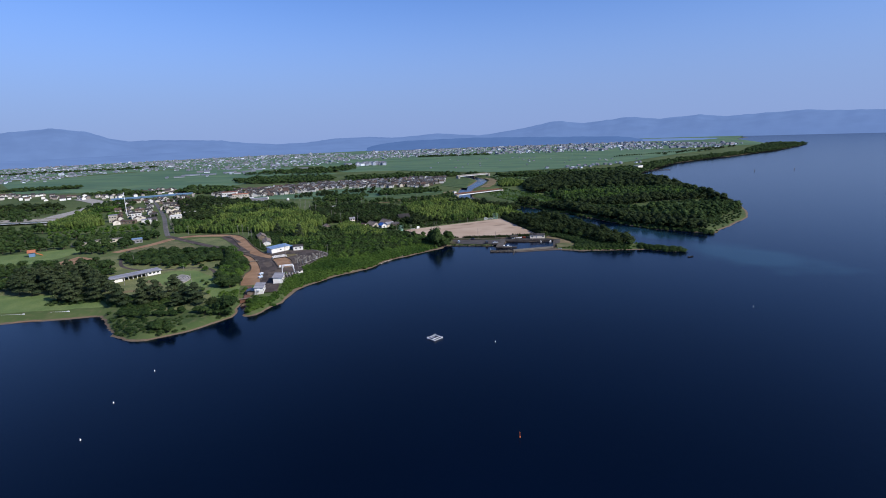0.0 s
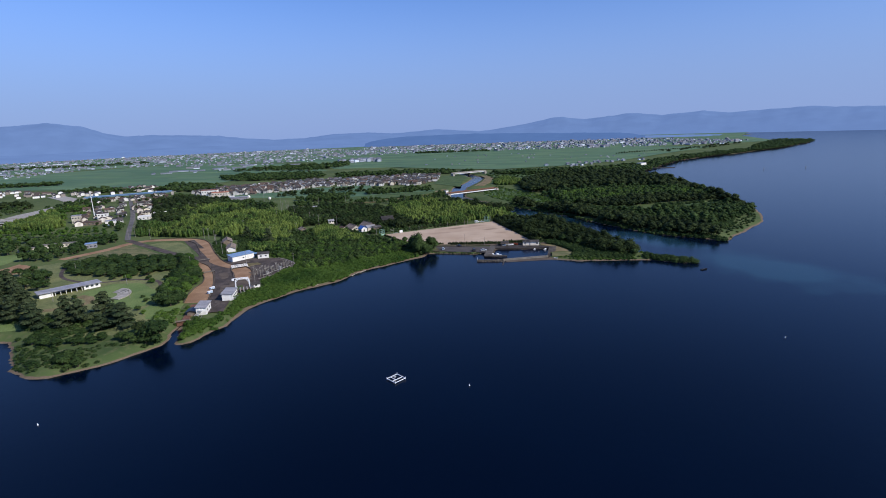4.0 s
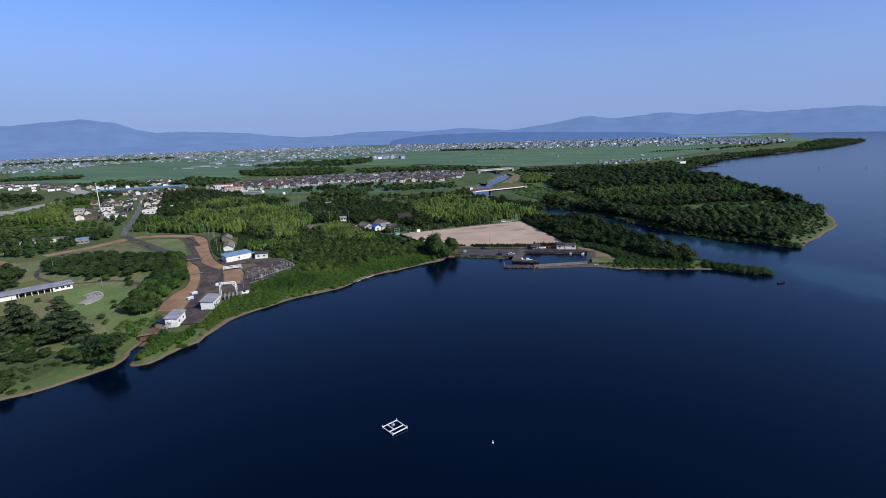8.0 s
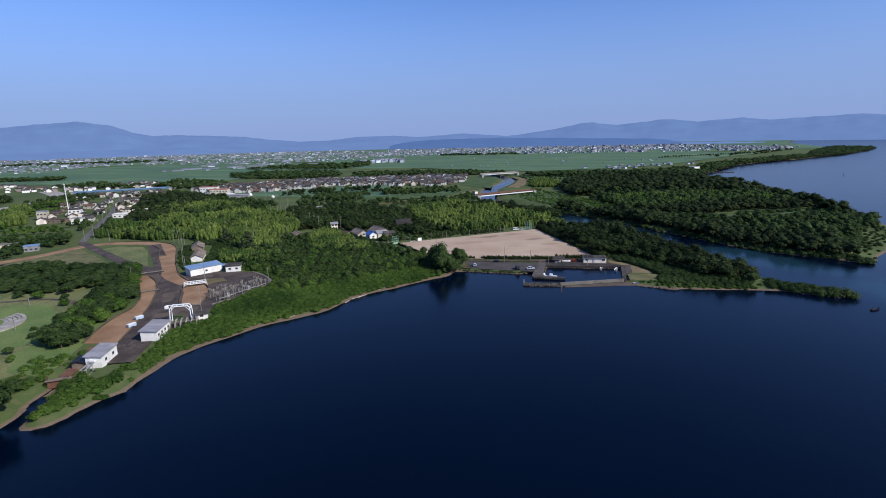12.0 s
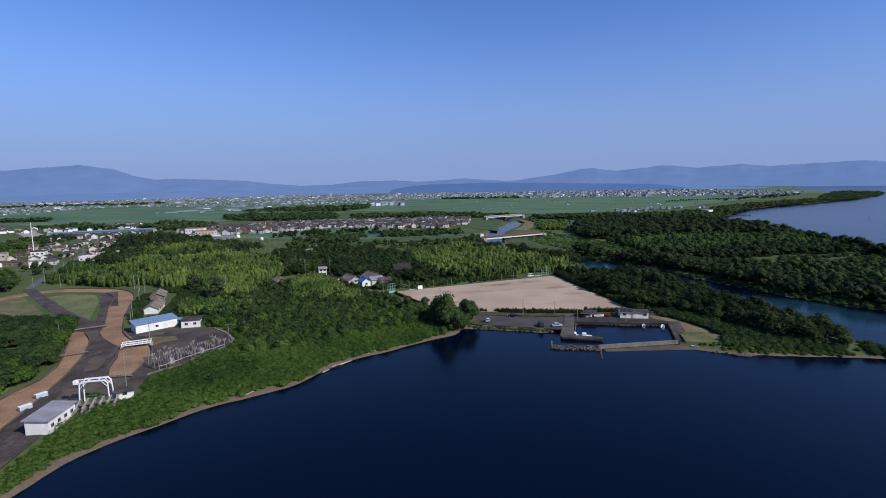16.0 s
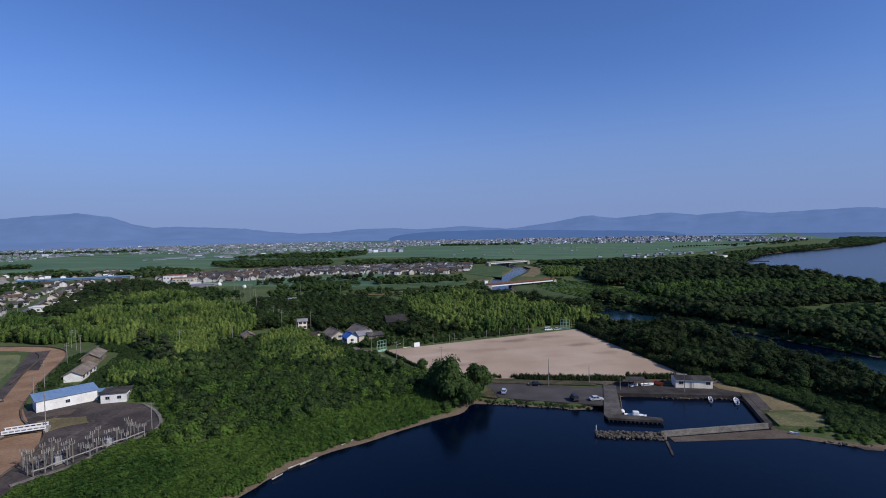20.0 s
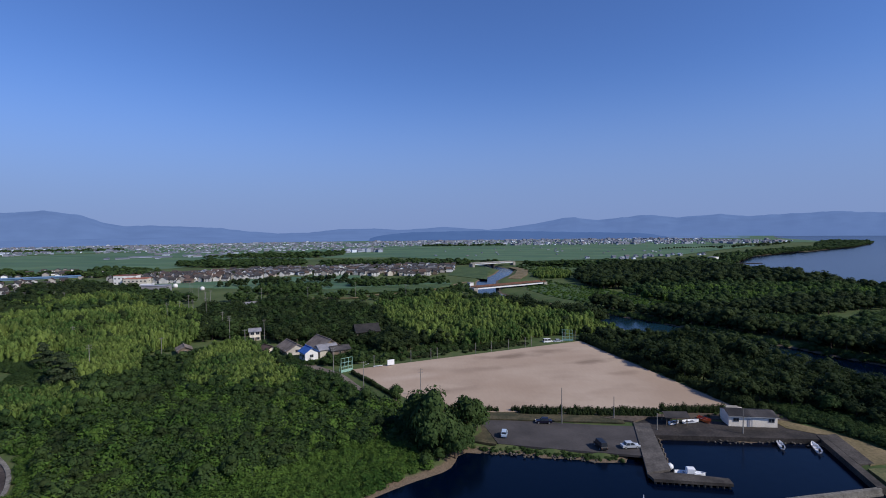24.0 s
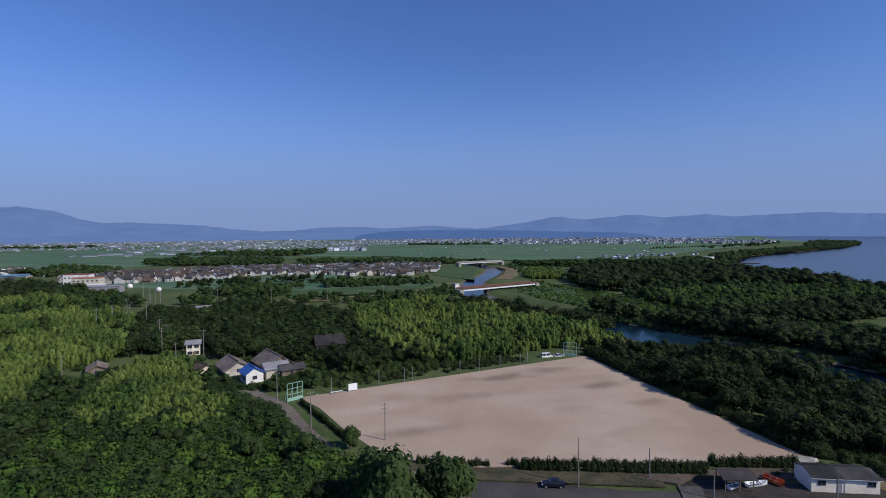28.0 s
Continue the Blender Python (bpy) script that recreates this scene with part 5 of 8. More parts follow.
# ---------- far woods, town and hills ----------
HEDGE_ROW = [(-134, -25), (-147, -4), (-156, 46), (-172, 88), (-165, 80), (-154.5, 60), (-145.5, 44), (-139.5, 32), (-136, 18), (-135, 0), (-127, -21)]
CHERRY = [(-254, 82), (-236, 98), (-200, 96), (-178, 92), (-166, 76), (-162, 58), (-178, 46), (-206, 42), (-232, 56)]
CLEAR += [("area", HEDGE_ROW, 0), ("area", CHERRY, 0), ("area", [(-333, 136), (-312, 142), (-292, 152), (-292, 162), (-304, 162), (-322, 152), (-334, 146)], 0), ("area", [(-281, 140), (-268, 144), (-270, 153), (-281, 151)], 0),
          ("area", [(-376, 172), (-284, 190), (-276, 200), (-308, 236), (-352, 236), (-408, 224), (-410, 200)], 0),
          ("area", [(-300, -70), (-186, -60), (-180, -30), (-200, -16), (-230, -16), (-300, -8)], 0)]
CLEAR += [("area", [(-372, 72), (-322, 70), (-306, 92), (-304, 122), (-322, 132), (-372, 112)], 0), ("area", [(-300, 68), (-276, 58), (-270, 84), (-296, 96)], 0)]
stand("wood", DARK, [(-330, -8), (-270, -8), (-240, 0), (-228, 14), (-232, 40), (-246, 56), (-264, 62), (-300, 62), (-330, 54)], 8.0, 2.8, 4.4, MID, "park wood of mixed dark trees", "trees", (0.8, 1.2))
stand("wood", DARK_FAR, [(-560, 20), (-330, 0), (-330, 120), (-300, 160), (-330, 200), (-420, 250), (-560, 240)], 10.5, 3.0, 5.0, MID, "mixed woodland west of the park", "trees", (0.8, 1.2))
stand("bamboo_grove", BAMBOO, [(-420, 238), (-372, 242), (-376, 262), (-400, 290), (-428, 330), (-442, 350), (-440, 300), (-432, 262)], 6.2, 3.4, 5.2, BAM, "light green bamboo beside the town", "bamboo", (1.1, 1.4))
stand("wood", DARK_FAR, [(-500, 400), (-424, 372), (-410, 392), (-440, 450), (-470, 510), (-510, 500)], 8.5, 2.4, 4.6, MID, "trees behind the town", "trees", (0.7, 1.0), thin=0.35)
stand("wood", DARK_FAR, [(-300, 300), (-282, 268), (-262, 250), (-255, 330), (-260, 420), (-340, 470), (-370, 440), (-330, 360)], 10, 4.2, 6.2, LEAF, "trees between the town and the village", "trees", (0.8, 1.15))
stand("wood", DARK_FAR, [(-306, 166), (-284, 158), (-264, 160), (-262, 180), (-276, 196), (-300, 186)], 6.5, 2.2, 3.8, MID, "trees beside the road into the town", "trees", (0.8, 1.1))
CLEAR += [("line", [(-440, 285), (-474, 318), (-490, 360), (-492, 400), (-497, 440), (-520, 500)], 16)]
stand("wood", DARK_FAR, [(-640, 430), (-530, 440), (-520, 400), (-560, 470), (-680, 470)], 13, 5.0, 7.5, LEAF, "dark trees along the levee", "trees", (0.6, 0.95))
NEAR_BELTS = ([(-900, 790), (-760, 800), (-740, 830), (-800, 850), (-900, 830)], [(-640, 640), (-520, 600), (-480, 620), (-600, 680)], [(-448, 600), (-380, 574), (-332, 566), (-350, 640), (-406, 690), (-470, 700)],
             [(-394, 772), (-327, 736), (-257, 722), (-193, 757), (-225, 880), (-330, 895), (-440, 860)], [(-164, 704), (-79, 735), (14, 741), (116, 733), (108, 790), (-42, 830), (-175, 820)])
FAR_BELTS = ([(-259, 943), (-379, 1020), (-478, 1036), (-430, 1100), (-260, 1180), (-215, 1280), (-190, 1100)], [(130, 690), (200, 660), (330, 640), (375, 620), (440, 690), (430, 760), (300, 720), (160, 720)],
             [(484, 745), (600, 885), (790, 1020), (1050, 1200), (1040, 1230), (760, 1060), (560, 910), (470, 790)],
             [(1050, 1200), (1290, 1420), (1450, 1600), (1410, 1700), (1180, 1480), (1000, 1250)],
             [(-20, 1660), (260, 1650), (260, 1700), (-20, 1720)], [(-1500, 1480), (-1000, 1640), (-1000, 1680), (-1500, 1530)])
for poly in NEAR_BELTS + FAR_BELTS:
    far = 1.0 if max(p[1] for p in poly) < 900 or min(p[0] for p in poly) > 400 else 1.5
    # the lighter leaf colour paints in the haze over these far trees
    stand("tree_belt", DIST, poly, 9.0 * far ** 1.4, 5.0 * far ** 0.6, 8.0 * far ** 0.6, MID, "distant belt of green trees", "trees", (0.42, 0.7), avoid=False)
stand("wood", DARK_FAR, [(-300, 200), (-262, 186), (-262, 240), (-300, 262), (-325, 250), (-316, 215)], 7.0, 2.6, 4.4, MID, "trees between the road and the bamboo", "trees", (0.8, 1.1))
stand("wood", DARK_FAR, [(-330, 110), (-268, 96), (-262, 128), (-262, 166), (-280, 180), (-330, 170)], 8.5, 2.6, 4.2, MID, "trees round the park buildings", "trees", (0.8, 1.1))
stand("wood", DARK_FAR, [(-375, 445), (-342, 405), (-300, 440), (-330, 490), (-362, 505)], 8.5, 2.4, 4.4, MID, "trees behind the town", "trees", (0.8, 1.1))
stand("wood", DARK_FAR, [(-680, 460), (-560, 470), (-512, 400), (-506, 340), (-470, 292), (-540, 240), (-680, 340)], 10.5, 2.4, 4.6, MID, "loose trees beyond the levee road", "trees", (0.7, 1.1), thin=0.35)
stand("wood", DARK_FAR, [(-474, 420), (-466, 360), (-440, 320), (-404, 300), (-396, 330), (-420, 372), (-452, 440)], 9.0, 2.4, 4.4, VINE, "light green trees below the town", "trees", (0.7, 1.1), thin=0.3)
# trees down to the water all along the far shore
for poly in ([(374, 560), (380, 614), (432, 672), (484, 736), (598, 878), (786, 1010), (774, 1030), (586, 896), (470, 752), (416, 690), (364, 640)], [(786, 1010), (1048, 1194), (1302, 1422), (1472, 1602), (1425, 1750), (1395, 1740), (1420, 1620), (1280, 1440), (1030, 1220), (774, 1032)]):
    stand("tree_belt", DIST, poly, 8.0, 2.8, 5.0, MID, "trees leaning over the far shore", "trees", (0.5, 0.8), avoid=False)
stand("tree_belt", DIST, [(700, 1180), (900, 1300), (1180, 1560), (1160, 1590), (880, 1340), (690, 1210)], 20, 5.0, 7.5, LEAF, "loose distant trees between the fields", "trees", (0.5, 0.8), avoid=False, thin=0.45)
# a row of single trees on a field road
row = np.array([(560 + 9.5 * k, 1180 + 4.8 * k) for k in range(36)])
scatter("avenue", DARK_FAR, np.c_[row, np.full(len(row), 2.4)], rng.uniform(2.6, 3.6, len(row)), LEAF, "long row of small trees along a field road", "trees", (0.8, 1.0))


def island_mat(name, cols, rough=0.7):
    m, nt, bs, g = base_mat(name)
    r = nt.nodes.new("ShaderNodeValToRGB")
    r.color_ramp.interpolation = "CONSTANT"
    e = r.color_ramp.elements
    while len(e) < len(cols):
        e.new(0.5)
    for k, c in enumerate(cols):
        e[k].position, e[k].color = k / len(cols), (*c, 1)
    nt.links.new(g.outputs["Random Per Island"], r.inputs["Fac"])
    n = tex(nt, "ShaderNodeTexNoise", 0.7, g.outputs["Position"], 3)
    col = mixc(nt, 1.0, r.outputs["Color"], ramp_mix(nt, n.outputs["Fac"], (0.8,) * 3, (1.1,) * 3, 0.3, 0.7), "MULTIPLY")
    nt.links.new(col, bs.inputs["Base Color"])
    bs.inputs["Roughness"].default_value = rough
    return m


# far buildings: the air's blue haze is painted into these wall and roof colours
M["hazed_wall"] = island_mat("hazed_far_walls", [(0.33, 0.37, 0.45), (0.22, 0.24, 0.29), (0.68, 0.74, 0.84), (0.20, 0.21, 0.26), (0.28, 0.30, 0.35), (0.22, 0.23, 0.27), (0.30, 0.33, 0.40)])
M["hazed_roof"] = island_mat("hazed_far_roofs", [(0.15, 0.16, 0.20), (0.19, 0.18, 0.20), (0.13, 0.14, 0.18), (0.20, 0.17, 0.18), (0.17, 0.18, 0.21), (0.42, 0.45, 0.51), (0.14, 0.145, 0.18), (0.16, 0.18, 0.24)])


M["village_wall"] = island_mat("village_walls", [(0.78, 0.78, 0.77), (0.34, 0.31, 0.28), (0.82, 0.82, 0.82), (0.22, 0.19, 0.17), (0.70, 0.68, 0.64), (0.50, 0.47, 0.43)])
M["village_roof"] = island_mat("village_roofs", [(0.036, 0.034, 0.036), (0.06, 0.045, 0.04), (0.095, 0.062, 0.048), (0.05, 0.05, 0.055), (0.15, 0.15, 0.155), (0.04, 0.036, 0.036)], 0.95)


def house_shape(w, d, h, rise):
    """Walls and a thick gable roof as plain arrays."""
    x, y = w / 2, d / 2
    V = [(-x, -y, 0), (x, -y, 0), (x, y, 0), (-x, y, 0), (-x, -y, h), (x, -y, h), (x, y, h), (-x, y, h), (-x, 0, h + rise), (x, 0, h + rise)]
    T = [(0, 1, 5), (0, 5, 4), (1, 2, 6), (1, 6, 5), (2, 3, 7), (2, 7, 6), (3, 0, 4), (3, 4, 7), (4, 8, 7), (5, 6, 9)]
    o, e = 0.6, 0.35
    s = rise / y
    R = [(-x - o, -y - o, h - o * s), (x + o, -y - o, h - o * s), (x + o, 0, h + rise), (-x - o, 0, h + rise), (x + o, y + o, h - o * s), (-x - o, y + o, h - o * s)]
    R += [(a, b, c + e) for a, b, c in R]
    RT = [(6, 7, 8), (6, 8, 9), (9, 8, 10), (9, 10, 11), (0, 2, 1), (0, 3, 2), (3, 4, 2), (3, 5, 4), (0, 1, 7), (0, 7, 6), (5, 11, 10), (5, 10, 4),
          (1, 2, 8), (1, 8, 7), (2, 4, 10), (2, 10, 8), (0, 6, 9), (0, 9, 3), (3, 9, 11), (3, 11, 5)]
    return np.array(V, float), np.array(T), np.array(R, float), np.array(RT)


def far_houses(name, P, label, lo=(7, 6, 3.2), hi=(13, 10, 6.2), turn=0.35, big=0.0, mats=("hazed_wall", "hazed_roof")):
    Vs, Ts, Is, o = [], [], [], 0
    for x, y, z in P:
        w, d, h = [rng.uniform(a, b) for a, b in zip(lo, hi)]
        if rng.random() < big:
            w, d, h = w * rng.uniform(2, 4.5), d * rng.uniform(1.6, 2.6), h * rng.uniform(1.2, 2.2)
        wv_, wt, rv, rt = house_shape(w, d, h, d * rng.uniform(0.16, 0.28) if w < 20 else 0.8)
        a = turn + rng.choice([0, math.pi / 2]) + rng.normal(0, 0.06)
        c, s = math.cos(a), math.sin(a)
        for v, t, i in ((wv_, wt, 0), (rv, rt, 1)):
            Vs.append(np.c_[v[:, 0] * c - v[:, 1] * s + x, v[:, 0] * s + v[:, 1] * c + y, v[:, 2] + z])
            Ts.append(t + o), Is.append(np.full(len(t), i))
            o += len(v)
    ob = new(name, mesh_np(name, np.concatenate(Vs), np.concatenate(Ts), [M[k] for k in mats], np.concatenate(Is)))
    return tagged(ob, label, "houses", kind="stuff")


def loose(poly, n, seed):
    r = np.random.default_rng(seed)
    xs, ys = [p[0] for p in poly], [p[1] for p in poly]
    P = np.c_[r.uniform(min(xs), max(xs), n * 4), r.uniform(min(ys), max(ys), n * 4)]
    P = P[inside(P, poly) & inside(P, LAND)][:n]
    return np.c_[P, np.full(len(P), 2.3)]


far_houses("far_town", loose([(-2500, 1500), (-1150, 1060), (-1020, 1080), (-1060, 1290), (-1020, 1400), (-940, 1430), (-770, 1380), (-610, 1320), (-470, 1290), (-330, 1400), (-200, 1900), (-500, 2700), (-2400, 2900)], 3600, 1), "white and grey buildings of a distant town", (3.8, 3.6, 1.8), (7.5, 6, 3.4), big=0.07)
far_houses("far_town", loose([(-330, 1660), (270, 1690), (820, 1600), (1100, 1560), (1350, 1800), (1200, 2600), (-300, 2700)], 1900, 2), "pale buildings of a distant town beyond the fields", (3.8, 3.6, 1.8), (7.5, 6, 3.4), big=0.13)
far_houses("far_hamlet", loose([(-900, 640), (-620, 560), (-520, 560), (-480, 600), (-640, 640), (-880, 740)], 85, 3), "tiled houses of a hamlet beside the fields", (5, 5, 2.6), (9, 7, 4.4), turn=0.6, mats=("village_wall", "village_roof"))
far_houses("far_hamlet", loose([(-560, 640), (-420, 580), (-390, 620), (-520, 700)], 36, 31), "houses beyond the blue bridge", (5, 5, 2.6), (9, 7, 4.4), turn=0.6, mats=("village_wall", "village_roof"))
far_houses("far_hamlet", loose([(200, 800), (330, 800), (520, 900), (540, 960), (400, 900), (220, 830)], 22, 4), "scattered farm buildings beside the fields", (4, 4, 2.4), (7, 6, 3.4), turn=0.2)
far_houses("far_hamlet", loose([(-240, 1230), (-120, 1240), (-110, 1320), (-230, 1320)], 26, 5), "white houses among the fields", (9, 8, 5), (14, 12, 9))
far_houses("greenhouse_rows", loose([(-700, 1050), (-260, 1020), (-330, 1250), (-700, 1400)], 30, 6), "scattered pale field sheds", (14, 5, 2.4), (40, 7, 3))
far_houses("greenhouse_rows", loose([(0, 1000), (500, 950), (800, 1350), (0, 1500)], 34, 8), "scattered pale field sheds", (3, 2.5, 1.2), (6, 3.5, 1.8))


far_city = [(3900 * math.sin(radians(b)), 3900 * math.cos(radians(b)), 1.8) for b in np.random.default_rng(9).uniform(26, 35, 70)]
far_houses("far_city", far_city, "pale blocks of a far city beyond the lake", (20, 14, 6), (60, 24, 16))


def ridge(name, prof, radius, depth, mat, label, rough):
    """A range of hills round the plain: its skyline is given as (bearing, elevation) in degrees."""
    az = np.linspace(-62, 62, 420)
    el = np.interp(az, [p[0] for p in prof], [p[1] for p in prof])
    el = el + np.array([0.03 * noise.noise((a * 0.45, radius, 1)) + 0.045 * noise.noise((a * 1.3, radius, 2)) + 0.03 * noise.noise((a * 4.0, radius, 3)) for a in az])
    V, F = [], []
    n = 10
    for j in range(n + 1):
        f = j / n
        for k, a in enumerate(az):
            hgt = max(-20.0, 60 + radius * math.tan(radians(el[k])))
            nz = noise.fractal((a * 0.5, f * 1.6, radius * 0.01), 0.9, 2.0, 5)
            prof_z = math.sin(f * math.pi * 0.5) ** 0.8
            z = hgt * (prof_z * (1 + rough * nz * (1 - f ** 4)) + rough * 0.25 * nz * f) if f > 0 else -2
            r = radius - depth * (1 - f)
            V.append((r * math.sin(radians(a)), r * math.cos(radians(a)), z))
    m = len(az)
    i = (np.arange(n)[:, None] * m + np.arange(m - 1)[None, :]).ravel()
    ob = new(name, mesh_np(name, V, np.c_[i, i + 1, i + m + 1, i + m], mat, smooth=True))
    return tagged(ob, label, "hills", kind="structure")


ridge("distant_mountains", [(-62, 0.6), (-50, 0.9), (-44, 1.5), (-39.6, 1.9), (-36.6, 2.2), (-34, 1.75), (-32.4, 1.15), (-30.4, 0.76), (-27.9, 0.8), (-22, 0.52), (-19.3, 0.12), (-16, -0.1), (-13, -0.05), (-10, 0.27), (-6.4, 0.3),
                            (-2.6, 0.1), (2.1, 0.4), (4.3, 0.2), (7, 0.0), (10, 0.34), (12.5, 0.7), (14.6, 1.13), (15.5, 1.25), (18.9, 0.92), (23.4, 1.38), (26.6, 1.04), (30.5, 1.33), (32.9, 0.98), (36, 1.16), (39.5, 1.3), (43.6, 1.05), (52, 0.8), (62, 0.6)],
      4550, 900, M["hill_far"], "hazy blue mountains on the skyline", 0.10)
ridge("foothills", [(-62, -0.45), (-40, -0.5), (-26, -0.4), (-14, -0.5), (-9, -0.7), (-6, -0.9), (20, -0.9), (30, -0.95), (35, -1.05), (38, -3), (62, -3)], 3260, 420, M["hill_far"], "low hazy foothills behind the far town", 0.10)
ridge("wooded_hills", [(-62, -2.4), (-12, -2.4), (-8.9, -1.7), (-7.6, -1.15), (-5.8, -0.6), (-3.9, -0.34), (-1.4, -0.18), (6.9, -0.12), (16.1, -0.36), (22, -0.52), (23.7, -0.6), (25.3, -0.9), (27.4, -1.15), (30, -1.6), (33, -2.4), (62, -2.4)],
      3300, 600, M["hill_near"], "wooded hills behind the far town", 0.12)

# ---------- houses ----------
def gable(w, d, z, rise, over=0.6, thick=0.22, bm=None):
    """A gable roof with its ridge along x."""
    bm = bm or bmesh.new()
    x, y = w / 2 + over, d / 2 + over
    s = rise / (d / 2)
    ze = z - over * s
    sec = [(-y, ze), (0, z + rise), (y, ze), (y, ze + thick), (0, z + rise + thick), (-y, ze + thick)]
    a = [bm.verts.new((-x, p, q)) for p, q in sec]
    b = [bm.verts.new((x, p, q)) for p, q in sec]
    for i in range(6):
        j = (i + 1) % 6
        bm.faces.new((a[i], a[j], b[j], b[i]))
    for r in (a, b):
        bm.faces.new((r[0], r[1], r[4], r[5]))
        bm.faces.new((r[1], r[2], r[3], r[4]))
    bmesh.ops.recalc_face_normals(bm, faces=bm.faces[:])
    return bm


def gable_walls(w, d, h, rise):
    bm = bmesh.new()
    x, y = w / 2, d / 2
    sec = [(-y, -0.3), (y, -0.3), (y, h), (0, h + rise), (-y, h)]
    a = [bm.verts.new((-x, p, q)) for p, q in sec]
    b = [bm.verts.new((x, p, q)) for p, q in sec]
    bm.faces.new(a), bm.faces.new(b)
    for i in range(5):
        j = (i + 1) % 5
        bm.faces.new((a[i], a[j], b[j], b[i]))
    bmesh.ops.recalc_face_normals(bm, faces=bm.faces[:])
    return bm


def window(parent, x, y, z, w, h, side):
    """A framed window on the wall that faces -y (side 0), +x (1), +y (2) or -x (3)."""
    t = 0.06
    bm = bmesh.new()
    for a in ((-w / 2 - t, -0.08, -t, w / 2 + t, 0.02, 0), (-w / 2 - t, -0.08, h, w / 2 + t, 0.02, h + t), (-w / 2 - t, -0.08, 0, -w / 2, 0.02, h),
              (w / 2, -0.08, 0, w / 2 + t, 0.02, h), (-0.03, -0.06, 0, 0.03, 0.02, h)):
        box(*a, bm=bm)
    fr = part("window", bm, M["steel"], parent)
    fr.matrix_basis = pose(x, y, z, 0, 0, 90 * side)
    part("pane", box(-w / 2, -0.03, 0, w / 2, -0.005, h), M["glass"], fr)
    return fr


def house(x, y, z, rz, w, d, h, rise, wall, roof, label, category="house", group="", windows=2, door=True, ridge_cap=True, storeys=1):
    t = thing("house", x, y, z, rz, label, category, group)
    part("wall", gable_walls(w, d, h, rise), M[wall], t)
    r = part("roof", gable(w, d, h, rise), M[roof], t)
    if ridge_cap:
        part("ridge_tiles", box(-w / 2 - 0.55, -0.22, h + rise + 0.12, w / 2 + 0.55, 0.22, h + rise + 0.42, bevel=0.08), M[roof], r)
    for s in range(storeys):
        zz = 0.9 + s * h / max(storeys, 1)
        for k in range(windows):
            px = -w / 2 + w * (k + 0.5) / windows
            window(t, px, -d / 2, zz, 1.6, 1.15, 0)
        window(t, w / 2, 0, zz, 1.4, 1.1, 1)
    if door:
        part("door", box(-0.5 + w * 0.05, -d / 2 - 0.06, 0, 0.5 + w * 0.05, -d / 2 + 0.02, 2.0, bevel=0.02), M["wood"], t)
    return t


# village: one of each kind, then copies in rows
protos = []
for k, (w, d, h, rise, wall, roof, st) in enumerate([(10, 8, 4.5, 2.6, "plaster", "tile", 2), (12, 8.5, 4.7, 2.8, "wall", "brown_tile", 2), (9, 7.5, 4.3, 2.4, "plaster", "tile", 2),
                                                      (8, 7, 2.8, 2.0, "wood", "brown_tile", 1), (11, 7.5, 4.5, 2.5, "plaster", "tile", 2), (9, 8, 4.4, 2.6, "cream", "tile", 2)]):
    lab = ("two-storey" if st == 2 else "low") + " house with " + {"tile": "grey", "brown_tile": "brown"}[roof] + " tiled roof and " + {"wall": "beige", "plaster": "white", "cream": "cream", "wood": "timber"}[wall] + " walls"
    protos.append((lab, lambda x, y, rz, k=k, a=(w, d, h, rise, wall, roof), st=st, lab=lab: house(x, y, 2.35, rz, *a, lab, "house", "village houses", 2, False, False, st)))
VILLAGE = [(-330, 500), (-280, 492), (-248, 500), (-229, 516), (-193, 536), (-167, 575), (-110, 564), (-82, 556), (-12, 542), (28, 600), (38, 712), (-52, 722), (-129, 697), (-208, 695), (-270, 650), (-350, 610), (-366, 545)]
rv = np.random.default_rng(11)
spots = []
for j in range(32):
    for i in range(56):
        x, y = -420 + i * 8.7 + rv.normal(0, 1.9) + (2.0 if i % 4 == 0 else 0), 480 + j * 8.8 + (i - 28) * 0.6 + rv.normal(0, 2.2)
        if rv.random() < 0.86:
            spots.append((x, y))
spots = np.array(spots)
spots = spots[inside(spots, VILLAGE)]
spots = spots[np.argsort(spots[:, 1])]
made = {}
for n, (x, y) in enumerate(spots[:190]):
    k = int(rv.integers(len(protos)))
    rz = 4 + 90 * int(rv.integers(2)) + rv.normal(0, 9)
    if k in made:
        copy_thing(made[k], pose(x, y, 2.35, 0, 0, rz) @ Matrix.Diagonal((rv.uniform(0.5, 0.85), rv.uniform(0.55, 0.85), rv.uniform(0.55, 1.0), 1)))
    else:
        made[k] = protos[k][1](x, y, rz)
far_houses("village_houses", np.c_[spots[190:], np.full(len(spots) - 190, 2.35)], "rear rows of tiled village houses", (4.5, 4.5, 2.2), (8.5, 6.8, 4.6), 0.07, mats=("village_wall", "village_roof"))
scatter("village_trees", DARK_FAR, np.c_[spots[::5] + 4.4, np.full(len(spots[::5]), 2.4)], rng.uniform(1.2, 3.0, len(spots[::5])), LEAF, "garden trees among the village houses", "trees", (0.9, 1.3))
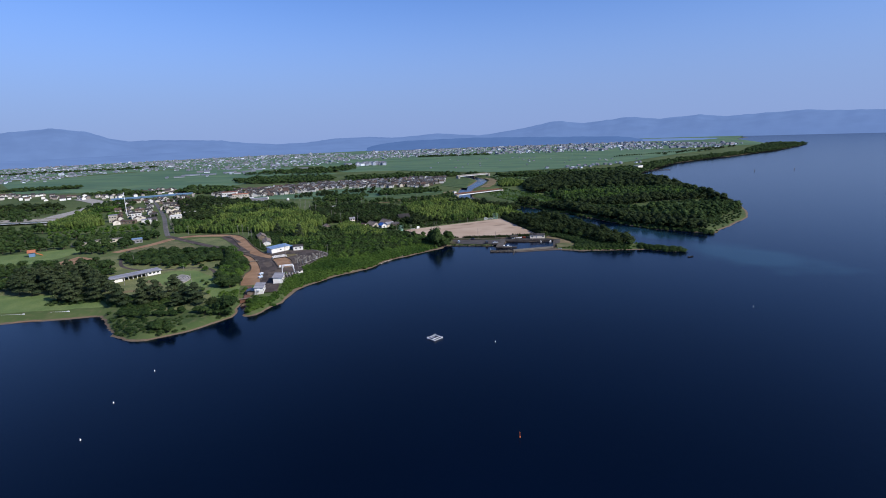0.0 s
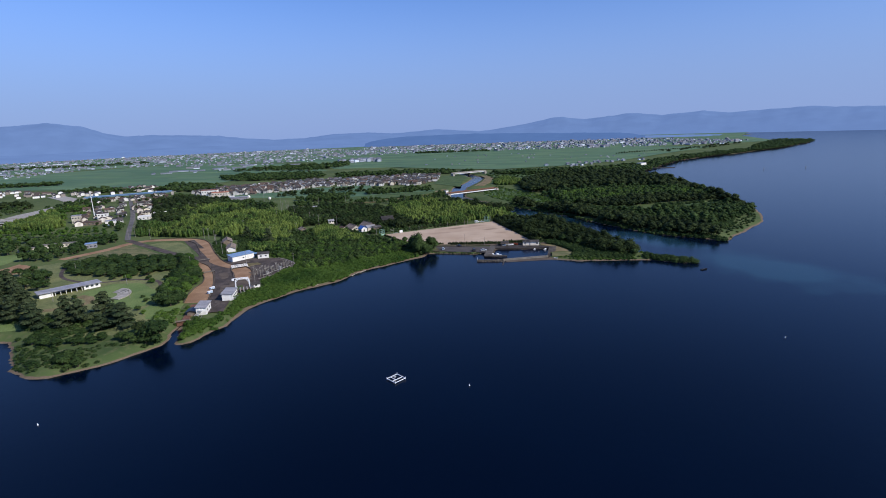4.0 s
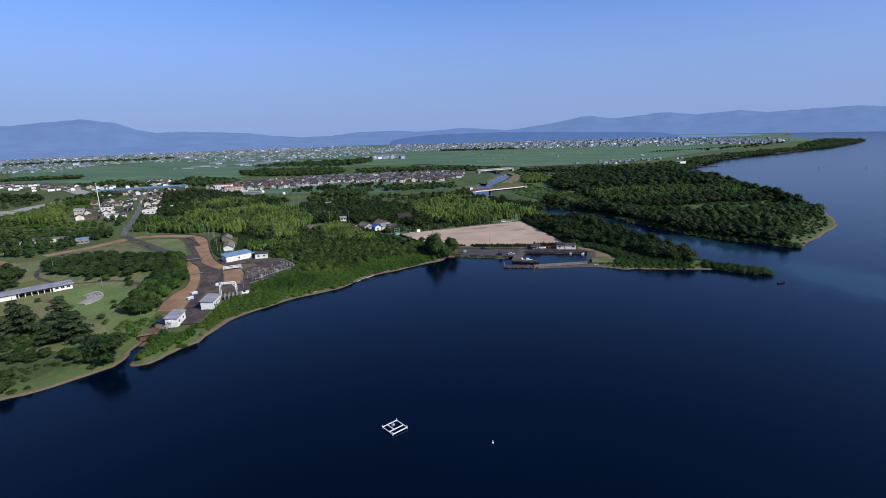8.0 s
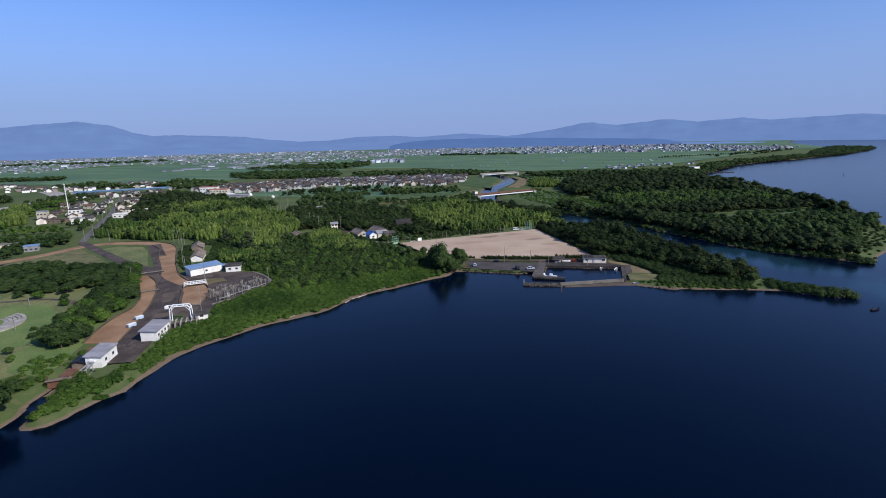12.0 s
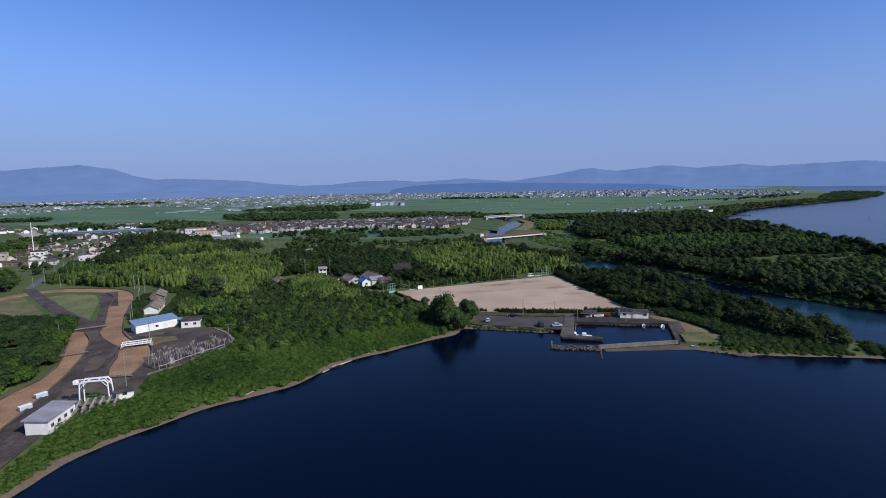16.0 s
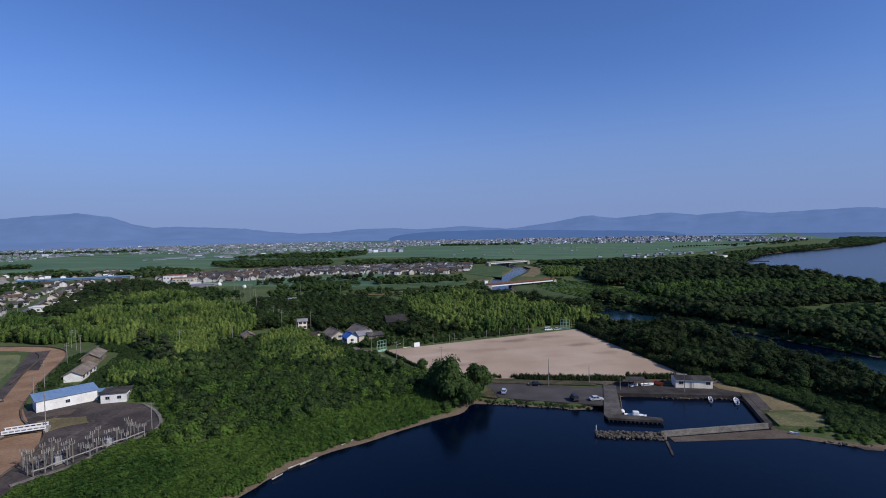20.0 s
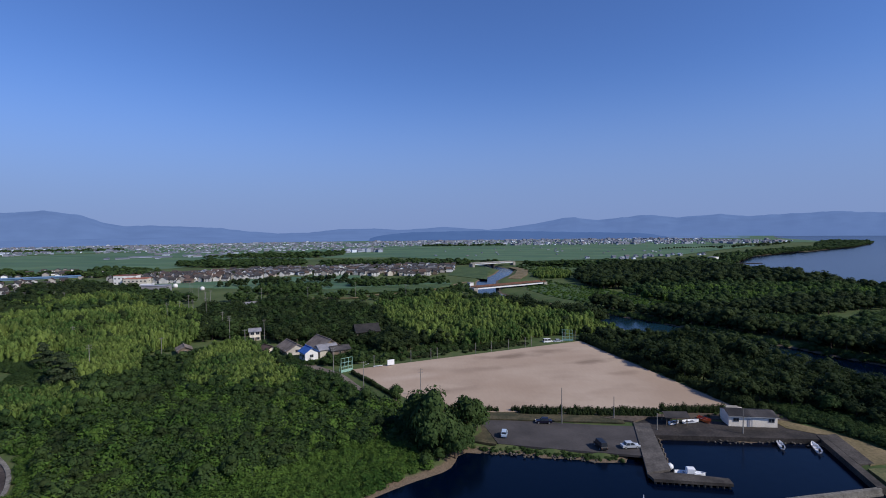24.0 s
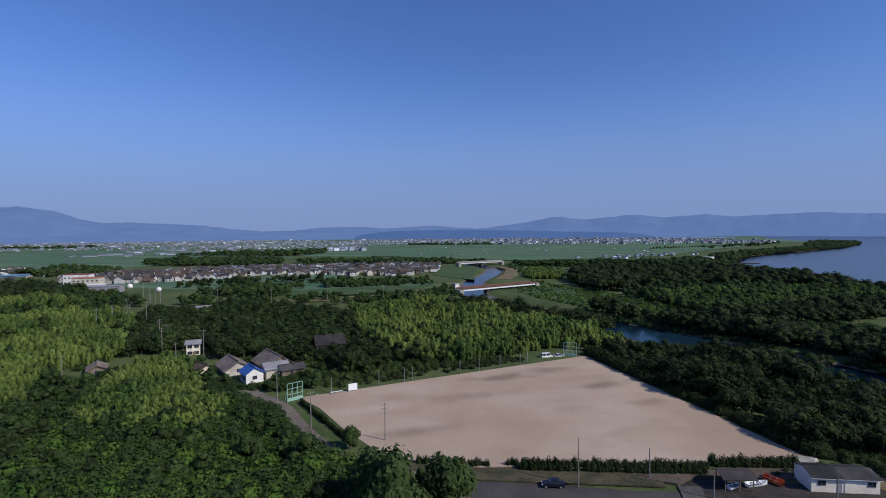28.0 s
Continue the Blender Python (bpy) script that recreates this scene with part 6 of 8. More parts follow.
# town along the road
tv = np.random.default_rng(12)
town_trees = []
for n in range(22):
    f = n / 21
    px, py = -312 - 133 * f, 276 + 239 * f
    for off in (-47, -35, -22, -10, 9, 20, 32, 44):
        if (off < -12 and tv.random() < 0.45) or (off > 0 and f < 0.12):
            continue
        o = off + tv.normal(0, 1.6)
        x, y = px + o * 0.87 + tv.normal(0, 1.5), py + o * 0.49 + tv.normal(0, 1.5)
        if tv.random() < 0.3:
            town_trees.append((x, y, 2.4))
            continue
        if len(town_trees) % 2 == 0 and tv.random() < 0.45:
            town_trees.append((x + 5.5, y - 3, 2.4))
        k = int(tv.choice([0, 1, 1, 2, 3, 3, 4, 5]))
        rz = 30 + 90 * int(tv.integers(2)) + tv.normal(0, 5)
        copy_thing(made[k], pose(x, y, 2.45, 0, 0, rz) @ Matrix.Diagonal((tv.uniform(0.55, 0.85), tv.uniform(0.6, 0.9), tv.uniform(0.5, 0.85), 1))) if k in made else made.setdefault(k, protos[k][1](x, y, rz))
scatter("town_trees", DARK_FAR, np.array(town_trees), tv.uniform(1.6, 3.2, len(town_trees)), LEAF, "garden trees among the town houses", "trees", (0.9, 1.2))
# larger buildings
def block(x, y, z, rz, w, d, h, wall, roof, label, category="building", name="building", floors=1, wins=4, over=0.35):
    """A flat-roofed building with a thick roof slab and rows of windows."""
    t = thing(name, x, y, z, rz, label, category)
    part("wall", box(-w / 2, -d / 2, -0.4, w / 2, d / 2, h, bevel=0.05), M[wall], t)
    part("roof", box(-w / 2 - over, -d / 2 - over, h, w / 2 + over, d / 2 + over, h + 0.35, bevel=0.06), M[roof], t)
    for f in range(floors):
        for k in range(wins):
            window(t, -w / 2 + w * (k + 0.5) / wins, -d / 2, 1.0 + f * h / floors, 1.5, 1.1, 0)
        window(t, w / 2, 0, 1.0 + f * h / floors, 1.4, 1.0, 1)
    return t


for x, y, rz, w, d, h, wall, roof, lab in ((-377, 287, 20, 8, 7, 8, "cream", "grey_roof", "cream block at the edge of the town"), (-325, 260, 20, 9, 7, 5, "white", "grey_roof", "white building beside the town road"), (-353, 268, 12, 22, 8, 3.2, "wood", "brown_tile", "long low shed with a brown roof in the town"),
                                           (-360, 306, 20, 10, 8, 7, "white", "brown_tile", "white two-storey building in the town"), (-296, 310, 15, 16, 9, 5.5, "white", "white", "white hall beside the bamboo grove"),
                                           (-308, 294, 15, 12, 9, 3.5, "white", "white", "low white shed beside the road"), (-272, 330, 10, 30, 10, 3.5, "wood", "tile", "long low dark shed in the trees"),
                                           (-250, 428, 6, 24, 10, 5, "grey_roof", "grey_roof", "long grey hall at the edge of the village"), (-318, 502, 8, 22, 11, 9, "white", "red_tile", "tall white block with orange roof"),
                                           (-292, 474, 8, 22, 11, 8, "cream", "red_tile", "cream block with orange roof"), (-274, 450, 8, 18, 10, 4, "white", "white", "low white building at the edge of the village"),
                                           (-324, 141, 12, 11, 4.5, 2.6, "cream", "sea_wall", "small low park building"), (-307, 154.5, 18, 24, 5, 2.8, "cream", "sea_wall", "long low park building"),
                                           (-275, 146, 30, 8, 6, 3.6, "grey_roof", "blue_roof", "small building with pale blue roof")):
    block(x, y, 2.45, rz, w, d, h, wall, roof, lab, floors=2 if h > 5.5 else 1, wins=max(3, int(w / 3.5)))


def dome(x, y, r, label):
    t = thing("storage_dome", x, y, 2.4, 0, label, "storage tank")
    bm = bmesh.new()
    bmesh.ops.create_uvsphere(bm, u_segments=20, v_segments=10, radius=r, matrix=Matrix.Translation((0, 0, r * 0.75)))
    part("shell", bm, M["white"], t)
    part("base", rod((0, 0, -0.2), (0, 0, r * 0.5), r * 0.92, n=20), M["concrete"], t)


dome(-246, 456, 2.3, "white spherical tank at the edge of the village")
dome(-209, 430, 2.0, "small white spherical tank in the paddies")

# cottages beside the sports ground
house(-62.6, 182.6, 1.9, -56, 13, 8.8, 1.8, 2.5, "wall", "old_roof", "old farmhouse with a weathered grey-brown tiled roof", windows=3)
house(-49, 184, 1.9, -54, 14.5, 10, 2.4, 3.3, "wood", "old_roof", "old barn with a weathered grey-brown roof", windows=2)
house(-52.4, 170.2, 1.9, -54, 5.8, 5.6, 3.0, 1.7, "white", "blue_tarp", "small white house with a bright blue roof", windows=2)
house(-46.2, 175.6, 1.9, 30, 7.6, 6.6, 3.1, 1.2, "cream", "grey_roof", "shed with a pale grey roof", windows=1)
house(-40.8, 175.2, 1.9, 30, 7.5, 5, 2.7, 1.0, "wood", "tile", "low shed with a dark roof", windows=1)
house(-71.5, 178, 1.9, -42, 6, 5, 2.6, 1.2, "cream", "brown_tile", "small outhouse with a brown roof", windows=1)
house(-86.6, 206.6, 1.9, 20, 4.8, 4.6, 5.0, 0.8, "warm_white", "grey_roof", "white house with a grey roof in the trees", windows=2, storeys=2)
house(-33, 206, 1.9, 20, 11, 8, 4.5, 2.6, "wood", "tile", "house with a steep dark grey roof in the trees", windows=2)
house(-22, 196, 1.9, 25, 6, 4, 2.6, 1.0, "cream", "grey_roof", "small shed with a pale roof in the trees", windows=1)
house(-108, 180.5, 2.2, -60, 7, 5.4, 2.4, 1.3, "wood", "old_roof", "low timber hut with a weathered pale roof in the bamboo", windows=1)
house(-148, 113, 2.5, 108, 16, 6, 2.6, 1.5, "white", "old_roof", "long old shed with a weathered brown roof", windows=4)
house(-160, 138, 2.5, 112, 13, 6.5, 2.8, 1.8, "wood", "old_roof", "old timber shed with a patched brown roof", windows=3)

for k in range(3):
    house(-142 + 10 * k, 312 + 4 * k, 2.3, 22, 18, 6.5, 2.0, 1.4, "cream", "grey_roof", "long low greenhouse with a pale grey roof", "greenhouse", "greenhouses", windows=3, door=True)

# ---------- pumping station ----------
def hall(x, y, rz, w, d, h, wall, roof, label, slope=0.7, door=True, wins=2):
    """A plain hall with a shallow one-way roof."""
    t = thing("pump_house", x, y, 2.5, rz, label, "building")
    bm = bmesh.new()
    X, Y = w / 2, d / 2
    lo = [(-X, -Y, -0.3), (X, -Y, -0.3), (X, Y, -0.3), (-X, Y, -0.3), (-X, -Y, h), (X, -Y, h), (X, Y, h + slope), (-X, Y, h + slope)]
    vs = [bm.verts.new(p) for p in lo]
    for f in ((0, 1, 5, 4), (1, 2, 6, 5), (2, 3, 7, 6), (3, 0, 4, 7), (4, 5, 6, 7), (3, 2, 1, 0)):
        bm.faces.new([vs[i] for i in f])
    part("wall", bm, M[wall], t)
    bm = bmesh.new()
    o, k = 0.5, slope / d
    pts = [(-X - o, -Y - o, h - o * k), (X + o, -Y - o, h - o * k), (X + o, Y + o, h + slope + o * k), (-X - o, Y + o, h + slope + o * k)]
    a = [bm.verts.new((p[0], p[1], p[2] + 0.03)) for p in pts]
    b = [bm.verts.new((p[0], p[1], p[2] + 0.28)) for p in pts]
    bm.faces.new(a[::-1]), bm.faces.new(b)
    for i in range(4):
        bm.faces.new((a[i], a[(i + 1) % 4], b[(i + 1) % 4], b[i]))
    r = part("roof", bm, M[roof], t)
    for i in range(int(w / 1.6)):
        xx = -X + 0.8 + i * 1.6
        part("seam", beam((xx, -Y - o, h - o * k + 0.30), (xx, Y + o, h + slope + o * k + 0.30), 0.07, 0.07), M[roof], r)
    for i in range(wins):
        window(t, -X + w * (i + 0.6) / (wins + 0.2), -Y, 1.3, 1.1, 0.9, 0)
    window(t, X, 0, 1.4, 1.4, 0.9, 1)
    if door:
        part("door", box(X - 0.02, -Y + 0.8, 0, X + 0.06, -Y + 2.4, 2.2, bevel=0.02), M["grey_roof"], t)
    return t


hall(-129.3, 80.2, 47, 16.3, 6.6, 3.6, "white", "blue_roof", "long white hall with a blue sheet roof in the yard", wins=1)
hall(-114.5, 83.5, 15, 7.5, 6, 3.2, "white", "dark_concrete", "small white hut with a dark flat roof", 0.1, wins=2)
house(-122, 88, 2.5, 30, 4, 3, 2.2, 0.4, "blue_steel", "blue_steel", "small blue shed behind the hall", "shed", windows=1, ridge_cap=False)
hall(-105.2, -9.2, 97, 11.3, 5.4, 3.4, "white", "grey_roof", "white pump house with a grey roof beside the lake", 0.4, wins=4)
hall(-110.4, -31.0, 99, 10.4, 4.5, 3.6, "white", "grey_roof", "white gate house with a grey roof above the outlet", 0.4, wins=2)
hall(-96.6, 7.8, 32, 4.4, 3.6, 2.2, "white", "dark_concrete", "low white hut with a dark roof beside the intake", 0.1, door=False, wins=1)

gantry = thing("gantry_crane", -102.7, 4.6, 2.5, 13, "white steel double portal gantry over the pump intake", "gantry")
for sy in (-1.25, 1.25):
    for sx in (-1, 1):
        part("leg", beam((sx * 3.85, sy * 1.25, -0.2), (sx * 3.6, sy, 5.9), 0.28, 0.28), M["white_steel"], gantry)
        part("corner", beam((sx * 3.6, sy, 5.85), (sx * 2.95, sy, 6.7), 0.28, 0.28), M["white_steel"], gantry)
        part("brace", beam((sx * 3.65, sy, 4.6), (sx * 2.0, sy, 6.55), 0.16, 0.16), M["white_steel"], gantry)
    part("girder", box(-3.1, sy - 0.16, 6.5, 3.1, sy + 0.16, 6.9, bevel=0.04), M["white_steel"], gantry)
for sx in (-3.62, -1.2, 1.2, 3.62):
    z = 5.6 if abs(sx) > 3 else 6.62
    part("cross_beam", box(sx - 0.12, -1.1, z, sx + 0.12, 1.1, z + 0.24), M["white_steel"], gantry)
part("rail", box(-4.9, -0.14, 6.9, 3.4, 0.14, 7.1), M["white_steel"], gantry)
part("hoist", box(-5.5, -0.6, 5.7, -4.2, 0.6, 6.9, bevel=0.1), M["white_steel"], gantry, "boxed electric hoist")
intake = thing("pump_intake", -100.4, 1.2, 2.5, 26, "concrete pump intake with dark bays and gate frames", "water intake")
part("basin", box(-5.2, -3.4, -1.5, 5.2, 3.4, 0.35, bevel=0.05), M["dark_concrete"], intake)
for k in range(6):
    x = -4.6 + k * 1.84
    part("pier", box(x - 0.22, -5.0, -2.0, x + 0.22, 3.2, 1.3, bevel=0.04), M["concrete"], intake)
for k in range(5):
    x = -3.68 + k * 1.84
    part("gate", box(x - 0.65, -3.9, -1.8, x + 0.65, -3.7, 0.6), M["rust"], intake)
    part("gate_post", beam((x, 0.2, 0.3), (x, 0.2, 2.7), 0.16, 0.16), M["wood"], intake)
for k in range(6):
    x = -4.6 + k * 1.84
    part("rake", beam((x + 0.5, 2.4, 2.0), (x - 0.1, -3.4, 1.45), 0.5, 0.22), M["concrete"], intake, "sloping pale screen beam")
part("walkway", box(-5.4, -0.6, 1.3, 5.4, 0.5, 1.45, bevel=0.03), M["wood"], intake)

fb = thing("footbridge", -122, 55.3, 2.5, 26, "short footbridge with white parapets", "footbridge")
part("deck", box(-5, -1.4, 0.9, 5, 1.4, 1.15, bevel=0.03), M["concrete"], fb)
for s in (-1, 1):
    for k in range(8):
        part("baluster", box(-4.9 + k * 1.37, s * 1.5 - 0.1, 1.15, -4.7 + k * 1.37, s * 1.5 + 0.1, 1.9), M["white_steel"], fb)
    part("kerb", box(-5, s * 1.5 - 0.14, 1.1, 5, s * 1.5 + 0.14, 1.35), M["white_steel"], fb)
    part("top_rail", box(-5, s * 1.5 - 0.14, 1.8, 5, s * 1.5 + 0.14, 2.05), M["white_steel"], fb)
    part("abutment", box(s * 4.9 - 0.5, -1.7, -1.0, s * 4.9 + 0.5, 1.7, 0.9, bevel=0.05), M["concrete"], fb)

for x, y, rz in ((-119.6, -0.2, 62), (-121.6, 8.0, 62)):
    t = thing("container", x, y, 2.62, rz, "small pale blue box container on the clay", "container", "pale blue boxes")
    part("body", box(-1.5, -0.65, 0.1, 1.5, 0.65, 1.2, bevel=0.06), M["pale_blue_paint"], t)
    part("lid", box(-1.55, -0.7, 1.2, 1.55, 0.7, 1.34, bevel=0.04), M["gel_white"], t)
    for k in (-1.1, 1.1):
        part("skid", box(k - 0.12, -0.65, -0.1, k + 0.12, 0.65, 0.1), M["wood"], t)

# switchyard: bare steel posts with insulators and bus bars
sv = np.random.default_rng(21)
posts = []
for row_y, n in ((0.0, 12), (2.6, 12), (5.4, 12), (8.6, 5)):
    for k in range(n):
        f = k / 11
        posts.append((-98.6 + 12.0 * f - row_y * 0.75 + sv.normal(0, 0.3), 28.6 + 23.0 * f + row_y * 0.55 + sv.normal(0, 0.3), sv.uniform(2.4, 5.8)))
for x, y, h in posts:
    t = thing("switchgear_post", x, y, 2.5, 58, "grey steel switchyard post with insulators", "switchgear", "switchyard posts")
    part("post", rod((0, 0, -0.2), (0, 0, h), 0.14), M["pole" if h < 4 else "sea_wall"], t)
    part("cross_arm", beam((-0.6, 0, h - 0.7), (0.6, 0, h - 0.7), 0.11, 0.11), M["sea_wall"], t)
    for s in (-0.5, 0.5):
        part("insulator", rod((s, 0, h - 0.65), (s, 0, h + 0.1), 0.1), M["concrete"], t)
    part("footing", box(-0.3, -0.3, -0.2, 0.3, 0.3, 0.2, bevel=0.04), M["dark_concrete"], t)
for k in range(11):
    a, b = posts[k], posts[k + 1]
    t = thing("bus_pipe", 0, 0, 0, 0, "pale grey bus pipe between switchyard posts", "pipe", "bus pipes")
    part("pipe", rod((a[0], a[1], 2.5 + 1.5), (b[0], b[1], 2.5 + 1.5), 0.14), M["concrete"], t)
    part("bracket", box(a[0] - 0.2, a[1] - 0.2, 3.8, a[0] + 0.2, a[1] + 0.2, 4.15), M["steel"], t)
for x, y in ((-98, 36), (-92.5, 46.5)):
    t = thing("transformer", x, y, 2.5, 58, "grey steel transformer on a plinth", "transformer", "transformers")
    part("plinth", box(-1.1, -0.9, -0.2, 1.1, 0.9, 0.3, bevel=0.03), M["concrete"], t)
    part("tank", box(-0.8, -0.6, 0.3, 0.8, 0.6, 1.9, bevel=0.08), M["steel"], t)
    for s in (-0.4, 0.1, 0.55):
        part("bushing", rod((s, 0, 1.9), (s, 0, 2.6), 0.08), M["concrete"], t)


def offset(line, d):
    out = []
    for i, p in enumerate(line):
        a, b = line[max(i - 1, 0)], line[min(i + 1, len(line) - 1)]
        dx, dy = b[0] - a[0], b[1] - a[1]
        n = math.hypot(dx, dy) or 1
        out.append((p[0] - dy / n * d, p[1] + dx / n * d))
    return out


for line, d in ((DIRT[3:], 4.9), (DIRT[5:8], -4.9), (CLAY_W, 0.3), (CLAY_E, 0.3), ([(-125, 48), (-125, 52), (-122, 54.7), (-118, 56.3), (-112.6, 49), (-108.6, 40), (-107, 32), (-105.5, 25)], 0.2), ([(-113.5, 24), (-117.5, 32), (-121.5, 42), (-125, 48)], 0.2)):
    ribbon("retaining_wall", offset(smooth_line(line, 8), d), 0.5, M["dark_sand"], "low dark brown retaining wall beside the bare clay", "wall", 0.55, 4)
ribbon("outlet_channel", [(-115, -42), (-117, -33), (-121, -19)], 3.2, M["rust"], "rusty steel outlet channel below the gate house", "channel", 0.15, 4)
sluice = thing("sluice_gate", -115, -44, 1.4, 20, "rusty brown sluice gate across the outlet", "sluice gate")
part("frame", box(-3.0, -0.3, -1.0, 3.0, 0.3, 1.4, bevel=0.04), M["rust"], sluice)
part("walkway", box(-3.4, -0.9, 1.4, 3.4, 0.9, 1.6), M["wood"], sluice)
for s in (-1, 1):
    part("post", beam((s * 2.6, 0, 1.4), (s * 2.6, 0, 3.2), 0.2, 0.2), M["rust"], sluice)
stairs = thing("outside_stairs", -108.8, -38.2, 1.4, 84, "concrete steps down beside the gate house", "stairs")
for k in range(7):
    part("step", box(-2.5 + k * 0.45, -0.9, 0, -2.05 + k * 0.45, 0.9, 0.2 + k * 0.18, bevel=0.02), M["dark_concrete"], stairs)
part("railing", rod((-2.4, -0.9, 1.1), (0.6, -0.9, 2.3), 0.05), M["steel"], stairs)

rake = thing("debris_rake", 0, 0, 0, 0, "grey steel inclined debris rake at the gate house end", "rake")
for s in (-0.75, 0.75):
    part("side_beam", beam((-109.6 + s, -36.3, 5.0), (-110.6 + s, -40.1, 3.55), 0.16, 0.26), M["steel"], rake)
    for f, top in ((0.2, 4.4), (0.52, 3.7)):
        part("leg", beam((-109.6 - 1.6 * f + s, -36.3 - 6.1 * f, 2.0), (-109.6 - 1.6 * f + s, -36.3 - 6.1 * f, top), 0.12, 0.12), M["steel"], rake)
for k in range(8):
    f = 0.62 * (k + 0.5) / 8
    part("rung", beam((-110.4 - 1.6 * f, -36.3 - 6.1 * f, 5.05 - 2.3 * f), (-108.8 - 1.6 * f, -36.3 - 6.1 * f, 5.05 - 2.3 * f), 0.1, 0.08), M["wood_pale"], rake)
part("hood", box(-110.5, -37.0, 4.9, -108.7, -36.2, 5.5, bevel=0.05), M["white_steel"], rake)
for ax, ay, bx, by, lab in ((-144, 42.5, -135.5, 47.6, "pale beam across the clay channel"), (-114, 21.8, -104, 23.2, "pale beam behind the pump intake"), (-167, 74, -153, 83, "pale beam across the clay channel")):
    t = thing("pipe_beam", 0, 0, 0, 0, lab, "beam", "channel beams")
    part("beam", beam((ax, ay, 3.35), (bx, by, 3.35), 0.45, 0.4), M["sea_wall"], t)
    for x, y in ((ax, ay), (bx, by)):
        part("support", box(x - 0.35, y - 0.35, 2.2, x + 0.35, y + 0.35, 3.15, bevel=0.04), M["dark_concrete"], t)
yf = thing("yard_fence", 0, 0, 0, 0, "low grey mesh fence along the shore side of the intake", "fence")
fl = [(-101.2, -15), (-100.6, -10), (-99.4, -6), (-97.6, -2.6), (-95.4, 0.2)]
for (ax, ay), (bx, by) in zip(fl, fl[1:]):
    for z in (2.9, 3.35, 3.8):
        part("rail", rod((ax, ay, z), (bx, by, z), 0.03, n=5), M["steel"], yf)
for ax, ay in fl:
    part("post", rod((ax, ay, 2.2), (ax, ay, 3.9), 0.05, n=6), M["steel"], yf)
for x, y in ((-101.4, -12.2), (-101.7, -9.8)):
    t = thing("air_conditioner", x, y, 2.5, 98, "white outdoor air conditioner beside the pump house", "air conditioner", "air conditioners")
    part("body", box(-0.45, -0.2, 0.1, 0.45, 0.2, 0.8, bevel=0.03), M["gel_white"], t)
    part("fan_grille", rod((0.1, -0.23, 0.45), (0.1, -0.2, 0.45), 0.26, n=14), M["grey_roof"], t)
    part("foot", box(-0.4, -0.15, 0, 0.4, 0.15, 0.1), M["dark_concrete"], t)
house(-115.0, -33.8, 2.3, 101, 5, 3.6, 2.2, 0.5, "wood", "black", "dark open lean-to beside the gate house", "shed", windows=1, ridge_cap=False)

# ---------- park ----------
ph = thing("park_pavilion", -208, 16.5, 2.5, 45, "long low white park pavilion with an open front", "building")
part("back_wall", box(-15, 4.0, -0.3, 15, 4.3, 2.7), M["white"], ph)
part("end_room", box(6.5, -3.3, -0.3, 15, 3.99, 2.7, bevel=0.04), M["white"], ph)
part("end_room", box(-15, -3.3, -0.3, -8.5, 3.99, 2.7, bevel=0.04), M["white"], ph)
part("roof", box(-15.8, -4.4, 2.7, 15.8, 5.2, 3.05, bevel=0.06), M["grey_roof"], ph)
for k in range(6):
    part("column", box(-7.5 + k * 2.6 - 0.15, -3.3, -0.3, -7.5 + k * 2.6 + 0.15, -3.0, 2.7), M["white"], ph)
for k in range(3):
    window(ph, 8.2 + k * 2.5, -3.3, 1.1, 1.4, 1.0, 0)
part("bench", box(-7, 2.0, 0.0, 5, 2.6, 0.45, bevel=0.03), M["wood"], ph)
amph = thing("stone_terrace", -182, 2, 2.5, 0, "curved pale stone terrace steps in the lawn", "terrace")
for k in range(5):
    r0, r1 = 8.5 + k * 1.45, 9.75 + k * 1.45
    an = [radians(-25 + 100 * i / 16) for i in range(17)]
    pts = [(r1 * math.cos(a), r1 * math.sin(a)) for a in an] + [(r0 * math.cos(a), r0 * math.sin(a)) for a in an[::-1]]
    part("step", prism(pts, -0.2, 0.16 + 0.12 * k), M["concrete"], amph)
ribbon("park_path", [(-196, 6), (-188, 2), (-182, -6), (-186, -14), (-200, -18)], 5.0, M["dry_grass"], "worn earth path in front of the pavilion", "path", 0.07)
for x0, x1, y in ((-246, -232, -51), (-218, -209, -50)):
    t = thing("low_fence", x0, y, 1.2, 0, "low white timber fence on the beach", "fence", "beach fences")
    n = int((x1 - x0) / 1.2)
    for k in range(n + 1):
        part("post", box(k * 1.2 - 0.12, -0.12, -0.3, k * 1.2 + 0.12, 0.12, 1.2, bevel=0.03), M["white_steel"], t)
    part("rail", box(-0.3, -0.08, 0.85, n * 1.2 + 0.3, 0.08, 1.1), M["white_steel"], t)
    part("end_board", box(n * 1.2 + 0.4, -0.2, -0.2, n * 1.2 + 1.5, 0.1, 1.4, bevel=0.05), M["gel_white"], t)
slide = thing("play_frame", -338, 103, 2.5, 30, "colourful play frame in the park", "play equipment")
part("tower", box(-2, -2, 0, 2, 2, 4, bevel=0.1), M["blue_steel"], slide)
part("canopy", gable(4.5, 4.5, 4, 1.6), M["red_tile"], slide)
part("slide", beam((2, 0, 3.2), (7, 0, 0.2), 1.2, 0.25), M["orange"], slide)


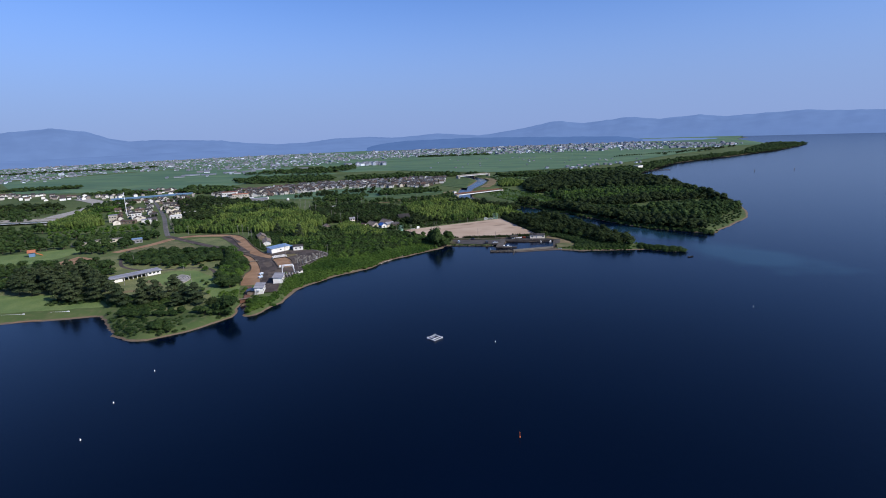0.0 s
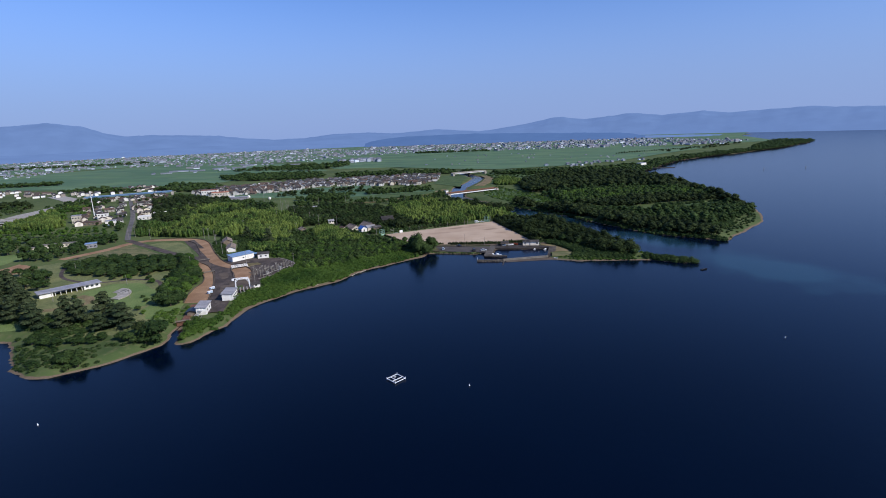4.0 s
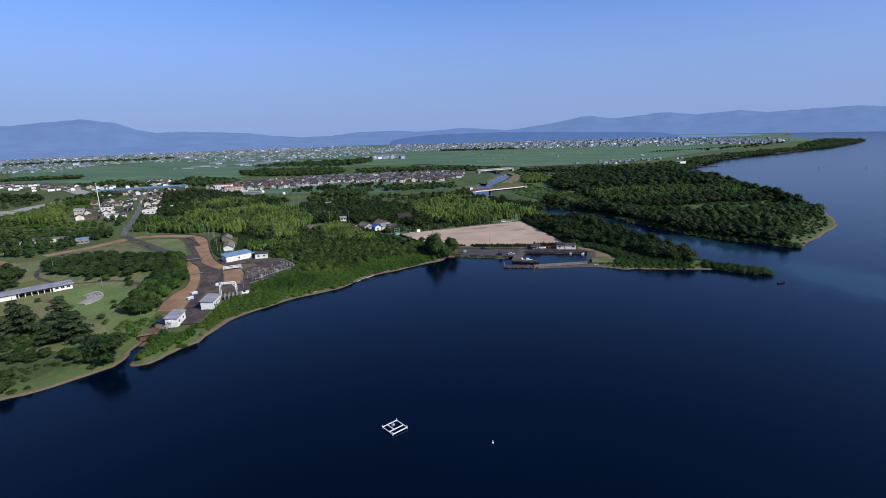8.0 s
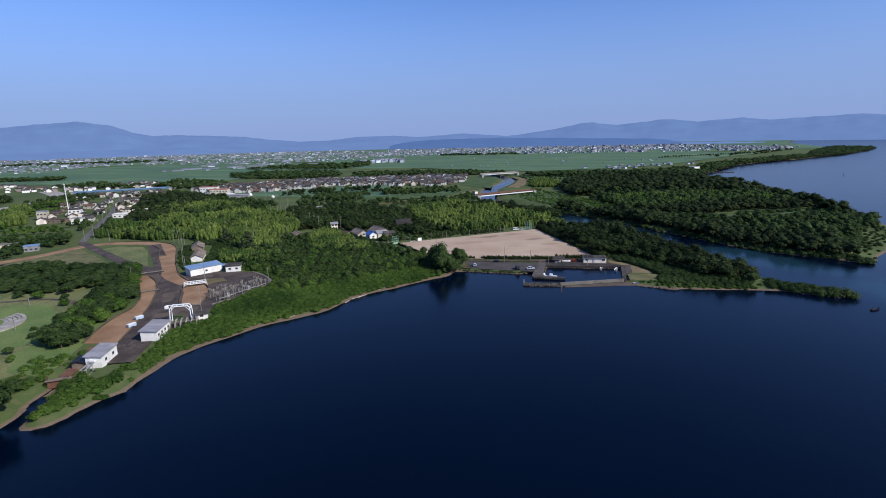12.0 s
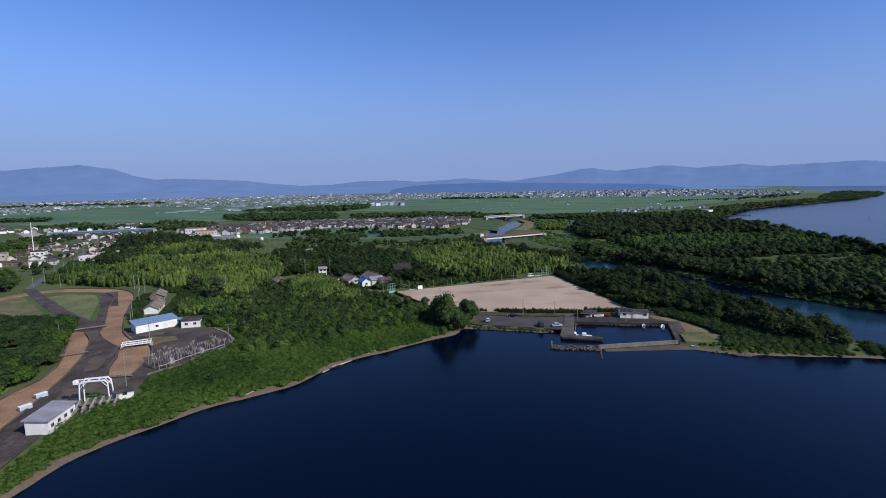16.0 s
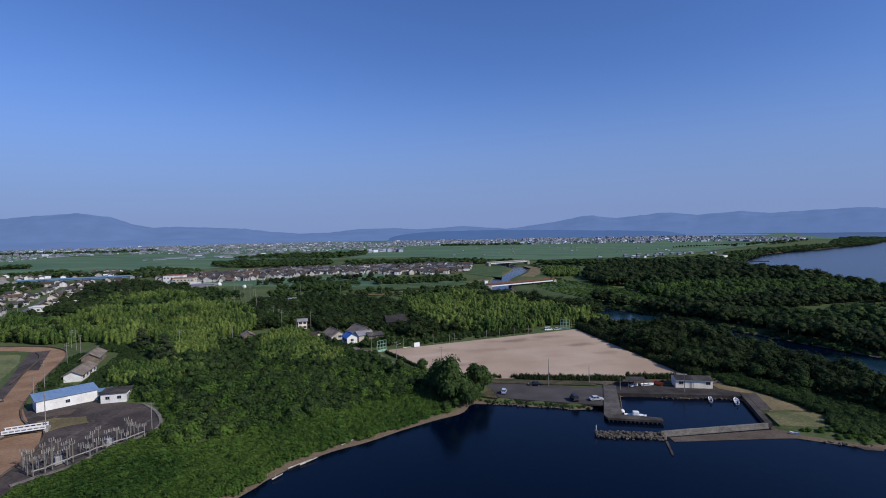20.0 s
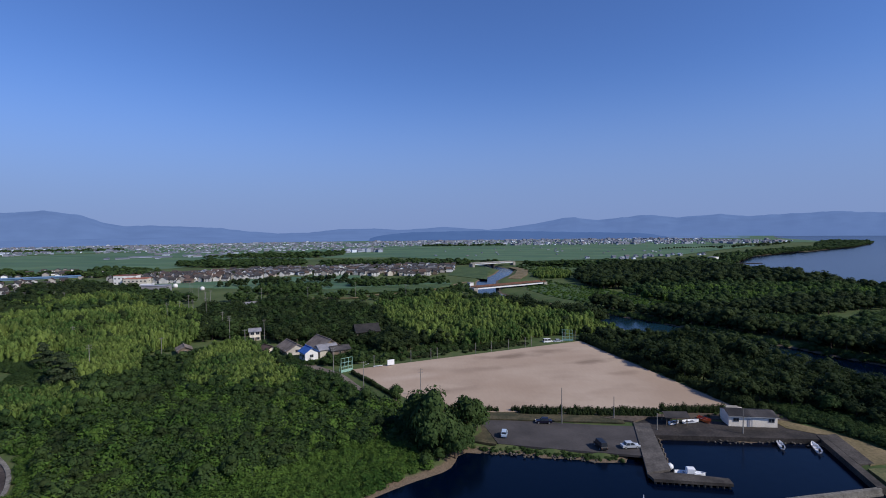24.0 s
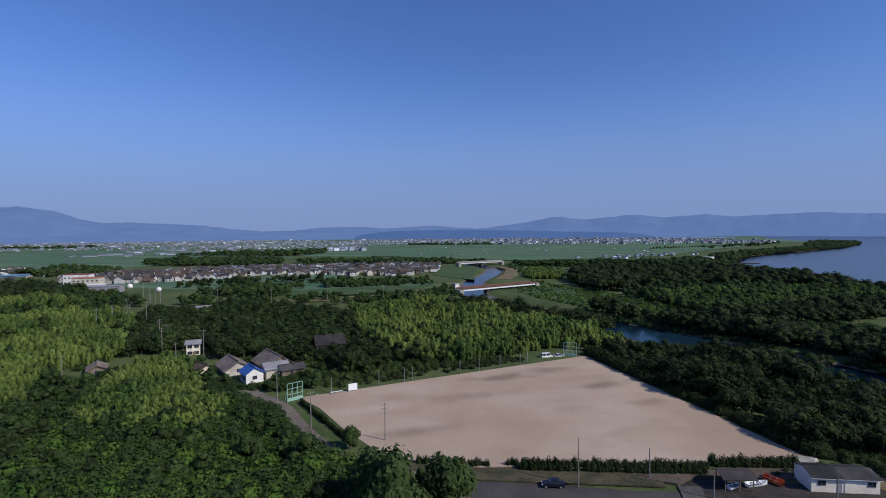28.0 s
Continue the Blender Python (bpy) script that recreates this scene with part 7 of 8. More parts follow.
def tree_protos(shapes, mats, name, label, category, group):
    """Trees as things: a trunk and a crown, one original of each shape."""
    out = []
    for v, t, i in shapes:
        pair = []
        for k, m in ((1, mats[1]), (0, mats[0])):
            tt = t[i == k]
            used, inv = np.unique(tt, return_inverse=True)
            pair.append(mesh_np("trunk" if k else "crown", v[used], inv.reshape(-1, 3), m, smooth=True))
        out.append((name, pair, label, category, group))
    return out


def plant(protos_, x, y, s, k=None, tall=1.0, z=None):
    name, pair, label, category, group = protos_[int(rng.integers(len(protos_))) if k is None else k]
    zz = float(land_z(np.array([[x, y]]))[0]) if z is None else z
    t = new(name)
    t.matrix_world = Matrix.LocRotScale((x, y, zz), Euler((0, 0, rng.uniform(0, 6.28))), (s, s, s * tall))
    tagged(t, label, category, group)
    for nm, me in zip(("trunk", "crown"), pair):
        o = new(nm, me)
        o.parent = t
    return t


DENSE = [broadleaf(100 + s, 8, 620, 0.135, core=ICO1) for s in range(5)]
PINE_D = [pine(120 + s, 10, 110, 0.125) for s in range(4)]
pines = tree_protos(PINE_D, PIN, "pine_tree", "dark green lakeside pine with flat needle pads", "tree", "park pines")
broad = tree_protos(DENSE, LEAF, "broadleaf_tree", "round dark green broadleaf tree", "tree", "park trees")
hedge_t = tree_protos(DENSE, MID, "hedge_tree", "bushy green tree in a clipped belt", "tree", "hedge trees") + tree_protos(DENSE[:3], VINE, "hedge_tree", "bushy bright green tree in a clipped belt", "tree", "hedge trees")
orchard_t = tree_protos(SMALL, VINE, "orchard_tree", "round light green tree in an orchard row", "tree", "orchard trees")
cherry_t = tree_protos(DENSE, MID, "park_tree", "low spreading green tree in the park", "tree", "park trees")
shore_t = tree_protos(DENSE, MID, "shore_tree", "leafy green tree at the water's edge", "tree", "shore trees")


def sow(poly, gap, protos_, lo, hi, tall=(0.9, 1.15)):
    for x, y, z in fill(poly, gap, 0.3, avoid=False):
        plant(protos_, x, y, rng.uniform(lo, hi), tall=rng.uniform(*tall), z=z)


for x, y, s_, tl in ((-160.2, -29.8, 6.6, 0.95), (-140.6, -47.6, 6.6, 0.9), (-164, -41.3, 5.6, 1.2), (-150.5, -39, 5.0, 0.95), (-149, -51, 4.6, 0.9), (-171, -45, 4.8, 1.0), (-176, -34, 5.4, 1.2), (-183, -46, 5.4, 1.2), (-191, -37, 5.8, 1.1), (-203, -34, 5.4, 1.2), (-210, -25, 5.0, 1.2), (-215, -36, 5.6, 1.1), (-226, -30, 5.2, 1.2)):
    plant(pines, x, y, s_, tall=tl)
sow([(-275, -12), (-278, 16), (-262, 30), (-236, 14), (-208, -8), (-206, -20), (-232, -22), (-256, -16)], 9.5, pines, 4.2, 5.6, (1.1, 1.4))
sow([(-134, -60), (-122, -64), (-118, -54), (-124, -50), (-136, -52)], 6.5, shore_t, 2.2, 3.0)
plant(shore_t, -117.4, -66.0, 6.3, tall=0.95)
plant(broad, -127.5, -57.5, 3.8, tall=0.9)
for x, y, s_ in ((-116.6, -66, 2.4), (-120, -68.5, 2.8), (-124.5, -68, 2.6), (-128.5, -66, 2.8), (-133, -64, 2.6)):
    plant(shore_t, x, y, s_, tall=0.8)
sow([(-172, -66), (-156, -70), (-144, -67), (-136, -57), (-144, -56), (-158, -62), (-172, -58)], 5.0, shore_t, 2.0, 2.9, (0.6, 0.85))
sow([(-147, -90), (-139, -90), (-135, -87), (-141, -80), (-147, -82)], 3.6, shore_t, 1.8, 2.6, (0.7, 0.95))
sow(HEDGE_ROW, 4.7, hedge_t, 3.3, 4.3, (0.85, 1.05))
sow(CHERRY, 7.0, cherry_t, 3.4, 4.4, (0.55, 0.75))
for x, y, s, tl in ((-2, 80, 5.4, 1.6), (-6, 87, 4.6, 1.4), (6.5, 87, 4.6, 1.4), (9.5, 91, 3.8, 1.2), (3.2, 78, 3.8, 1.4), (5.5, 82, 3.4, 1.2), (-13, 115, 2.2, 1.3), (-28, 118, 2.6, 1.1), (-34, 132, 2.4, 1.1), (-8, 98, 2.6, 1.0)):
    plant(shore_t, x, y, s, tall=tl)
for x, y, s in ((108, 96, 3.4), (116, 84, 3.2), (126, 62, 3.0), (136, 52, 2.8), (143, 47, 2.8)):
    plant(shore_t, x, y, s, tall=0.9)
for x, y, s in ((-196, 2, 1.4), (-150, -10, 1.6), (-156, -2, 1.3), (-147, -24, 1.7), (-160, 34, 2.0), (-166, 28, 2.2), (-172, 36, 2.0), (-141, -30, 1.5), (-186, 38, 2.6), (-196, 40, 2.4)):
    plant(hedge_t, x, y, s, tall=0.8)
stand("scrub", BUSH, [(-186, -56), (-176, -70), (-165, -85), (-154, -92), (-136, -88), (-122, -78), (-116, -66), (-120, -56), (-134, -68), (-150, -74), (-164, -66), (-176, -54)], 2.8, 0.7, 1.9, MID, "bushes and tall grass along the park shore", "shrubs", (0.5, 0.9), avoid=False, shore=1.6, thin=0.3)
stand("scrub", BUSH, [(-134, -27), (-121, -24), (-117, -46), (-122, -54), (-132, -46)], 3.2, 0.8, 1.9, VINE, "low bushes between the hedge and the channel", "shrubs", (0.6, 1.0), avoid=False, thin=0.5)
stand("scrub", BUSH_L, [(-232, -40), (-200, -36), (-186, -48), (-170, -60), (-150, -52), (-138, -40), (-152, -32), (-176, -30), (-200, -22), (-232, -20)], 3.2, 1.1, 2.4, MID, "undergrowth below the pines", "shrubs", (0.6, 1.0), avoid=False)
stand("scrub", BUSH, [(-120, -46), (-114, -44), (-112, -60), (-106, -63), (-101, -56), (-103, -46), (-107, -43), (-113, -40)], 2.4, 1.0, 2.0, VINE, "scrub round the outlet", "shrubs", (0.7, 1.0), avoid=False, shore=0.8)

for row in range(3):        # rows of round trees in the orchard
    for k in range(14):
        f = k / 13
        plant(orchard_t, -372 - 17 * row + (87 - 1 * row) * f + rng.normal(0, 0.5), 176 + 22 * row + (18 - 6 * row) * f + rng.normal(0, 0.5), rng.uniform(2.7, 3.4), tall=rng.uniform(0.85, 1.05), z=2.45)
plant(pines, -124, 131, 5.0, tall=1.3)
plant(pines, -150, 158, 4.4, tall=1.2)

# ---------- harbour ----------
pier = thing("pier", 0, 0, 0, 0, "grey concrete pier with a side arm on piles", "pier")
part("deck", prism([(52.2, 94), (56.4, 93.6), (49.6, 67.5), (43.8, 66)], 0.75, 1.32), M["pier_concrete"], pier)
part("edge_beam", prism([(43.8, 66), (44.3, 66.1), (52.7, 93.9), (52.2, 94)], 1.32, 1.46), M["pier_concrete"], pier)
part("wall", prism([(44.2, 66.6), (49.2, 67.8), (53.5, 84), (47.6, 78)], -2.5, 0.75), M["dark_concrete"], pier)
part("arm", prism([(43.8, 66), (44.2, 63.6), (59.4, 60.6), (59.8, 62.9), (49.6, 66.2)], 0.5, 1.15), M["dark_concrete"], pier, "lower side arm of the pier")
for k in range(13):
    f = k / 12
    part("pier_post", rod((44.6 + 14.2 * f, 63.9 - 2.9 * f, -2.5), (44.6 + 14.2 * f, 63.9 - 2.9 * f, 0.5), 0.28), M["dark_concrete"], pier)
for k in range(6):
    part("fender", box(-0.15, -0.4, -0.5, 0.15, 0.4, 0.7, bevel=0.05), M["wood"], pier).matrix_basis = pose(50.6 + k * 0.75, 70.5 + k * 2.6, 0.5, 0, 0, 16)
bw = thing("breakwater", 0, 0, 0, 0, "pale concrete breakwater wall in front of the harbour", "breakwater")
for k in range(7):
    a, b = k / 7, (k + 1) / 7 - 0.0012
    ax, ay, bx, by = 55.5 + 31.7 * a, 52.2 + 4.6 * a, 55.5 + 31.7 * b, 52.2 + 4.6 * b
    part("segment", prism([(ax, ay), (bx, by), (bx - 0.1, by + 0.8), (ax - 0.1, ay + 0.8)], -2.5, 1.3 + 0.02 * (k % 2)), M["sea_wall"], bw)
    part("ledge", prism([(ax, ay - 0.3), (bx, by - 0.3), (bx, by - 0.02), (ax, ay - 0.02)], -2.5, 0.4), M["sea_wall"], bw)
part("side_wall", prism([(86.6, 57.2), (88.4, 57.0), (95.8, 83.0), (94.2, 83.0)], -2.5, 1.36), M["dark_concrete"], bw)
part("spur", prism([(54.7, 48.5), (55.3, 48.4), (53.4, 40.6), (52.9, 40.7)], -2, 0.3), M["dark_concrete"], bw)
sheet("beach", [(57, 51.3), (88.8, 55.6), (92, 54.2), (96, 51), (101, 49), (106, 46), (110, 45), (106, 41), (102, 42), (100.5, 45.5), (97, 47.6), (92, 49.4), (87, 49.6), (72, 49.2), (57, 48.6)], M["dark_sand"], "strip of brown sand below the breakwater", "beach", 0.0, 3.0, z=0.13)
sheet("quay_side", [(95.85, 83), (99.6, 83.6), (95, 67.4), (91.5, 67.4)], M["dark_concrete"], "dark concrete side quay", "quay", 0.0, 1.0, z=1.34)

rk = np.random.default_rng(5)
rock_me = []
for k in range(5):
    v = ICO1[0] * (1 + rk.normal(0, 0.22, (len(ICO1[0]), 1))) * np.array([0.62, 0.5, 0.55])
    rock_me.append(mesh_np("rock", v, ICO1[1], M["rock"]))
mole = thing("rubble_mole", 38, 54, 0, -7, "mole of dark piled rocks beside the harbour mouth", "breakwater")
for k in range(290):
    x, y = rk.uniform(0, 18), rk.normal(0, 1.0)
    r = part_mesh("rock", rock_me[k % 5], mole, (x, y, 0.85 - abs(y) * 0.42 + rk.normal(0, 0.12)), rk.uniform(0, 360))
    r.scale = (0.85, 0.8, 0.8)
part("core", prism([(-0.3, -1.3), (18, -1.3), (18, 1.3), (-0.3, 1.3)], -2.0, 0.55), M["rock"], mole)
part("marker_post", rod((0, 0.6, 0), (0, 0.6, 2.6), 0.1), M["white_steel"], mole)
for x, y, n, lab in ((101, 45.5, 26, "heap of shore rocks on the beach"), (30, 76.5, 30, "broken rocks along the car park shore"), (16, 79.6, 30, "broken rocks along the car park shore"), (72, 83.4, 20, "dark rocks along the quay"),
                  (84, 81.8, 18, "dark rocks along the quay"), (160, 32, 26, "dark rocks off the wooded point"), (170, 26, 18, "dark rocks off the wooded point")):
    t = thing("rock_heap", x, y, 0.1, -14, lab, "rocks", "rock heaps")
    for k in range(n):
        part_mesh("rock", rock_me[k % 5], t, (rk.uniform(-6, 6), rk.normal(0, 0.7), rk.uniform(-0.1, 0.25)), rk.uniform(0, 360)).scale = (0.6, 0.6, 0.5)

club = thing("boat_house", 82.6, 92.3, 1.25, -9, "white single-storey boat house with a dark ribbed gable roof", "building")
part("wall", gable_walls(13.2, 5.6, 2.9, 0.75), M["warm_white"], club)
for k, (x0, x1, z) in enumerate(((-6.6, -0.8, 0.0), (-0.78, 6.6, -0.12))):
    r = part("roof", gable(x1 - x0 - 0.6, 5.6, 2.9 + z, 0.75, 0.4, 0.14), M["tile"], club)
    r.matrix_basis = pose((x0 + x1) / 2, 0, 0)
    for i in range(int((x1 - x0) / 0.62)):
        xx = -(x1 - x0) / 2 + 0.4 + i * 0.62
        for s in (-1, 1):
            part("rib", beam((xx, s * 3.15, 2.9 + z + 0.05), (xx, 0.05 * s, 3.65 + z + 0.16), 0.08, 0.06), M["tile"], r)
window(club, -4.6, -2.8, 1.3, 1.5, 0.9, 0)
window(club, 5.0, -2.8, 1.3, 1.5, 0.9, 0)
part("door", box(-0.2, -2.88, -0.1, 1.9, -2.78, 2.2, bevel=0.02), M["warm_white"], club, "white sliding door")
part("side_door", box(-1.5, -2.88, -0.1, -0.7, -2.78, 2.0, bevel=0.02), M["grey_roof"], club)
club.scale = (0.91, 1.0, 1.0)
part("gutter", rod((-6.9, -3.2, 2.62), (6.9, -3.2, 2.62), 0.07), M["steel"], club)
shelter = thing("open_shelter", 63, 93.2, 1.3, -6, "dark timber boat shelter with an open front", "shelter")
for x in (-2.6, 0, 2.6):
    for y in (-1.8, 1.8):
        part("post", beam((x, y, -0.1), (x, y, 2.4), 0.16, 0.16), M["wood"], shelter)
part("roof", gable(5.6, 4.0, 2.4, 0.7, 0.4, 0.12), M["tile"], shelter)


def hull(L, W, H, n=9):
    """An open boat's hull along x, bow at +x, with thickness and a floor."""
    bm = bmesh.new()
    rows = []
    for k in range(n):
        f = k / (n - 1)
        w = W / 2 * (1 - max(0, (f - 0.45) / 0.55) ** 2.2 * 0.97) * (0.86 + 0.14 * min(1, f * 4))
        sheer = H * (1 + 0.35 * max(0, f - 0.5) ** 2 * 4)
        x = -L / 2 + L * f
        rows.append([bm.verts.new(p) for p in ((x, -w, sheer), (x, -w * 0.72, 0.05), (x, 0, -0.12 + 0.2 * max(0, f - 0.7)), (x, w * 0.72, 0.05), (x, w, sheer), (x, w * 0.86, sheer), (x, w * 0.62, H * 0.35), (x, -w * 0.62, H * 0.35), (x, -w * 0.86, sheer))])
    m = len(rows[0])
    for a, b in zip(rows, rows[1:]):
        for i in range(m):
            j = (i + 1) % m
            bm.faces.new((a[i], b[i], b[j], a[j]))
    bm.faces.new(rows[0][:5]), bm.faces.new(rows[0][4:] + [rows[0][0]]), bm.faces.new(rows[-1])
    bmesh.ops.recalc_face_normals(bm, faces=bm.faces[:])
    return bm


def boat(x, y, z, rz, L, W, label, cabin=False, motor=True, tilt=0.0, color="gel_white"):
    t = thing("boat", x, y, z, rz, label, "boat", "harbour boats")
    part("hull", hull(L, W, 0.62), M[color], t)
    for f in (-0.18, 0.12):
        part("thwart", box(L * f - 0.16, -W * 0.4, 0.42, L * f + 0.16, W * 0.4, 0.5, bevel=0.02), M["grey_roof"], t)
    part("rub_rail", beam((-L / 2, -W / 2 * 0.97, 0.62), (L * 0.1, -W / 2 * 1.0, 0.64), 0.07, 0.09), M["black"], t)
    part("rub_rail", beam((-L / 2, W / 2 * 0.97, 0.62), (L * 0.1, W / 2 * 1.0, 0.64), 0.07, 0.09), M["black"], t)
    if cabin:
        c = part("cabin", box(-L * 0.12, -W * 0.3, 0.5, L * 0.16, W * 0.3, 1.7, bevel=0.15), M["gel_white"], t)
        part("windscreen", box(L * 0.16 - 0.03, -W * 0.25, 1.0, L * 0.16 + 0.02, W * 0.25, 1.5), M["glass"], c)
        part("foredeck", box(L * 0.16, -W * 0.33, 0.5, L * 0.36, W * 0.33, 0.72, bevel=0.08), M["gel_white"], t)
    if motor:
        o = part("outboard_motor", box(-L / 2 - 0.45, -0.2, 0.45, -L / 2 + 0.05, 0.2, 1.1, bevel=0.08), M["black"], t)
        part("shaft", box(-L / 2 - 0.3, -0.07, -0.5, -L / 2 - 0.12, 0.07, 0.5), M["grey_roof"], o)
    return t


boat(83, 80.3, 0.1, 68, 4.4, 1.4, "small white open boat moored at the quay")
boat(90.3, 78.3, 0.1, 67, 5.6, 1.7, "white open boat with dark rails moored at the quay")
boat(53.5, 66.9, 0.1, -10, 6.4, 2.1, "white cabin boat moored along the pier arm", cabin=True)
boat(67.5, 93.2, 1.35, 8, 4.6, 1.5, "white dinghy laid up on the quay", motor=False)
boat(72.2, 94.9, 1.35, -62, 3.8, 0.8, "orange canoe lying on the quay", motor=False, color="orange")
boat(71.2, 93.9, 1.35, -66, 3.8, 0.8, "orange canoe lying beside another on the quay", motor=False, color="orange")
boat(62.6, 92.6, 1.35, 20, 3.2, 1.2, "white dinghy under the shelter", motor=False)
boat(91, 51.6, 0.15, 150, 2.6, 1.0, "small white dinghy on the beach", motor=False)
bf = thing("mooring_buoy", 50.6, 69.9, 0.1, 0, "large white ball buoy beside the pier", "buoy")
bm = bmesh.new()
bmesh.ops.create_uvsphere(bm, u_segments=16, v_segments=10, radius=0.75, matrix=Matrix.Translation((0, 0, 0.55)))
part("ball", bm, M["gel_white"], bf)
part("ring", rod((0, 0, 1.2), (0, 0, 1.5), 0.12), M["steel"], bf)


def car_pane(q):
    """A thin pane set a little proud of a sloping side of the cabin."""
    q = [Vector(p) for p in q]
    c = sum(q, Vector()) / 4
    n = (q[1] - q[0]).cross(q[3] - q[0]).normalized()
    if n.dot(c - Vector((0, 0, 1.0))) < 0:
        n = -n
    bm = bmesh.new()
    a = [bm.verts.new(c + (p - c) * 0.88 - n * 0.01) for p in q]
    b = [bm.verts.new(c + (p - c) * 0.88 + n * 0.015) for p in q]
    bm.faces.new(a[::-1]), bm.faces.new(b)
    for i in range(4):
        bm.faces.new((a[i], a[(i + 1) % 4], b[(i + 1) % 4], b[i]))
    bmesh.ops.recalc_face_normals(bm, faces=bm.faces[:])
    return bm


def car(x, y, rz, paint, label, L=4.4, W=1.72, H=1.45, van=False):
    t = thing("car", x, y, 1.25, rz, label, "car", "parked cars")
    bm = bmesh.new()
    hood = 0.82 if not van else 1.0
    low = [(-L / 2, 0.45), (-L / 2, 0.85), (-L / 2 + 0.15, hood + 0.08), (L / 2 - 1.0, hood + 0.02), (L / 2 - 0.12, hood - 0.12), (L / 2, 0.55), (L / 2, 0.28), (-L / 2 + 0.1, 0.28)]
    a = [bm.verts.new((p, -W / 2, q)) for p, q in low]
    b = [bm.verts.new((p, W / 2, q)) for p, q in low]
    bm.faces.new(a[::-1]), bm.faces.new(b)
    for i in range(len(low)):
        j = (i + 1) % len(low)
        bm.faces.new((a[i], a[j], b[j], b[i]))
    bmesh.ops.recalc_face_normals(bm, faces=bm.faces[:])
    bmesh.ops.bevel(bm, geom=bm.edges[:], offset=0.05, segments=2, affect="EDGES")
    body = part("body", bm, M[paint], t)
    c0, c1 = (-L / 2 + 0.15, L / 2 - 0.9) if van else (-L / 2 + 0.75, L / 2 - 1.25)
    bm = bmesh.new()
    z0, z1 = hood, H
    s = 0.2 if van else 0.55
    ring = [(c0, z0), (c1 + 0.1, z0), (c1 - s, z1), (c0 + s * 0.6, z1)]
    a = [bm.verts.new((p, -W / 2 * (0.97 if q == z0 else 0.8), q)) for p, q in ring]
    b = [bm.verts.new((p, W / 2 * (0.97 if q == z0 else 0.8), q)) for p, q in ring]
    bm.faces.new(a[::-1]), bm.faces.new(b)
    for i in range(4):
        bm.faces.new((a[i], a[(i + 1) % 4], b[(i + 1) % 4], b[i]))
    bmesh.ops.recalc_face_normals(bm, faces=bm.faces[:])
    lo_, hi_ = W / 2 * 0.97, W / 2 * 0.8
    mid = ((ring[0][0] + ring[1][0]) / 2, (ring[2][0] + ring[3][0]) / 2)
    quads = [("windscreen", [(ring[1][0], -lo_, z0), (ring[1][0], lo_, z0), (ring[2][0], hi_, z1), (ring[2][0], -hi_, z1)]),
             ("rear_window", [(ring[0][0], lo_, z0), (ring[0][0], -lo_, z0), (ring[3][0], -hi_, z1), (ring[3][0], hi_, z1)])]
    for y0, y1 in ((-lo_, -hi_), (lo_, hi_)):
        quads += [("side_window", [(mid[0], y0, z0), (ring[1][0], y0, z0), (ring[2][0], y1, z1), (mid[1], y1, z1)]), ("side_window", [(ring[0][0], y0, z0), (mid[0], y0, z0), (mid[1], y1, z1), (ring[3][0], y1, z1)])]
    part("cabin", bm, M[paint], body)
    for nm, q in quads:
        part(nm, car_pane(q), M["glass"], body, "dark tinted glass")
    part("roof", box(c0 + s * 0.5, -W / 2 * 0.82, z1 - 0.05, c1 - s * 0.9, W / 2 * 0.82, z1 + 0.04, bevel=0.04), M[paint], body)
    for px in (-L / 2 + 0.8, L / 2 - 0.8):
        for s in (-1, 1):
            w = part("wheel", rod((px, s * (W / 2 - 0.2), 0.31), (px, s * (W / 2 + 0.01), 0.31), 0.31, n=14), M["rubber"], t)
            part("rim", rod((px, s * (W / 2), 0.31), (px, s * (W / 2 + 0.025), 0.31), 0.19, n=10), M["steel"], w)
    for s in (-1, 1):
        part("headlight", box(L / 2 - 0.16, s * 0.6 - 0.18, 0.55, L / 2 + 0.015, s * 0.6 + 0.18, 0.7, bevel=0.02), M["gel_white"], t)
        part("tail_light", box(-L / 2 - 0.015, s * 0.66 - 0.12, 0.6, -L / 2 + 0.1, s * 0.66 + 0.12, 0.8), M["rust"], t)
    return t


car(28.2, 95.6, 172, "navy_paint", "dark saloon car parked on the asphalt")
car(16.2, 87.5, 78, "pale_blue_paint", "small pale blue car parked on the asphalt", 3.5, 1.5, 1.55, True)
car(38.2, 79.2, 96, "black", "black van parked on the asphalt", 4.4, 1.75, 1.9, True)
car(45.2, 78.8, 4, "silver_paint", "silver saloon car parked on the asphalt")
car(52.5, 193.6, 12, "gel_white", "white minivan parked behind the sports ground", 4.6, 1.75, 1.9, True)
car(57.5, 194.2, 12, "silver_paint", "pale car parked behind the sports ground")

# row of clipped shrubs along the sports ground
r_ = np.random.default_rng(3)
sh = []
for s in range(4):
    v, t, i = bush(200 + s, 120, 0.26)
    sh.append(mesh_np("hedge_shrub", v * np.array([0.55, 0.55, 0.95]), t, M["leaf_dark"]))
def shrub_row(a, b, n, label, lo=0.75, hi=1.1, skip=0.0):
    for k in range(n):
        if r_.random() < skip:
            continue
        f = (k + 0.5) / n
        x, y = a[0] + (b[0] - a[0]) * f + r_.normal(0, 0.1), a[1] + (b[1] - a[1]) * f + r_.normal(0, 0.15)
        o = new("hedge_shrub", sh[int(r_.integers(4))])
        s = r_.uniform(lo, hi)
        o.matrix_world = Matrix.LocRotScale((x, y, 1.5), Euler((0, 0, r_.uniform(0, 6))), (s, s, s * r_.uniform(1.0, 1.6)))
        tagged(o, label, "shrub", "hedge shrubs")
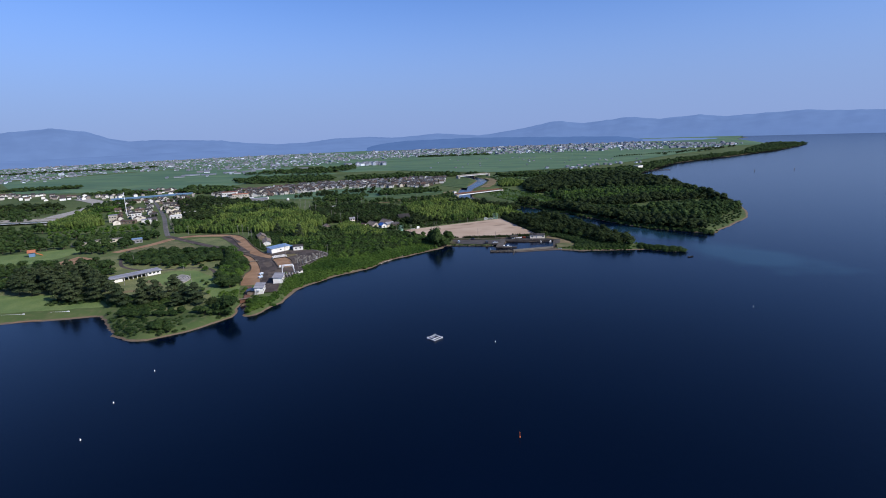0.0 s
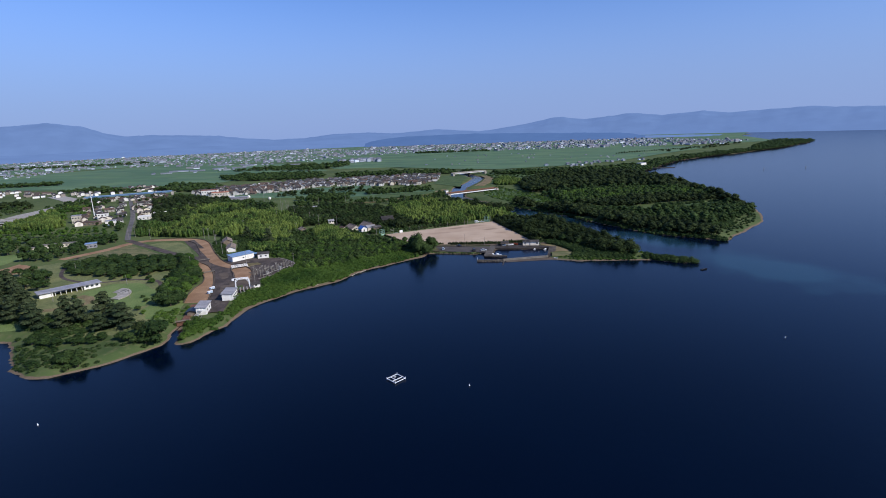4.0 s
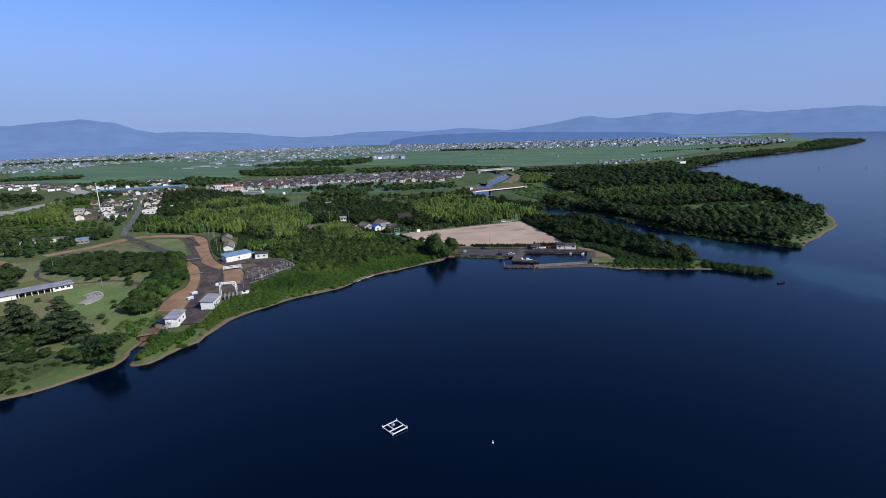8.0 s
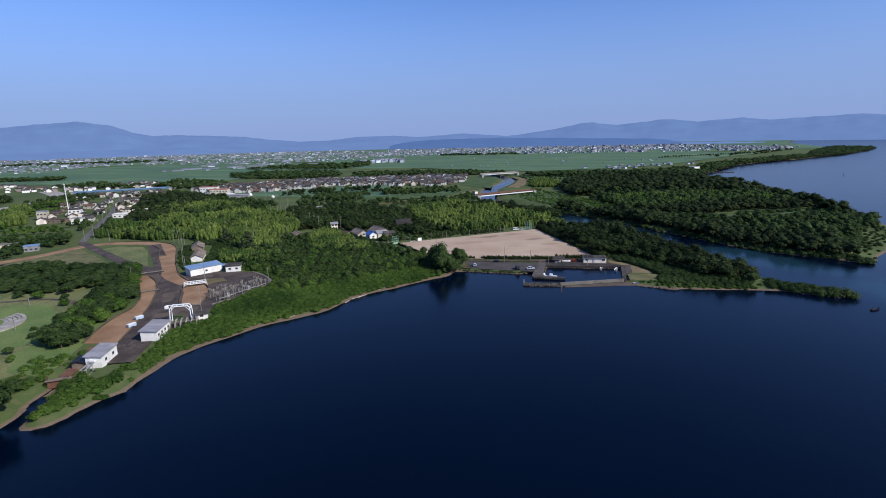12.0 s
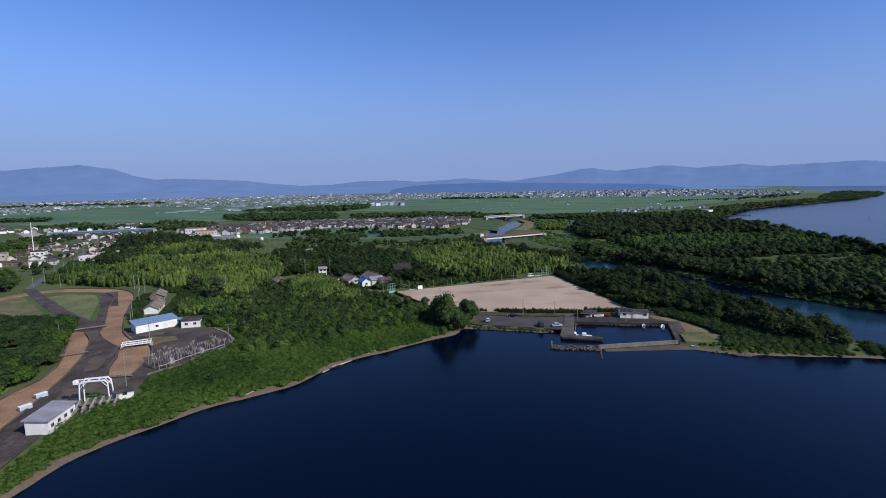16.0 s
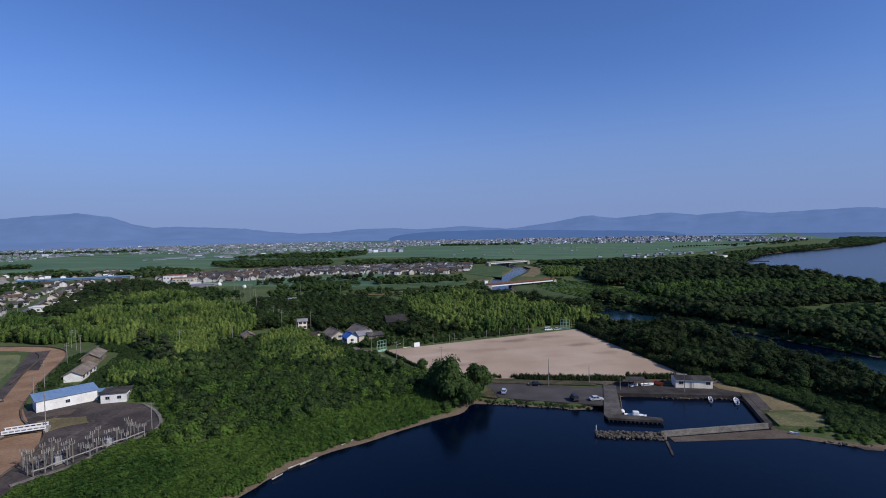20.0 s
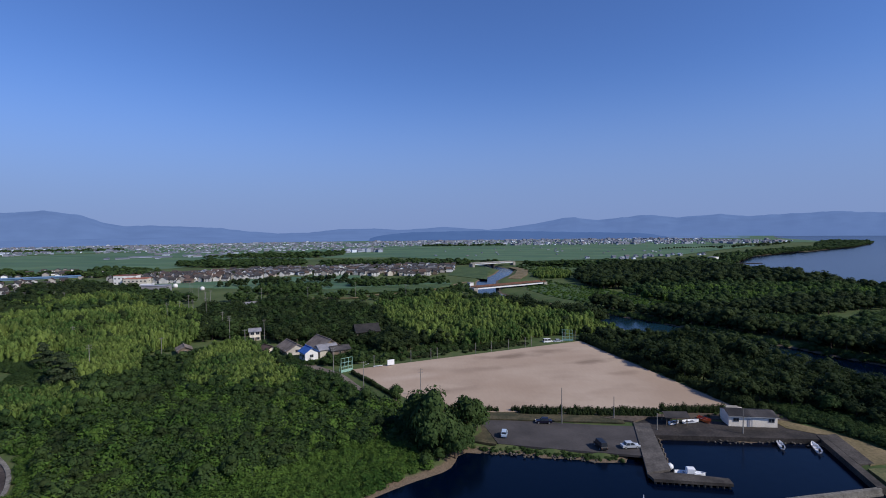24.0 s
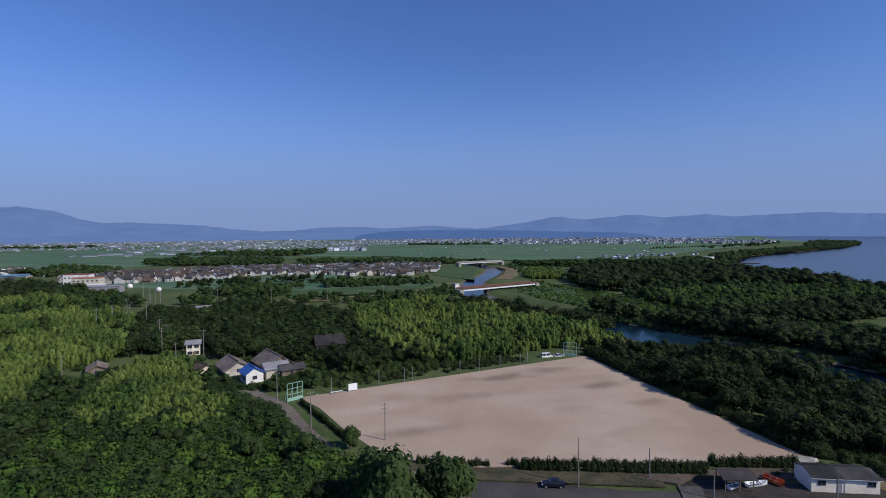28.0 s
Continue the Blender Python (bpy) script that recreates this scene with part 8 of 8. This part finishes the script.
shrub_row((21, 104.4), (62, 100.2), 56, "dark upright shrub beside the sports ground", 1.05, 1.5, skip=0.04)
shrub_row((23, 102.6), (60, 97.8), 52, "dark upright shrub in the front row of the hedge", 0.85, 1.3, skip=0.04)
shrub_row((2, 106.8), (17, 104.2), 20, "dark upright shrub beside the sports ground", 1.0, 1.35, skip=0.1)
shrub_row((63, 101.6), (80.5, 99.8), 28, "dark clipped hedge shrub", 1.3, 1.7)
shrub_row((-31.5, 147.5), (-12, 115.5), 46, "dark clipped hedge shrub beside the lane", 0.95, 1.3)
sheet("verge", [(8, 103), (50, 97.5), (62, 98.6), (62, 101), (21, 105.5), (5, 108)], M["verge_grass"], "strip of rough grass verge below the hedge", "grass", 0.02, 0.3, z=1.5)
sheet("verge", [(63, 96.6), (98, 92.6), (99, 98), (86, 101), (64, 101)], M["dark_sand"], "trodden earth and weeds behind the quay", "grass", 0.02, 0.3, z=1.36)
stand("shore_weeds", BUSH, [(64, 97), (78, 95.6), (88, 93.4), (98, 92), (99, 97), (86, 100.6), (64, 100.6)], 1.5, 0.3, 0.8, MID, "weeds and rough growth behind the boat house", "weeds", (0.6, 1.0), avoid=False, thin=0.55)
stand("shore_weeds", BUSH, [(-14, 163.6), (0, 169.6), (24, 179.6), (44, 188.6), (42, 194), (16, 185), (-6, 175)], 2.0, 0.6, 1.7, LEAF, "dark scrub behind the sports ground fence", "weeds", (0.7, 1.1), avoid=False, thin=0.42)
heap = thing("covered_heap", 83.2, 101.2, 1.5, -12, "low heap under a pale grey tarpaulin beside the hedge", "heap")
part("cover", gable(3.4, 2.6, 0.35, 1.0, 0.05, 0.08), M["concrete"], heap)
part("ground_sheet", box(-1.9, -1.5, -0.1, 1.9, 1.5, 0.08, bevel=0.03), M["dark_sand"], heap)
stand("shore_weeds", BUSH, [(6, 83), (14, 79.8), (27, 76.4), (43, 72.8), (44, 75), (28, 78.8), (15, 82.6)], 1.05, 0.35, 0.8, MID, "weeds and tall grass on the car park bank", "weeds", (0.7, 1.3), avoid=False)

# ---------- sports ground fittings ----------
fence = thing("field_fence", 0, 0, 0, 0, "tall pale posts with wire along the sports ground", "fence")
fx = [(-24, 155.5), (-10, 162), (-2, 165.3), (0.6, 166.4), (17, 173.4), (24, 176.4), (32, 180), (40, 183.5), (43, 184.8), (60, 193), (66, 196)]
for x, y in fx:
    part("post", rod((x, y, 1.4), (x, y, 6.2), 0.13), M["pole"], fence)
for a, b in zip(fx, fx[1:]):
    for z in (3.4, 5.9):
        part("wire", rod((*a, z), (*b, z), 0.006, n=3), M["rust"], fence)


def frame_goal(x, y, rz, label):
    t = thing("backstop", x, y, 1.65, rz, label, "sports frame", "backstops")
    for k in range(4):
        part("upright", rod((-2.4 + k * 1.6, 0, -0.2), (-2.4 + k * 1.6, 0, 5.2), 0.09), M["green_steel"], t)
        part("stay", rod((-2.4 + k * 1.6, 1.6, -0.2), (-2.4 + k * 1.6, 0, 4.2), 0.07), M["green_steel"], t)
    for z in (0.6, 2.0, 3.6, 5.2):
        part("rail", rod((-2.4, 0, z), (2.4, 0, z), 0.08), M["green_steel"], t)
    part("panel", box(-2.4, -0.03, 0.0, 2.4, 0.03, 1.0), M["green_steel"], t)
    return t


frame_goal(-33.5, 149.5, 40, "pale green steel backstop frame at the field corner")
frame_goal(62, 194.5, -20, "pale green steel backstop frame at the far corner")
wb = thing("white_board", -17.6, 156.6, 1.65, 24, "white board standing at the field's edge", "board")
part("panel", box(-1.4, -0.06, 0.3, 1.4, 0.06, 2.4, bevel=0.02), M["gel_white"], wb)
for s in (-1, 1):
    part("leg", box(s * 1.2 - 0.06, -0.1, -0.1, s * 1.2 + 0.06, 0.1, 0.3), M["steel"], wb)
be = thing("bench", -22.4, 155.2, 1.65, 24, "long white bench at the field's edge", "bench")
part("seat", box(-1.9, -0.25, 0.4, 1.9, 0.25, 0.5, bevel=0.02), M["gel_white"], be)
for s in (-1.5, 0, 1.5):
    part("leg", box(s - 0.06, -0.2, -0.1, s + 0.06, 0.2, 0.4), M["steel"], be)
tarp = thing("covered_heap", 83.5, 101.5, 1.6, 10, "heap under a pale sheet at the field corner", "heap")
v = ICO2[0] * np.array([3.4, 1.2, 0.9]) * (1 + 0.12 * np.sin(ICO2[0][:, :1] * 9))
part_mesh("cover", mesh_np("cover", v, ICO2[1], M["concrete"], smooth=True), tarp)
part("weight", box(-3.0, -1.5, -0.1, 3.0, -1.2, 0.25, bevel=0.05), M["wood"], tarp)


def utility_pole(x, y, h, rz=0.0, arms=2, z=None, lamp=False):
    zz = float(plateau(x)) if z is None else z
    t = thing("utility_pole", x, y, zz, rz, "grey concrete utility pole with cross arms", "utility pole", "utility poles")
    part("pole", rod((0, 0, -0.4), (0, 0, h), 0.16, r2=0.09, n=8), M["pole"], t)
    for k in range(arms):
        z = h - 0.5 - k * 0.9
        a = part("cross_arm", beam((-0.85, 0, z), (0.85, 0, z), 0.09, 0.09), M["pole"], t)
        for s in (-0.8, 0.8):
            part("insulator", rod((s, 0, z + 0.05), (s, 0, z + 0.28), 0.05), M["concrete"], a)
    if lamp:
        a = part("lamp_arm", rod((0, 0, h - 1.6), (1.6, 0, h - 1.2), 0.05), M["steel"], t)
        part("lamp_head", box(1.4, -0.12, h - 1.3, 2.0, 0.12, h - 1.1, bevel=0.03), M["steel"], a)
    return t


HARBOUR_POLES = ((33, 95, 9.4, 10, 0), (48, 97, 6, 0, 0), (-24.5, 127.5, 9.5, 30, 1), (-5.5, 119, 9, 20, 2), (-38, 147, 10, 40, 2), (77, 85.5, 6, 0, 0), (56.5, 89.2, 4, 0, 0), (-85.5, 54, 9, 40, 1))
YARD_POLES = ((-118, 57.5, 11, 60, 1), (-97.3, 9.8, 13, 50, 2), (-138, 78, 10, 60, 1), (-148, 95, 11, 60, 2), (-157, 62, 8, 0, 0), (-166, 130, 10, 60, 2), (-176, 152, 9, 60, 1), (-128, 150, 11, 30, 2),
    (-180, 26, 6, 0, 0), (-163, -2, 6, 0, 0), (-148, 12, 6, 0, 0), (-205, -2, 6, 0, 0), (-232, 60, 7, 0, 0))
GROVE_POLES = ((-184, 160, 10, 60, 2), (-190, 165, 9, 60, 2), (-240, 172, 9, 30, 1), (-262, 178, 9, 30, 1), (-110, 166, 10, 30, 1), (-98, 205, 11, 20, 2), (-80, 200, 11, 20, 1), (-84, 186, 9, 20, 1),
    (-150, 250, 13, 20, 2), (-146, 256, 13, 20, 2), (-141, 262, 13, 20, 2), (-136, 268, 13, 20, 2), (-150, 276, 14, 20, 2), (-150, 300, 13, 20, 1), (-120, 320, 13, 0, 1), (-60, 360, 13, 0,
    1), (-20, 350, 12, 0, 1), (-90, 330, 12, 0, 1))
for x, y, h, rz, n in HARBOUR_POLES + YARD_POLES + GROVE_POLES:
    utility_pole(x, y, h, rz, n, lamp=(n == 1 and x > -40))
for k in range(9):
    f = k / 8
    utility_pole(-266 - 117 * f + 6, 185 + 221 * f, 11, 28, 2)
mast = thing("radio_mast", -386, 332, 2.5, 0, "tall white steel mast in the town", "mast")
part("shaft", rod((0, 0, -0.3), (0, 0, 30), 0.45, r2=0.25, n=8), M["white_steel"], mast)
for z in (22, 26, 29):
    part("platform", rod((0, 0, z), (0, 0, z + 0.3), 0.8, n=10), M["white_steel"], mast)

# ---------- bridges ----------
def bridge(ax, ay, bx, by, z, w, piers, deckmat, label, rail="concrete", depth=1.5):
    L = math.hypot(bx - ax, by - ay)
    t = thing("bridge", (ax + bx) / 2, (ay + by) / 2, 0, math.degrees(math.atan2(by - ay, bx - ax)), label, "bridge")
    part("girder", box(-L / 2, -w / 2 + 0.6, z - depth, L / 2, w / 2 - 0.6, z - 0.3), M["blue_steel" if deckmat == "blue_steel" else "white_steel"], t)
    part("deck", box(-L / 2, -w / 2, z - 0.3, L / 2, w / 2, z, bevel=0.05), M[deckmat], t)
    for s in (-1, 1):
        part("parapet", box(-L / 2, s * w / 2 - 0.15, z, L / 2, s * w / 2 + 0.15, z + 1.0), M[rail], t)
    for k in range(piers):
        x = -L / 2 + L * (k + 1) / (piers + 1)
        p = part("pier", box(x - 0.9, -w / 2 + 1, -3, x + 0.9, w / 2 - 1, z - depth - 0.6, bevel=0.2), M["dark_concrete"], t)
        part("pier_cap", box(x - 1.2, -w / 2 + 0.3, z - depth - 0.6, x + 1.2, w / 2 - 0.3, z - depth, bevel=0.05), M["dark_concrete"], p)
    for s in (-1, 1):
        part("abutment", box(s * L / 2 - 2, -w / 2 - 0.3, -1, s * L / 2 + 2, w / 2 + 0.3, z - 0.4), M["concrete"], t)
    return t


bridge(36, 396, 106, 439, 5.0, 7, 2, "dark_concrete", "white girder bridge with rust-red rails over the river", "rust", 1.8)
bridge(60, 684, 124, 720, 7.0, 8, 1, "concrete", "pale concrete road bridge over the river", "concrete", 1.6)
bridge(-640, 296, -450, 300, 6.0, 20, 5, "concrete", "pale concrete bridge on the levee", "concrete", 1.5)
bridge(-500, 496, -395, 546, 8.0, 6, 3, "blue_steel", "long blue steel girder bridge", "blue_steel", 1.5)
gate = thing("water_gate", 34, 402, 2.4, 30, "small white gate tower beside the bridge", "water gate")
part("tower", box(-2, -2, -0.4, 2, 2, 6, bevel=0.1), M["white"], gate)
part("roof", box(-2.4, -2.4, 6, 2.4, 2.4, 6.4, bevel=0.05), M["concrete"], gate)
block(455, 765, 1.8, 40, 22, 10, 5, "white", "grey_roof", "white boathouse on the far shore", wins=4)
far_jetty = thing("jetty", 470, 706, 0.2, -8, "dark jetty with bushes in the bay", "jetty")
part("deck", box(-22, -2.5, -2, 24, 2.5, 0.6, bevel=0.1), M["dark_concrete"], far_jetty)


# ---------- things on the lake ----------
raft = thing("survey_raft", -9.6, -109.5, 0, 42, "square white floating frame with corner posts", "raft")
for s in (-1, 1):
    part("float_beam", box(-2.5, s * 2.4 - 0.11, 0.3, 2.5, s * 2.4 + 0.11, 0.55, bevel=0.04), M["gel_white"], raft)
    part("float_beam", box(s * 2.4 - 0.11, -2.5, 0.31, s * 2.4 + 0.11, 2.5, 0.56, bevel=0.04), M["gel_white"], raft)
    for q in (-1, 1):
        part("corner_post", rod((s * 2.4, q * 2.4, -1.0), (s * 2.4, q * 2.4, 1.0), 0.09), M["gel_white"], raft)
part("cross_beam", box(-2.3, -0.85, 0.32, 2.3, -0.62, 0.52), M["gel_white"], raft)
part("cross_beam", box(-0.9, -0.6, 0.33, -0.68, 2.3, 0.53), M["gel_white"], raft)
part("instrument_box", box(-0.3, 0.5, 0.5, 0.5, 1.3, 1.0, bevel=0.06), M["steel"], raft)
for a in range(3):
    part("tripod_leg", rod((0.1 + math.cos(a * 2.1) * 0.6, 0.9 + math.sin(a * 2.1) * 0.6, 0.5), (0.1, 0.9, 1.7), 0.045), M["steel"], raft)


def buoy(x, y, h, mat, label):
    t = thing("buoy", x, y, 0, 0, label, "buoy", "lake buoys")
    bm = bmesh.new()
    bmesh.ops.create_uvsphere(bm, u_segments=12, v_segments=8, radius=0.25, matrix=Matrix.Translation((0, 0, 0.08)))
    part("float", bm, M[mat], t)
    part("mast", rod((0, 0, 0.3), (0, 0, h), 0.09, r2=0.06), M[mat], t)
    part("top_mark", rod((0, 0, h), (0, 0, h + 0.2), 0.11, n=8), M["gel_white" if mat == "gel_white" else "orange"], t)


for x, y in ((-124, -128), (-126, -153), (-123, -176), (16.5, -117), (149, -91)):
    buoy(x, y, 0.45, "gel_white", "small white marker buoy")
buoy(13.5, -188.5, 1.6, "orange", "orange and white marker buoy with a mast")
boat(171, 10.5, -0.12, 20, 5.0, 1.1, "dark low boat lying off the wooded point", motor=False, color="black")
for a, b, c in ((679, 600, 2.0), (606, 604, 2.0)):
    t = thing("channel_marker", a, b, 0, 0, "dark marker post standing in the lake", "marker", "channel markers")
    part("post", rod((0, 0, -3), (0, 0, 2.6), 0.3), M["wood"], t)
    part("board", box(-0.7, -0.1, 1.6, 0.7, 0.1, 2.6), M["wood"], t)

# driftwood along the sandy shore
dw = np.random.default_rng(77)
for x, y, rz, L, lab in ((-46.5, 31, 40, 3.4, "bleached driftwood log on the sand"), (-42.8, 31.4, 50, 3.0, "bleached driftwood log at the water's edge"), (-39.5, 38.2, 42, 6.5, "long pale driftwood trunk along the bank"),
                         (-37.6, 39.4, 44, 5.0, "long pale driftwood trunk along the bank"), (-30, 50, 46, 4.0, "bleached driftwood log on the sand"), (-20, 61, 38, 3.2, "bleached driftwood log on the sand"), (-62, 13.5, 52, 3.0, "bleached driftwood log on the sand")):
    x, y = x - 0.4, y + 0.4
    t = thing("driftwood", x, y, float(land_z(np.array([[x, y]]))[0]) + 0.05, rz, lab, "driftwood", "driftwood logs")
    part("trunk", rod((-L / 2, 0, 0.05), (L / 2, 0.2, 0.25), 0.2, n=8, r2=0.1), M["wood_pale"], t)
    for k in range(3):
        u = dw.uniform(-0.3, 0.45) * L
        part("branch", rod((u, 0.05, 0.15), (u + dw.uniform(0.3, 0.8), dw.uniform(-0.7, 0.7), dw.uniform(0.2, 0.6)), 0.07, n=5, r2=0.03), M["wood_pale"], t)

for x, y, h in ((-194, 377, 10), (-183, 364, 10), (-173, 352, 10), (-163, 338, 10), (-112, 232, 10), (-108, 230, 8), (-168, 200, 9), (-281, 346, 10), (-271, 342, 10), (-210, 408, 10)):
    utility_pole(x, y, h, 30, 2)
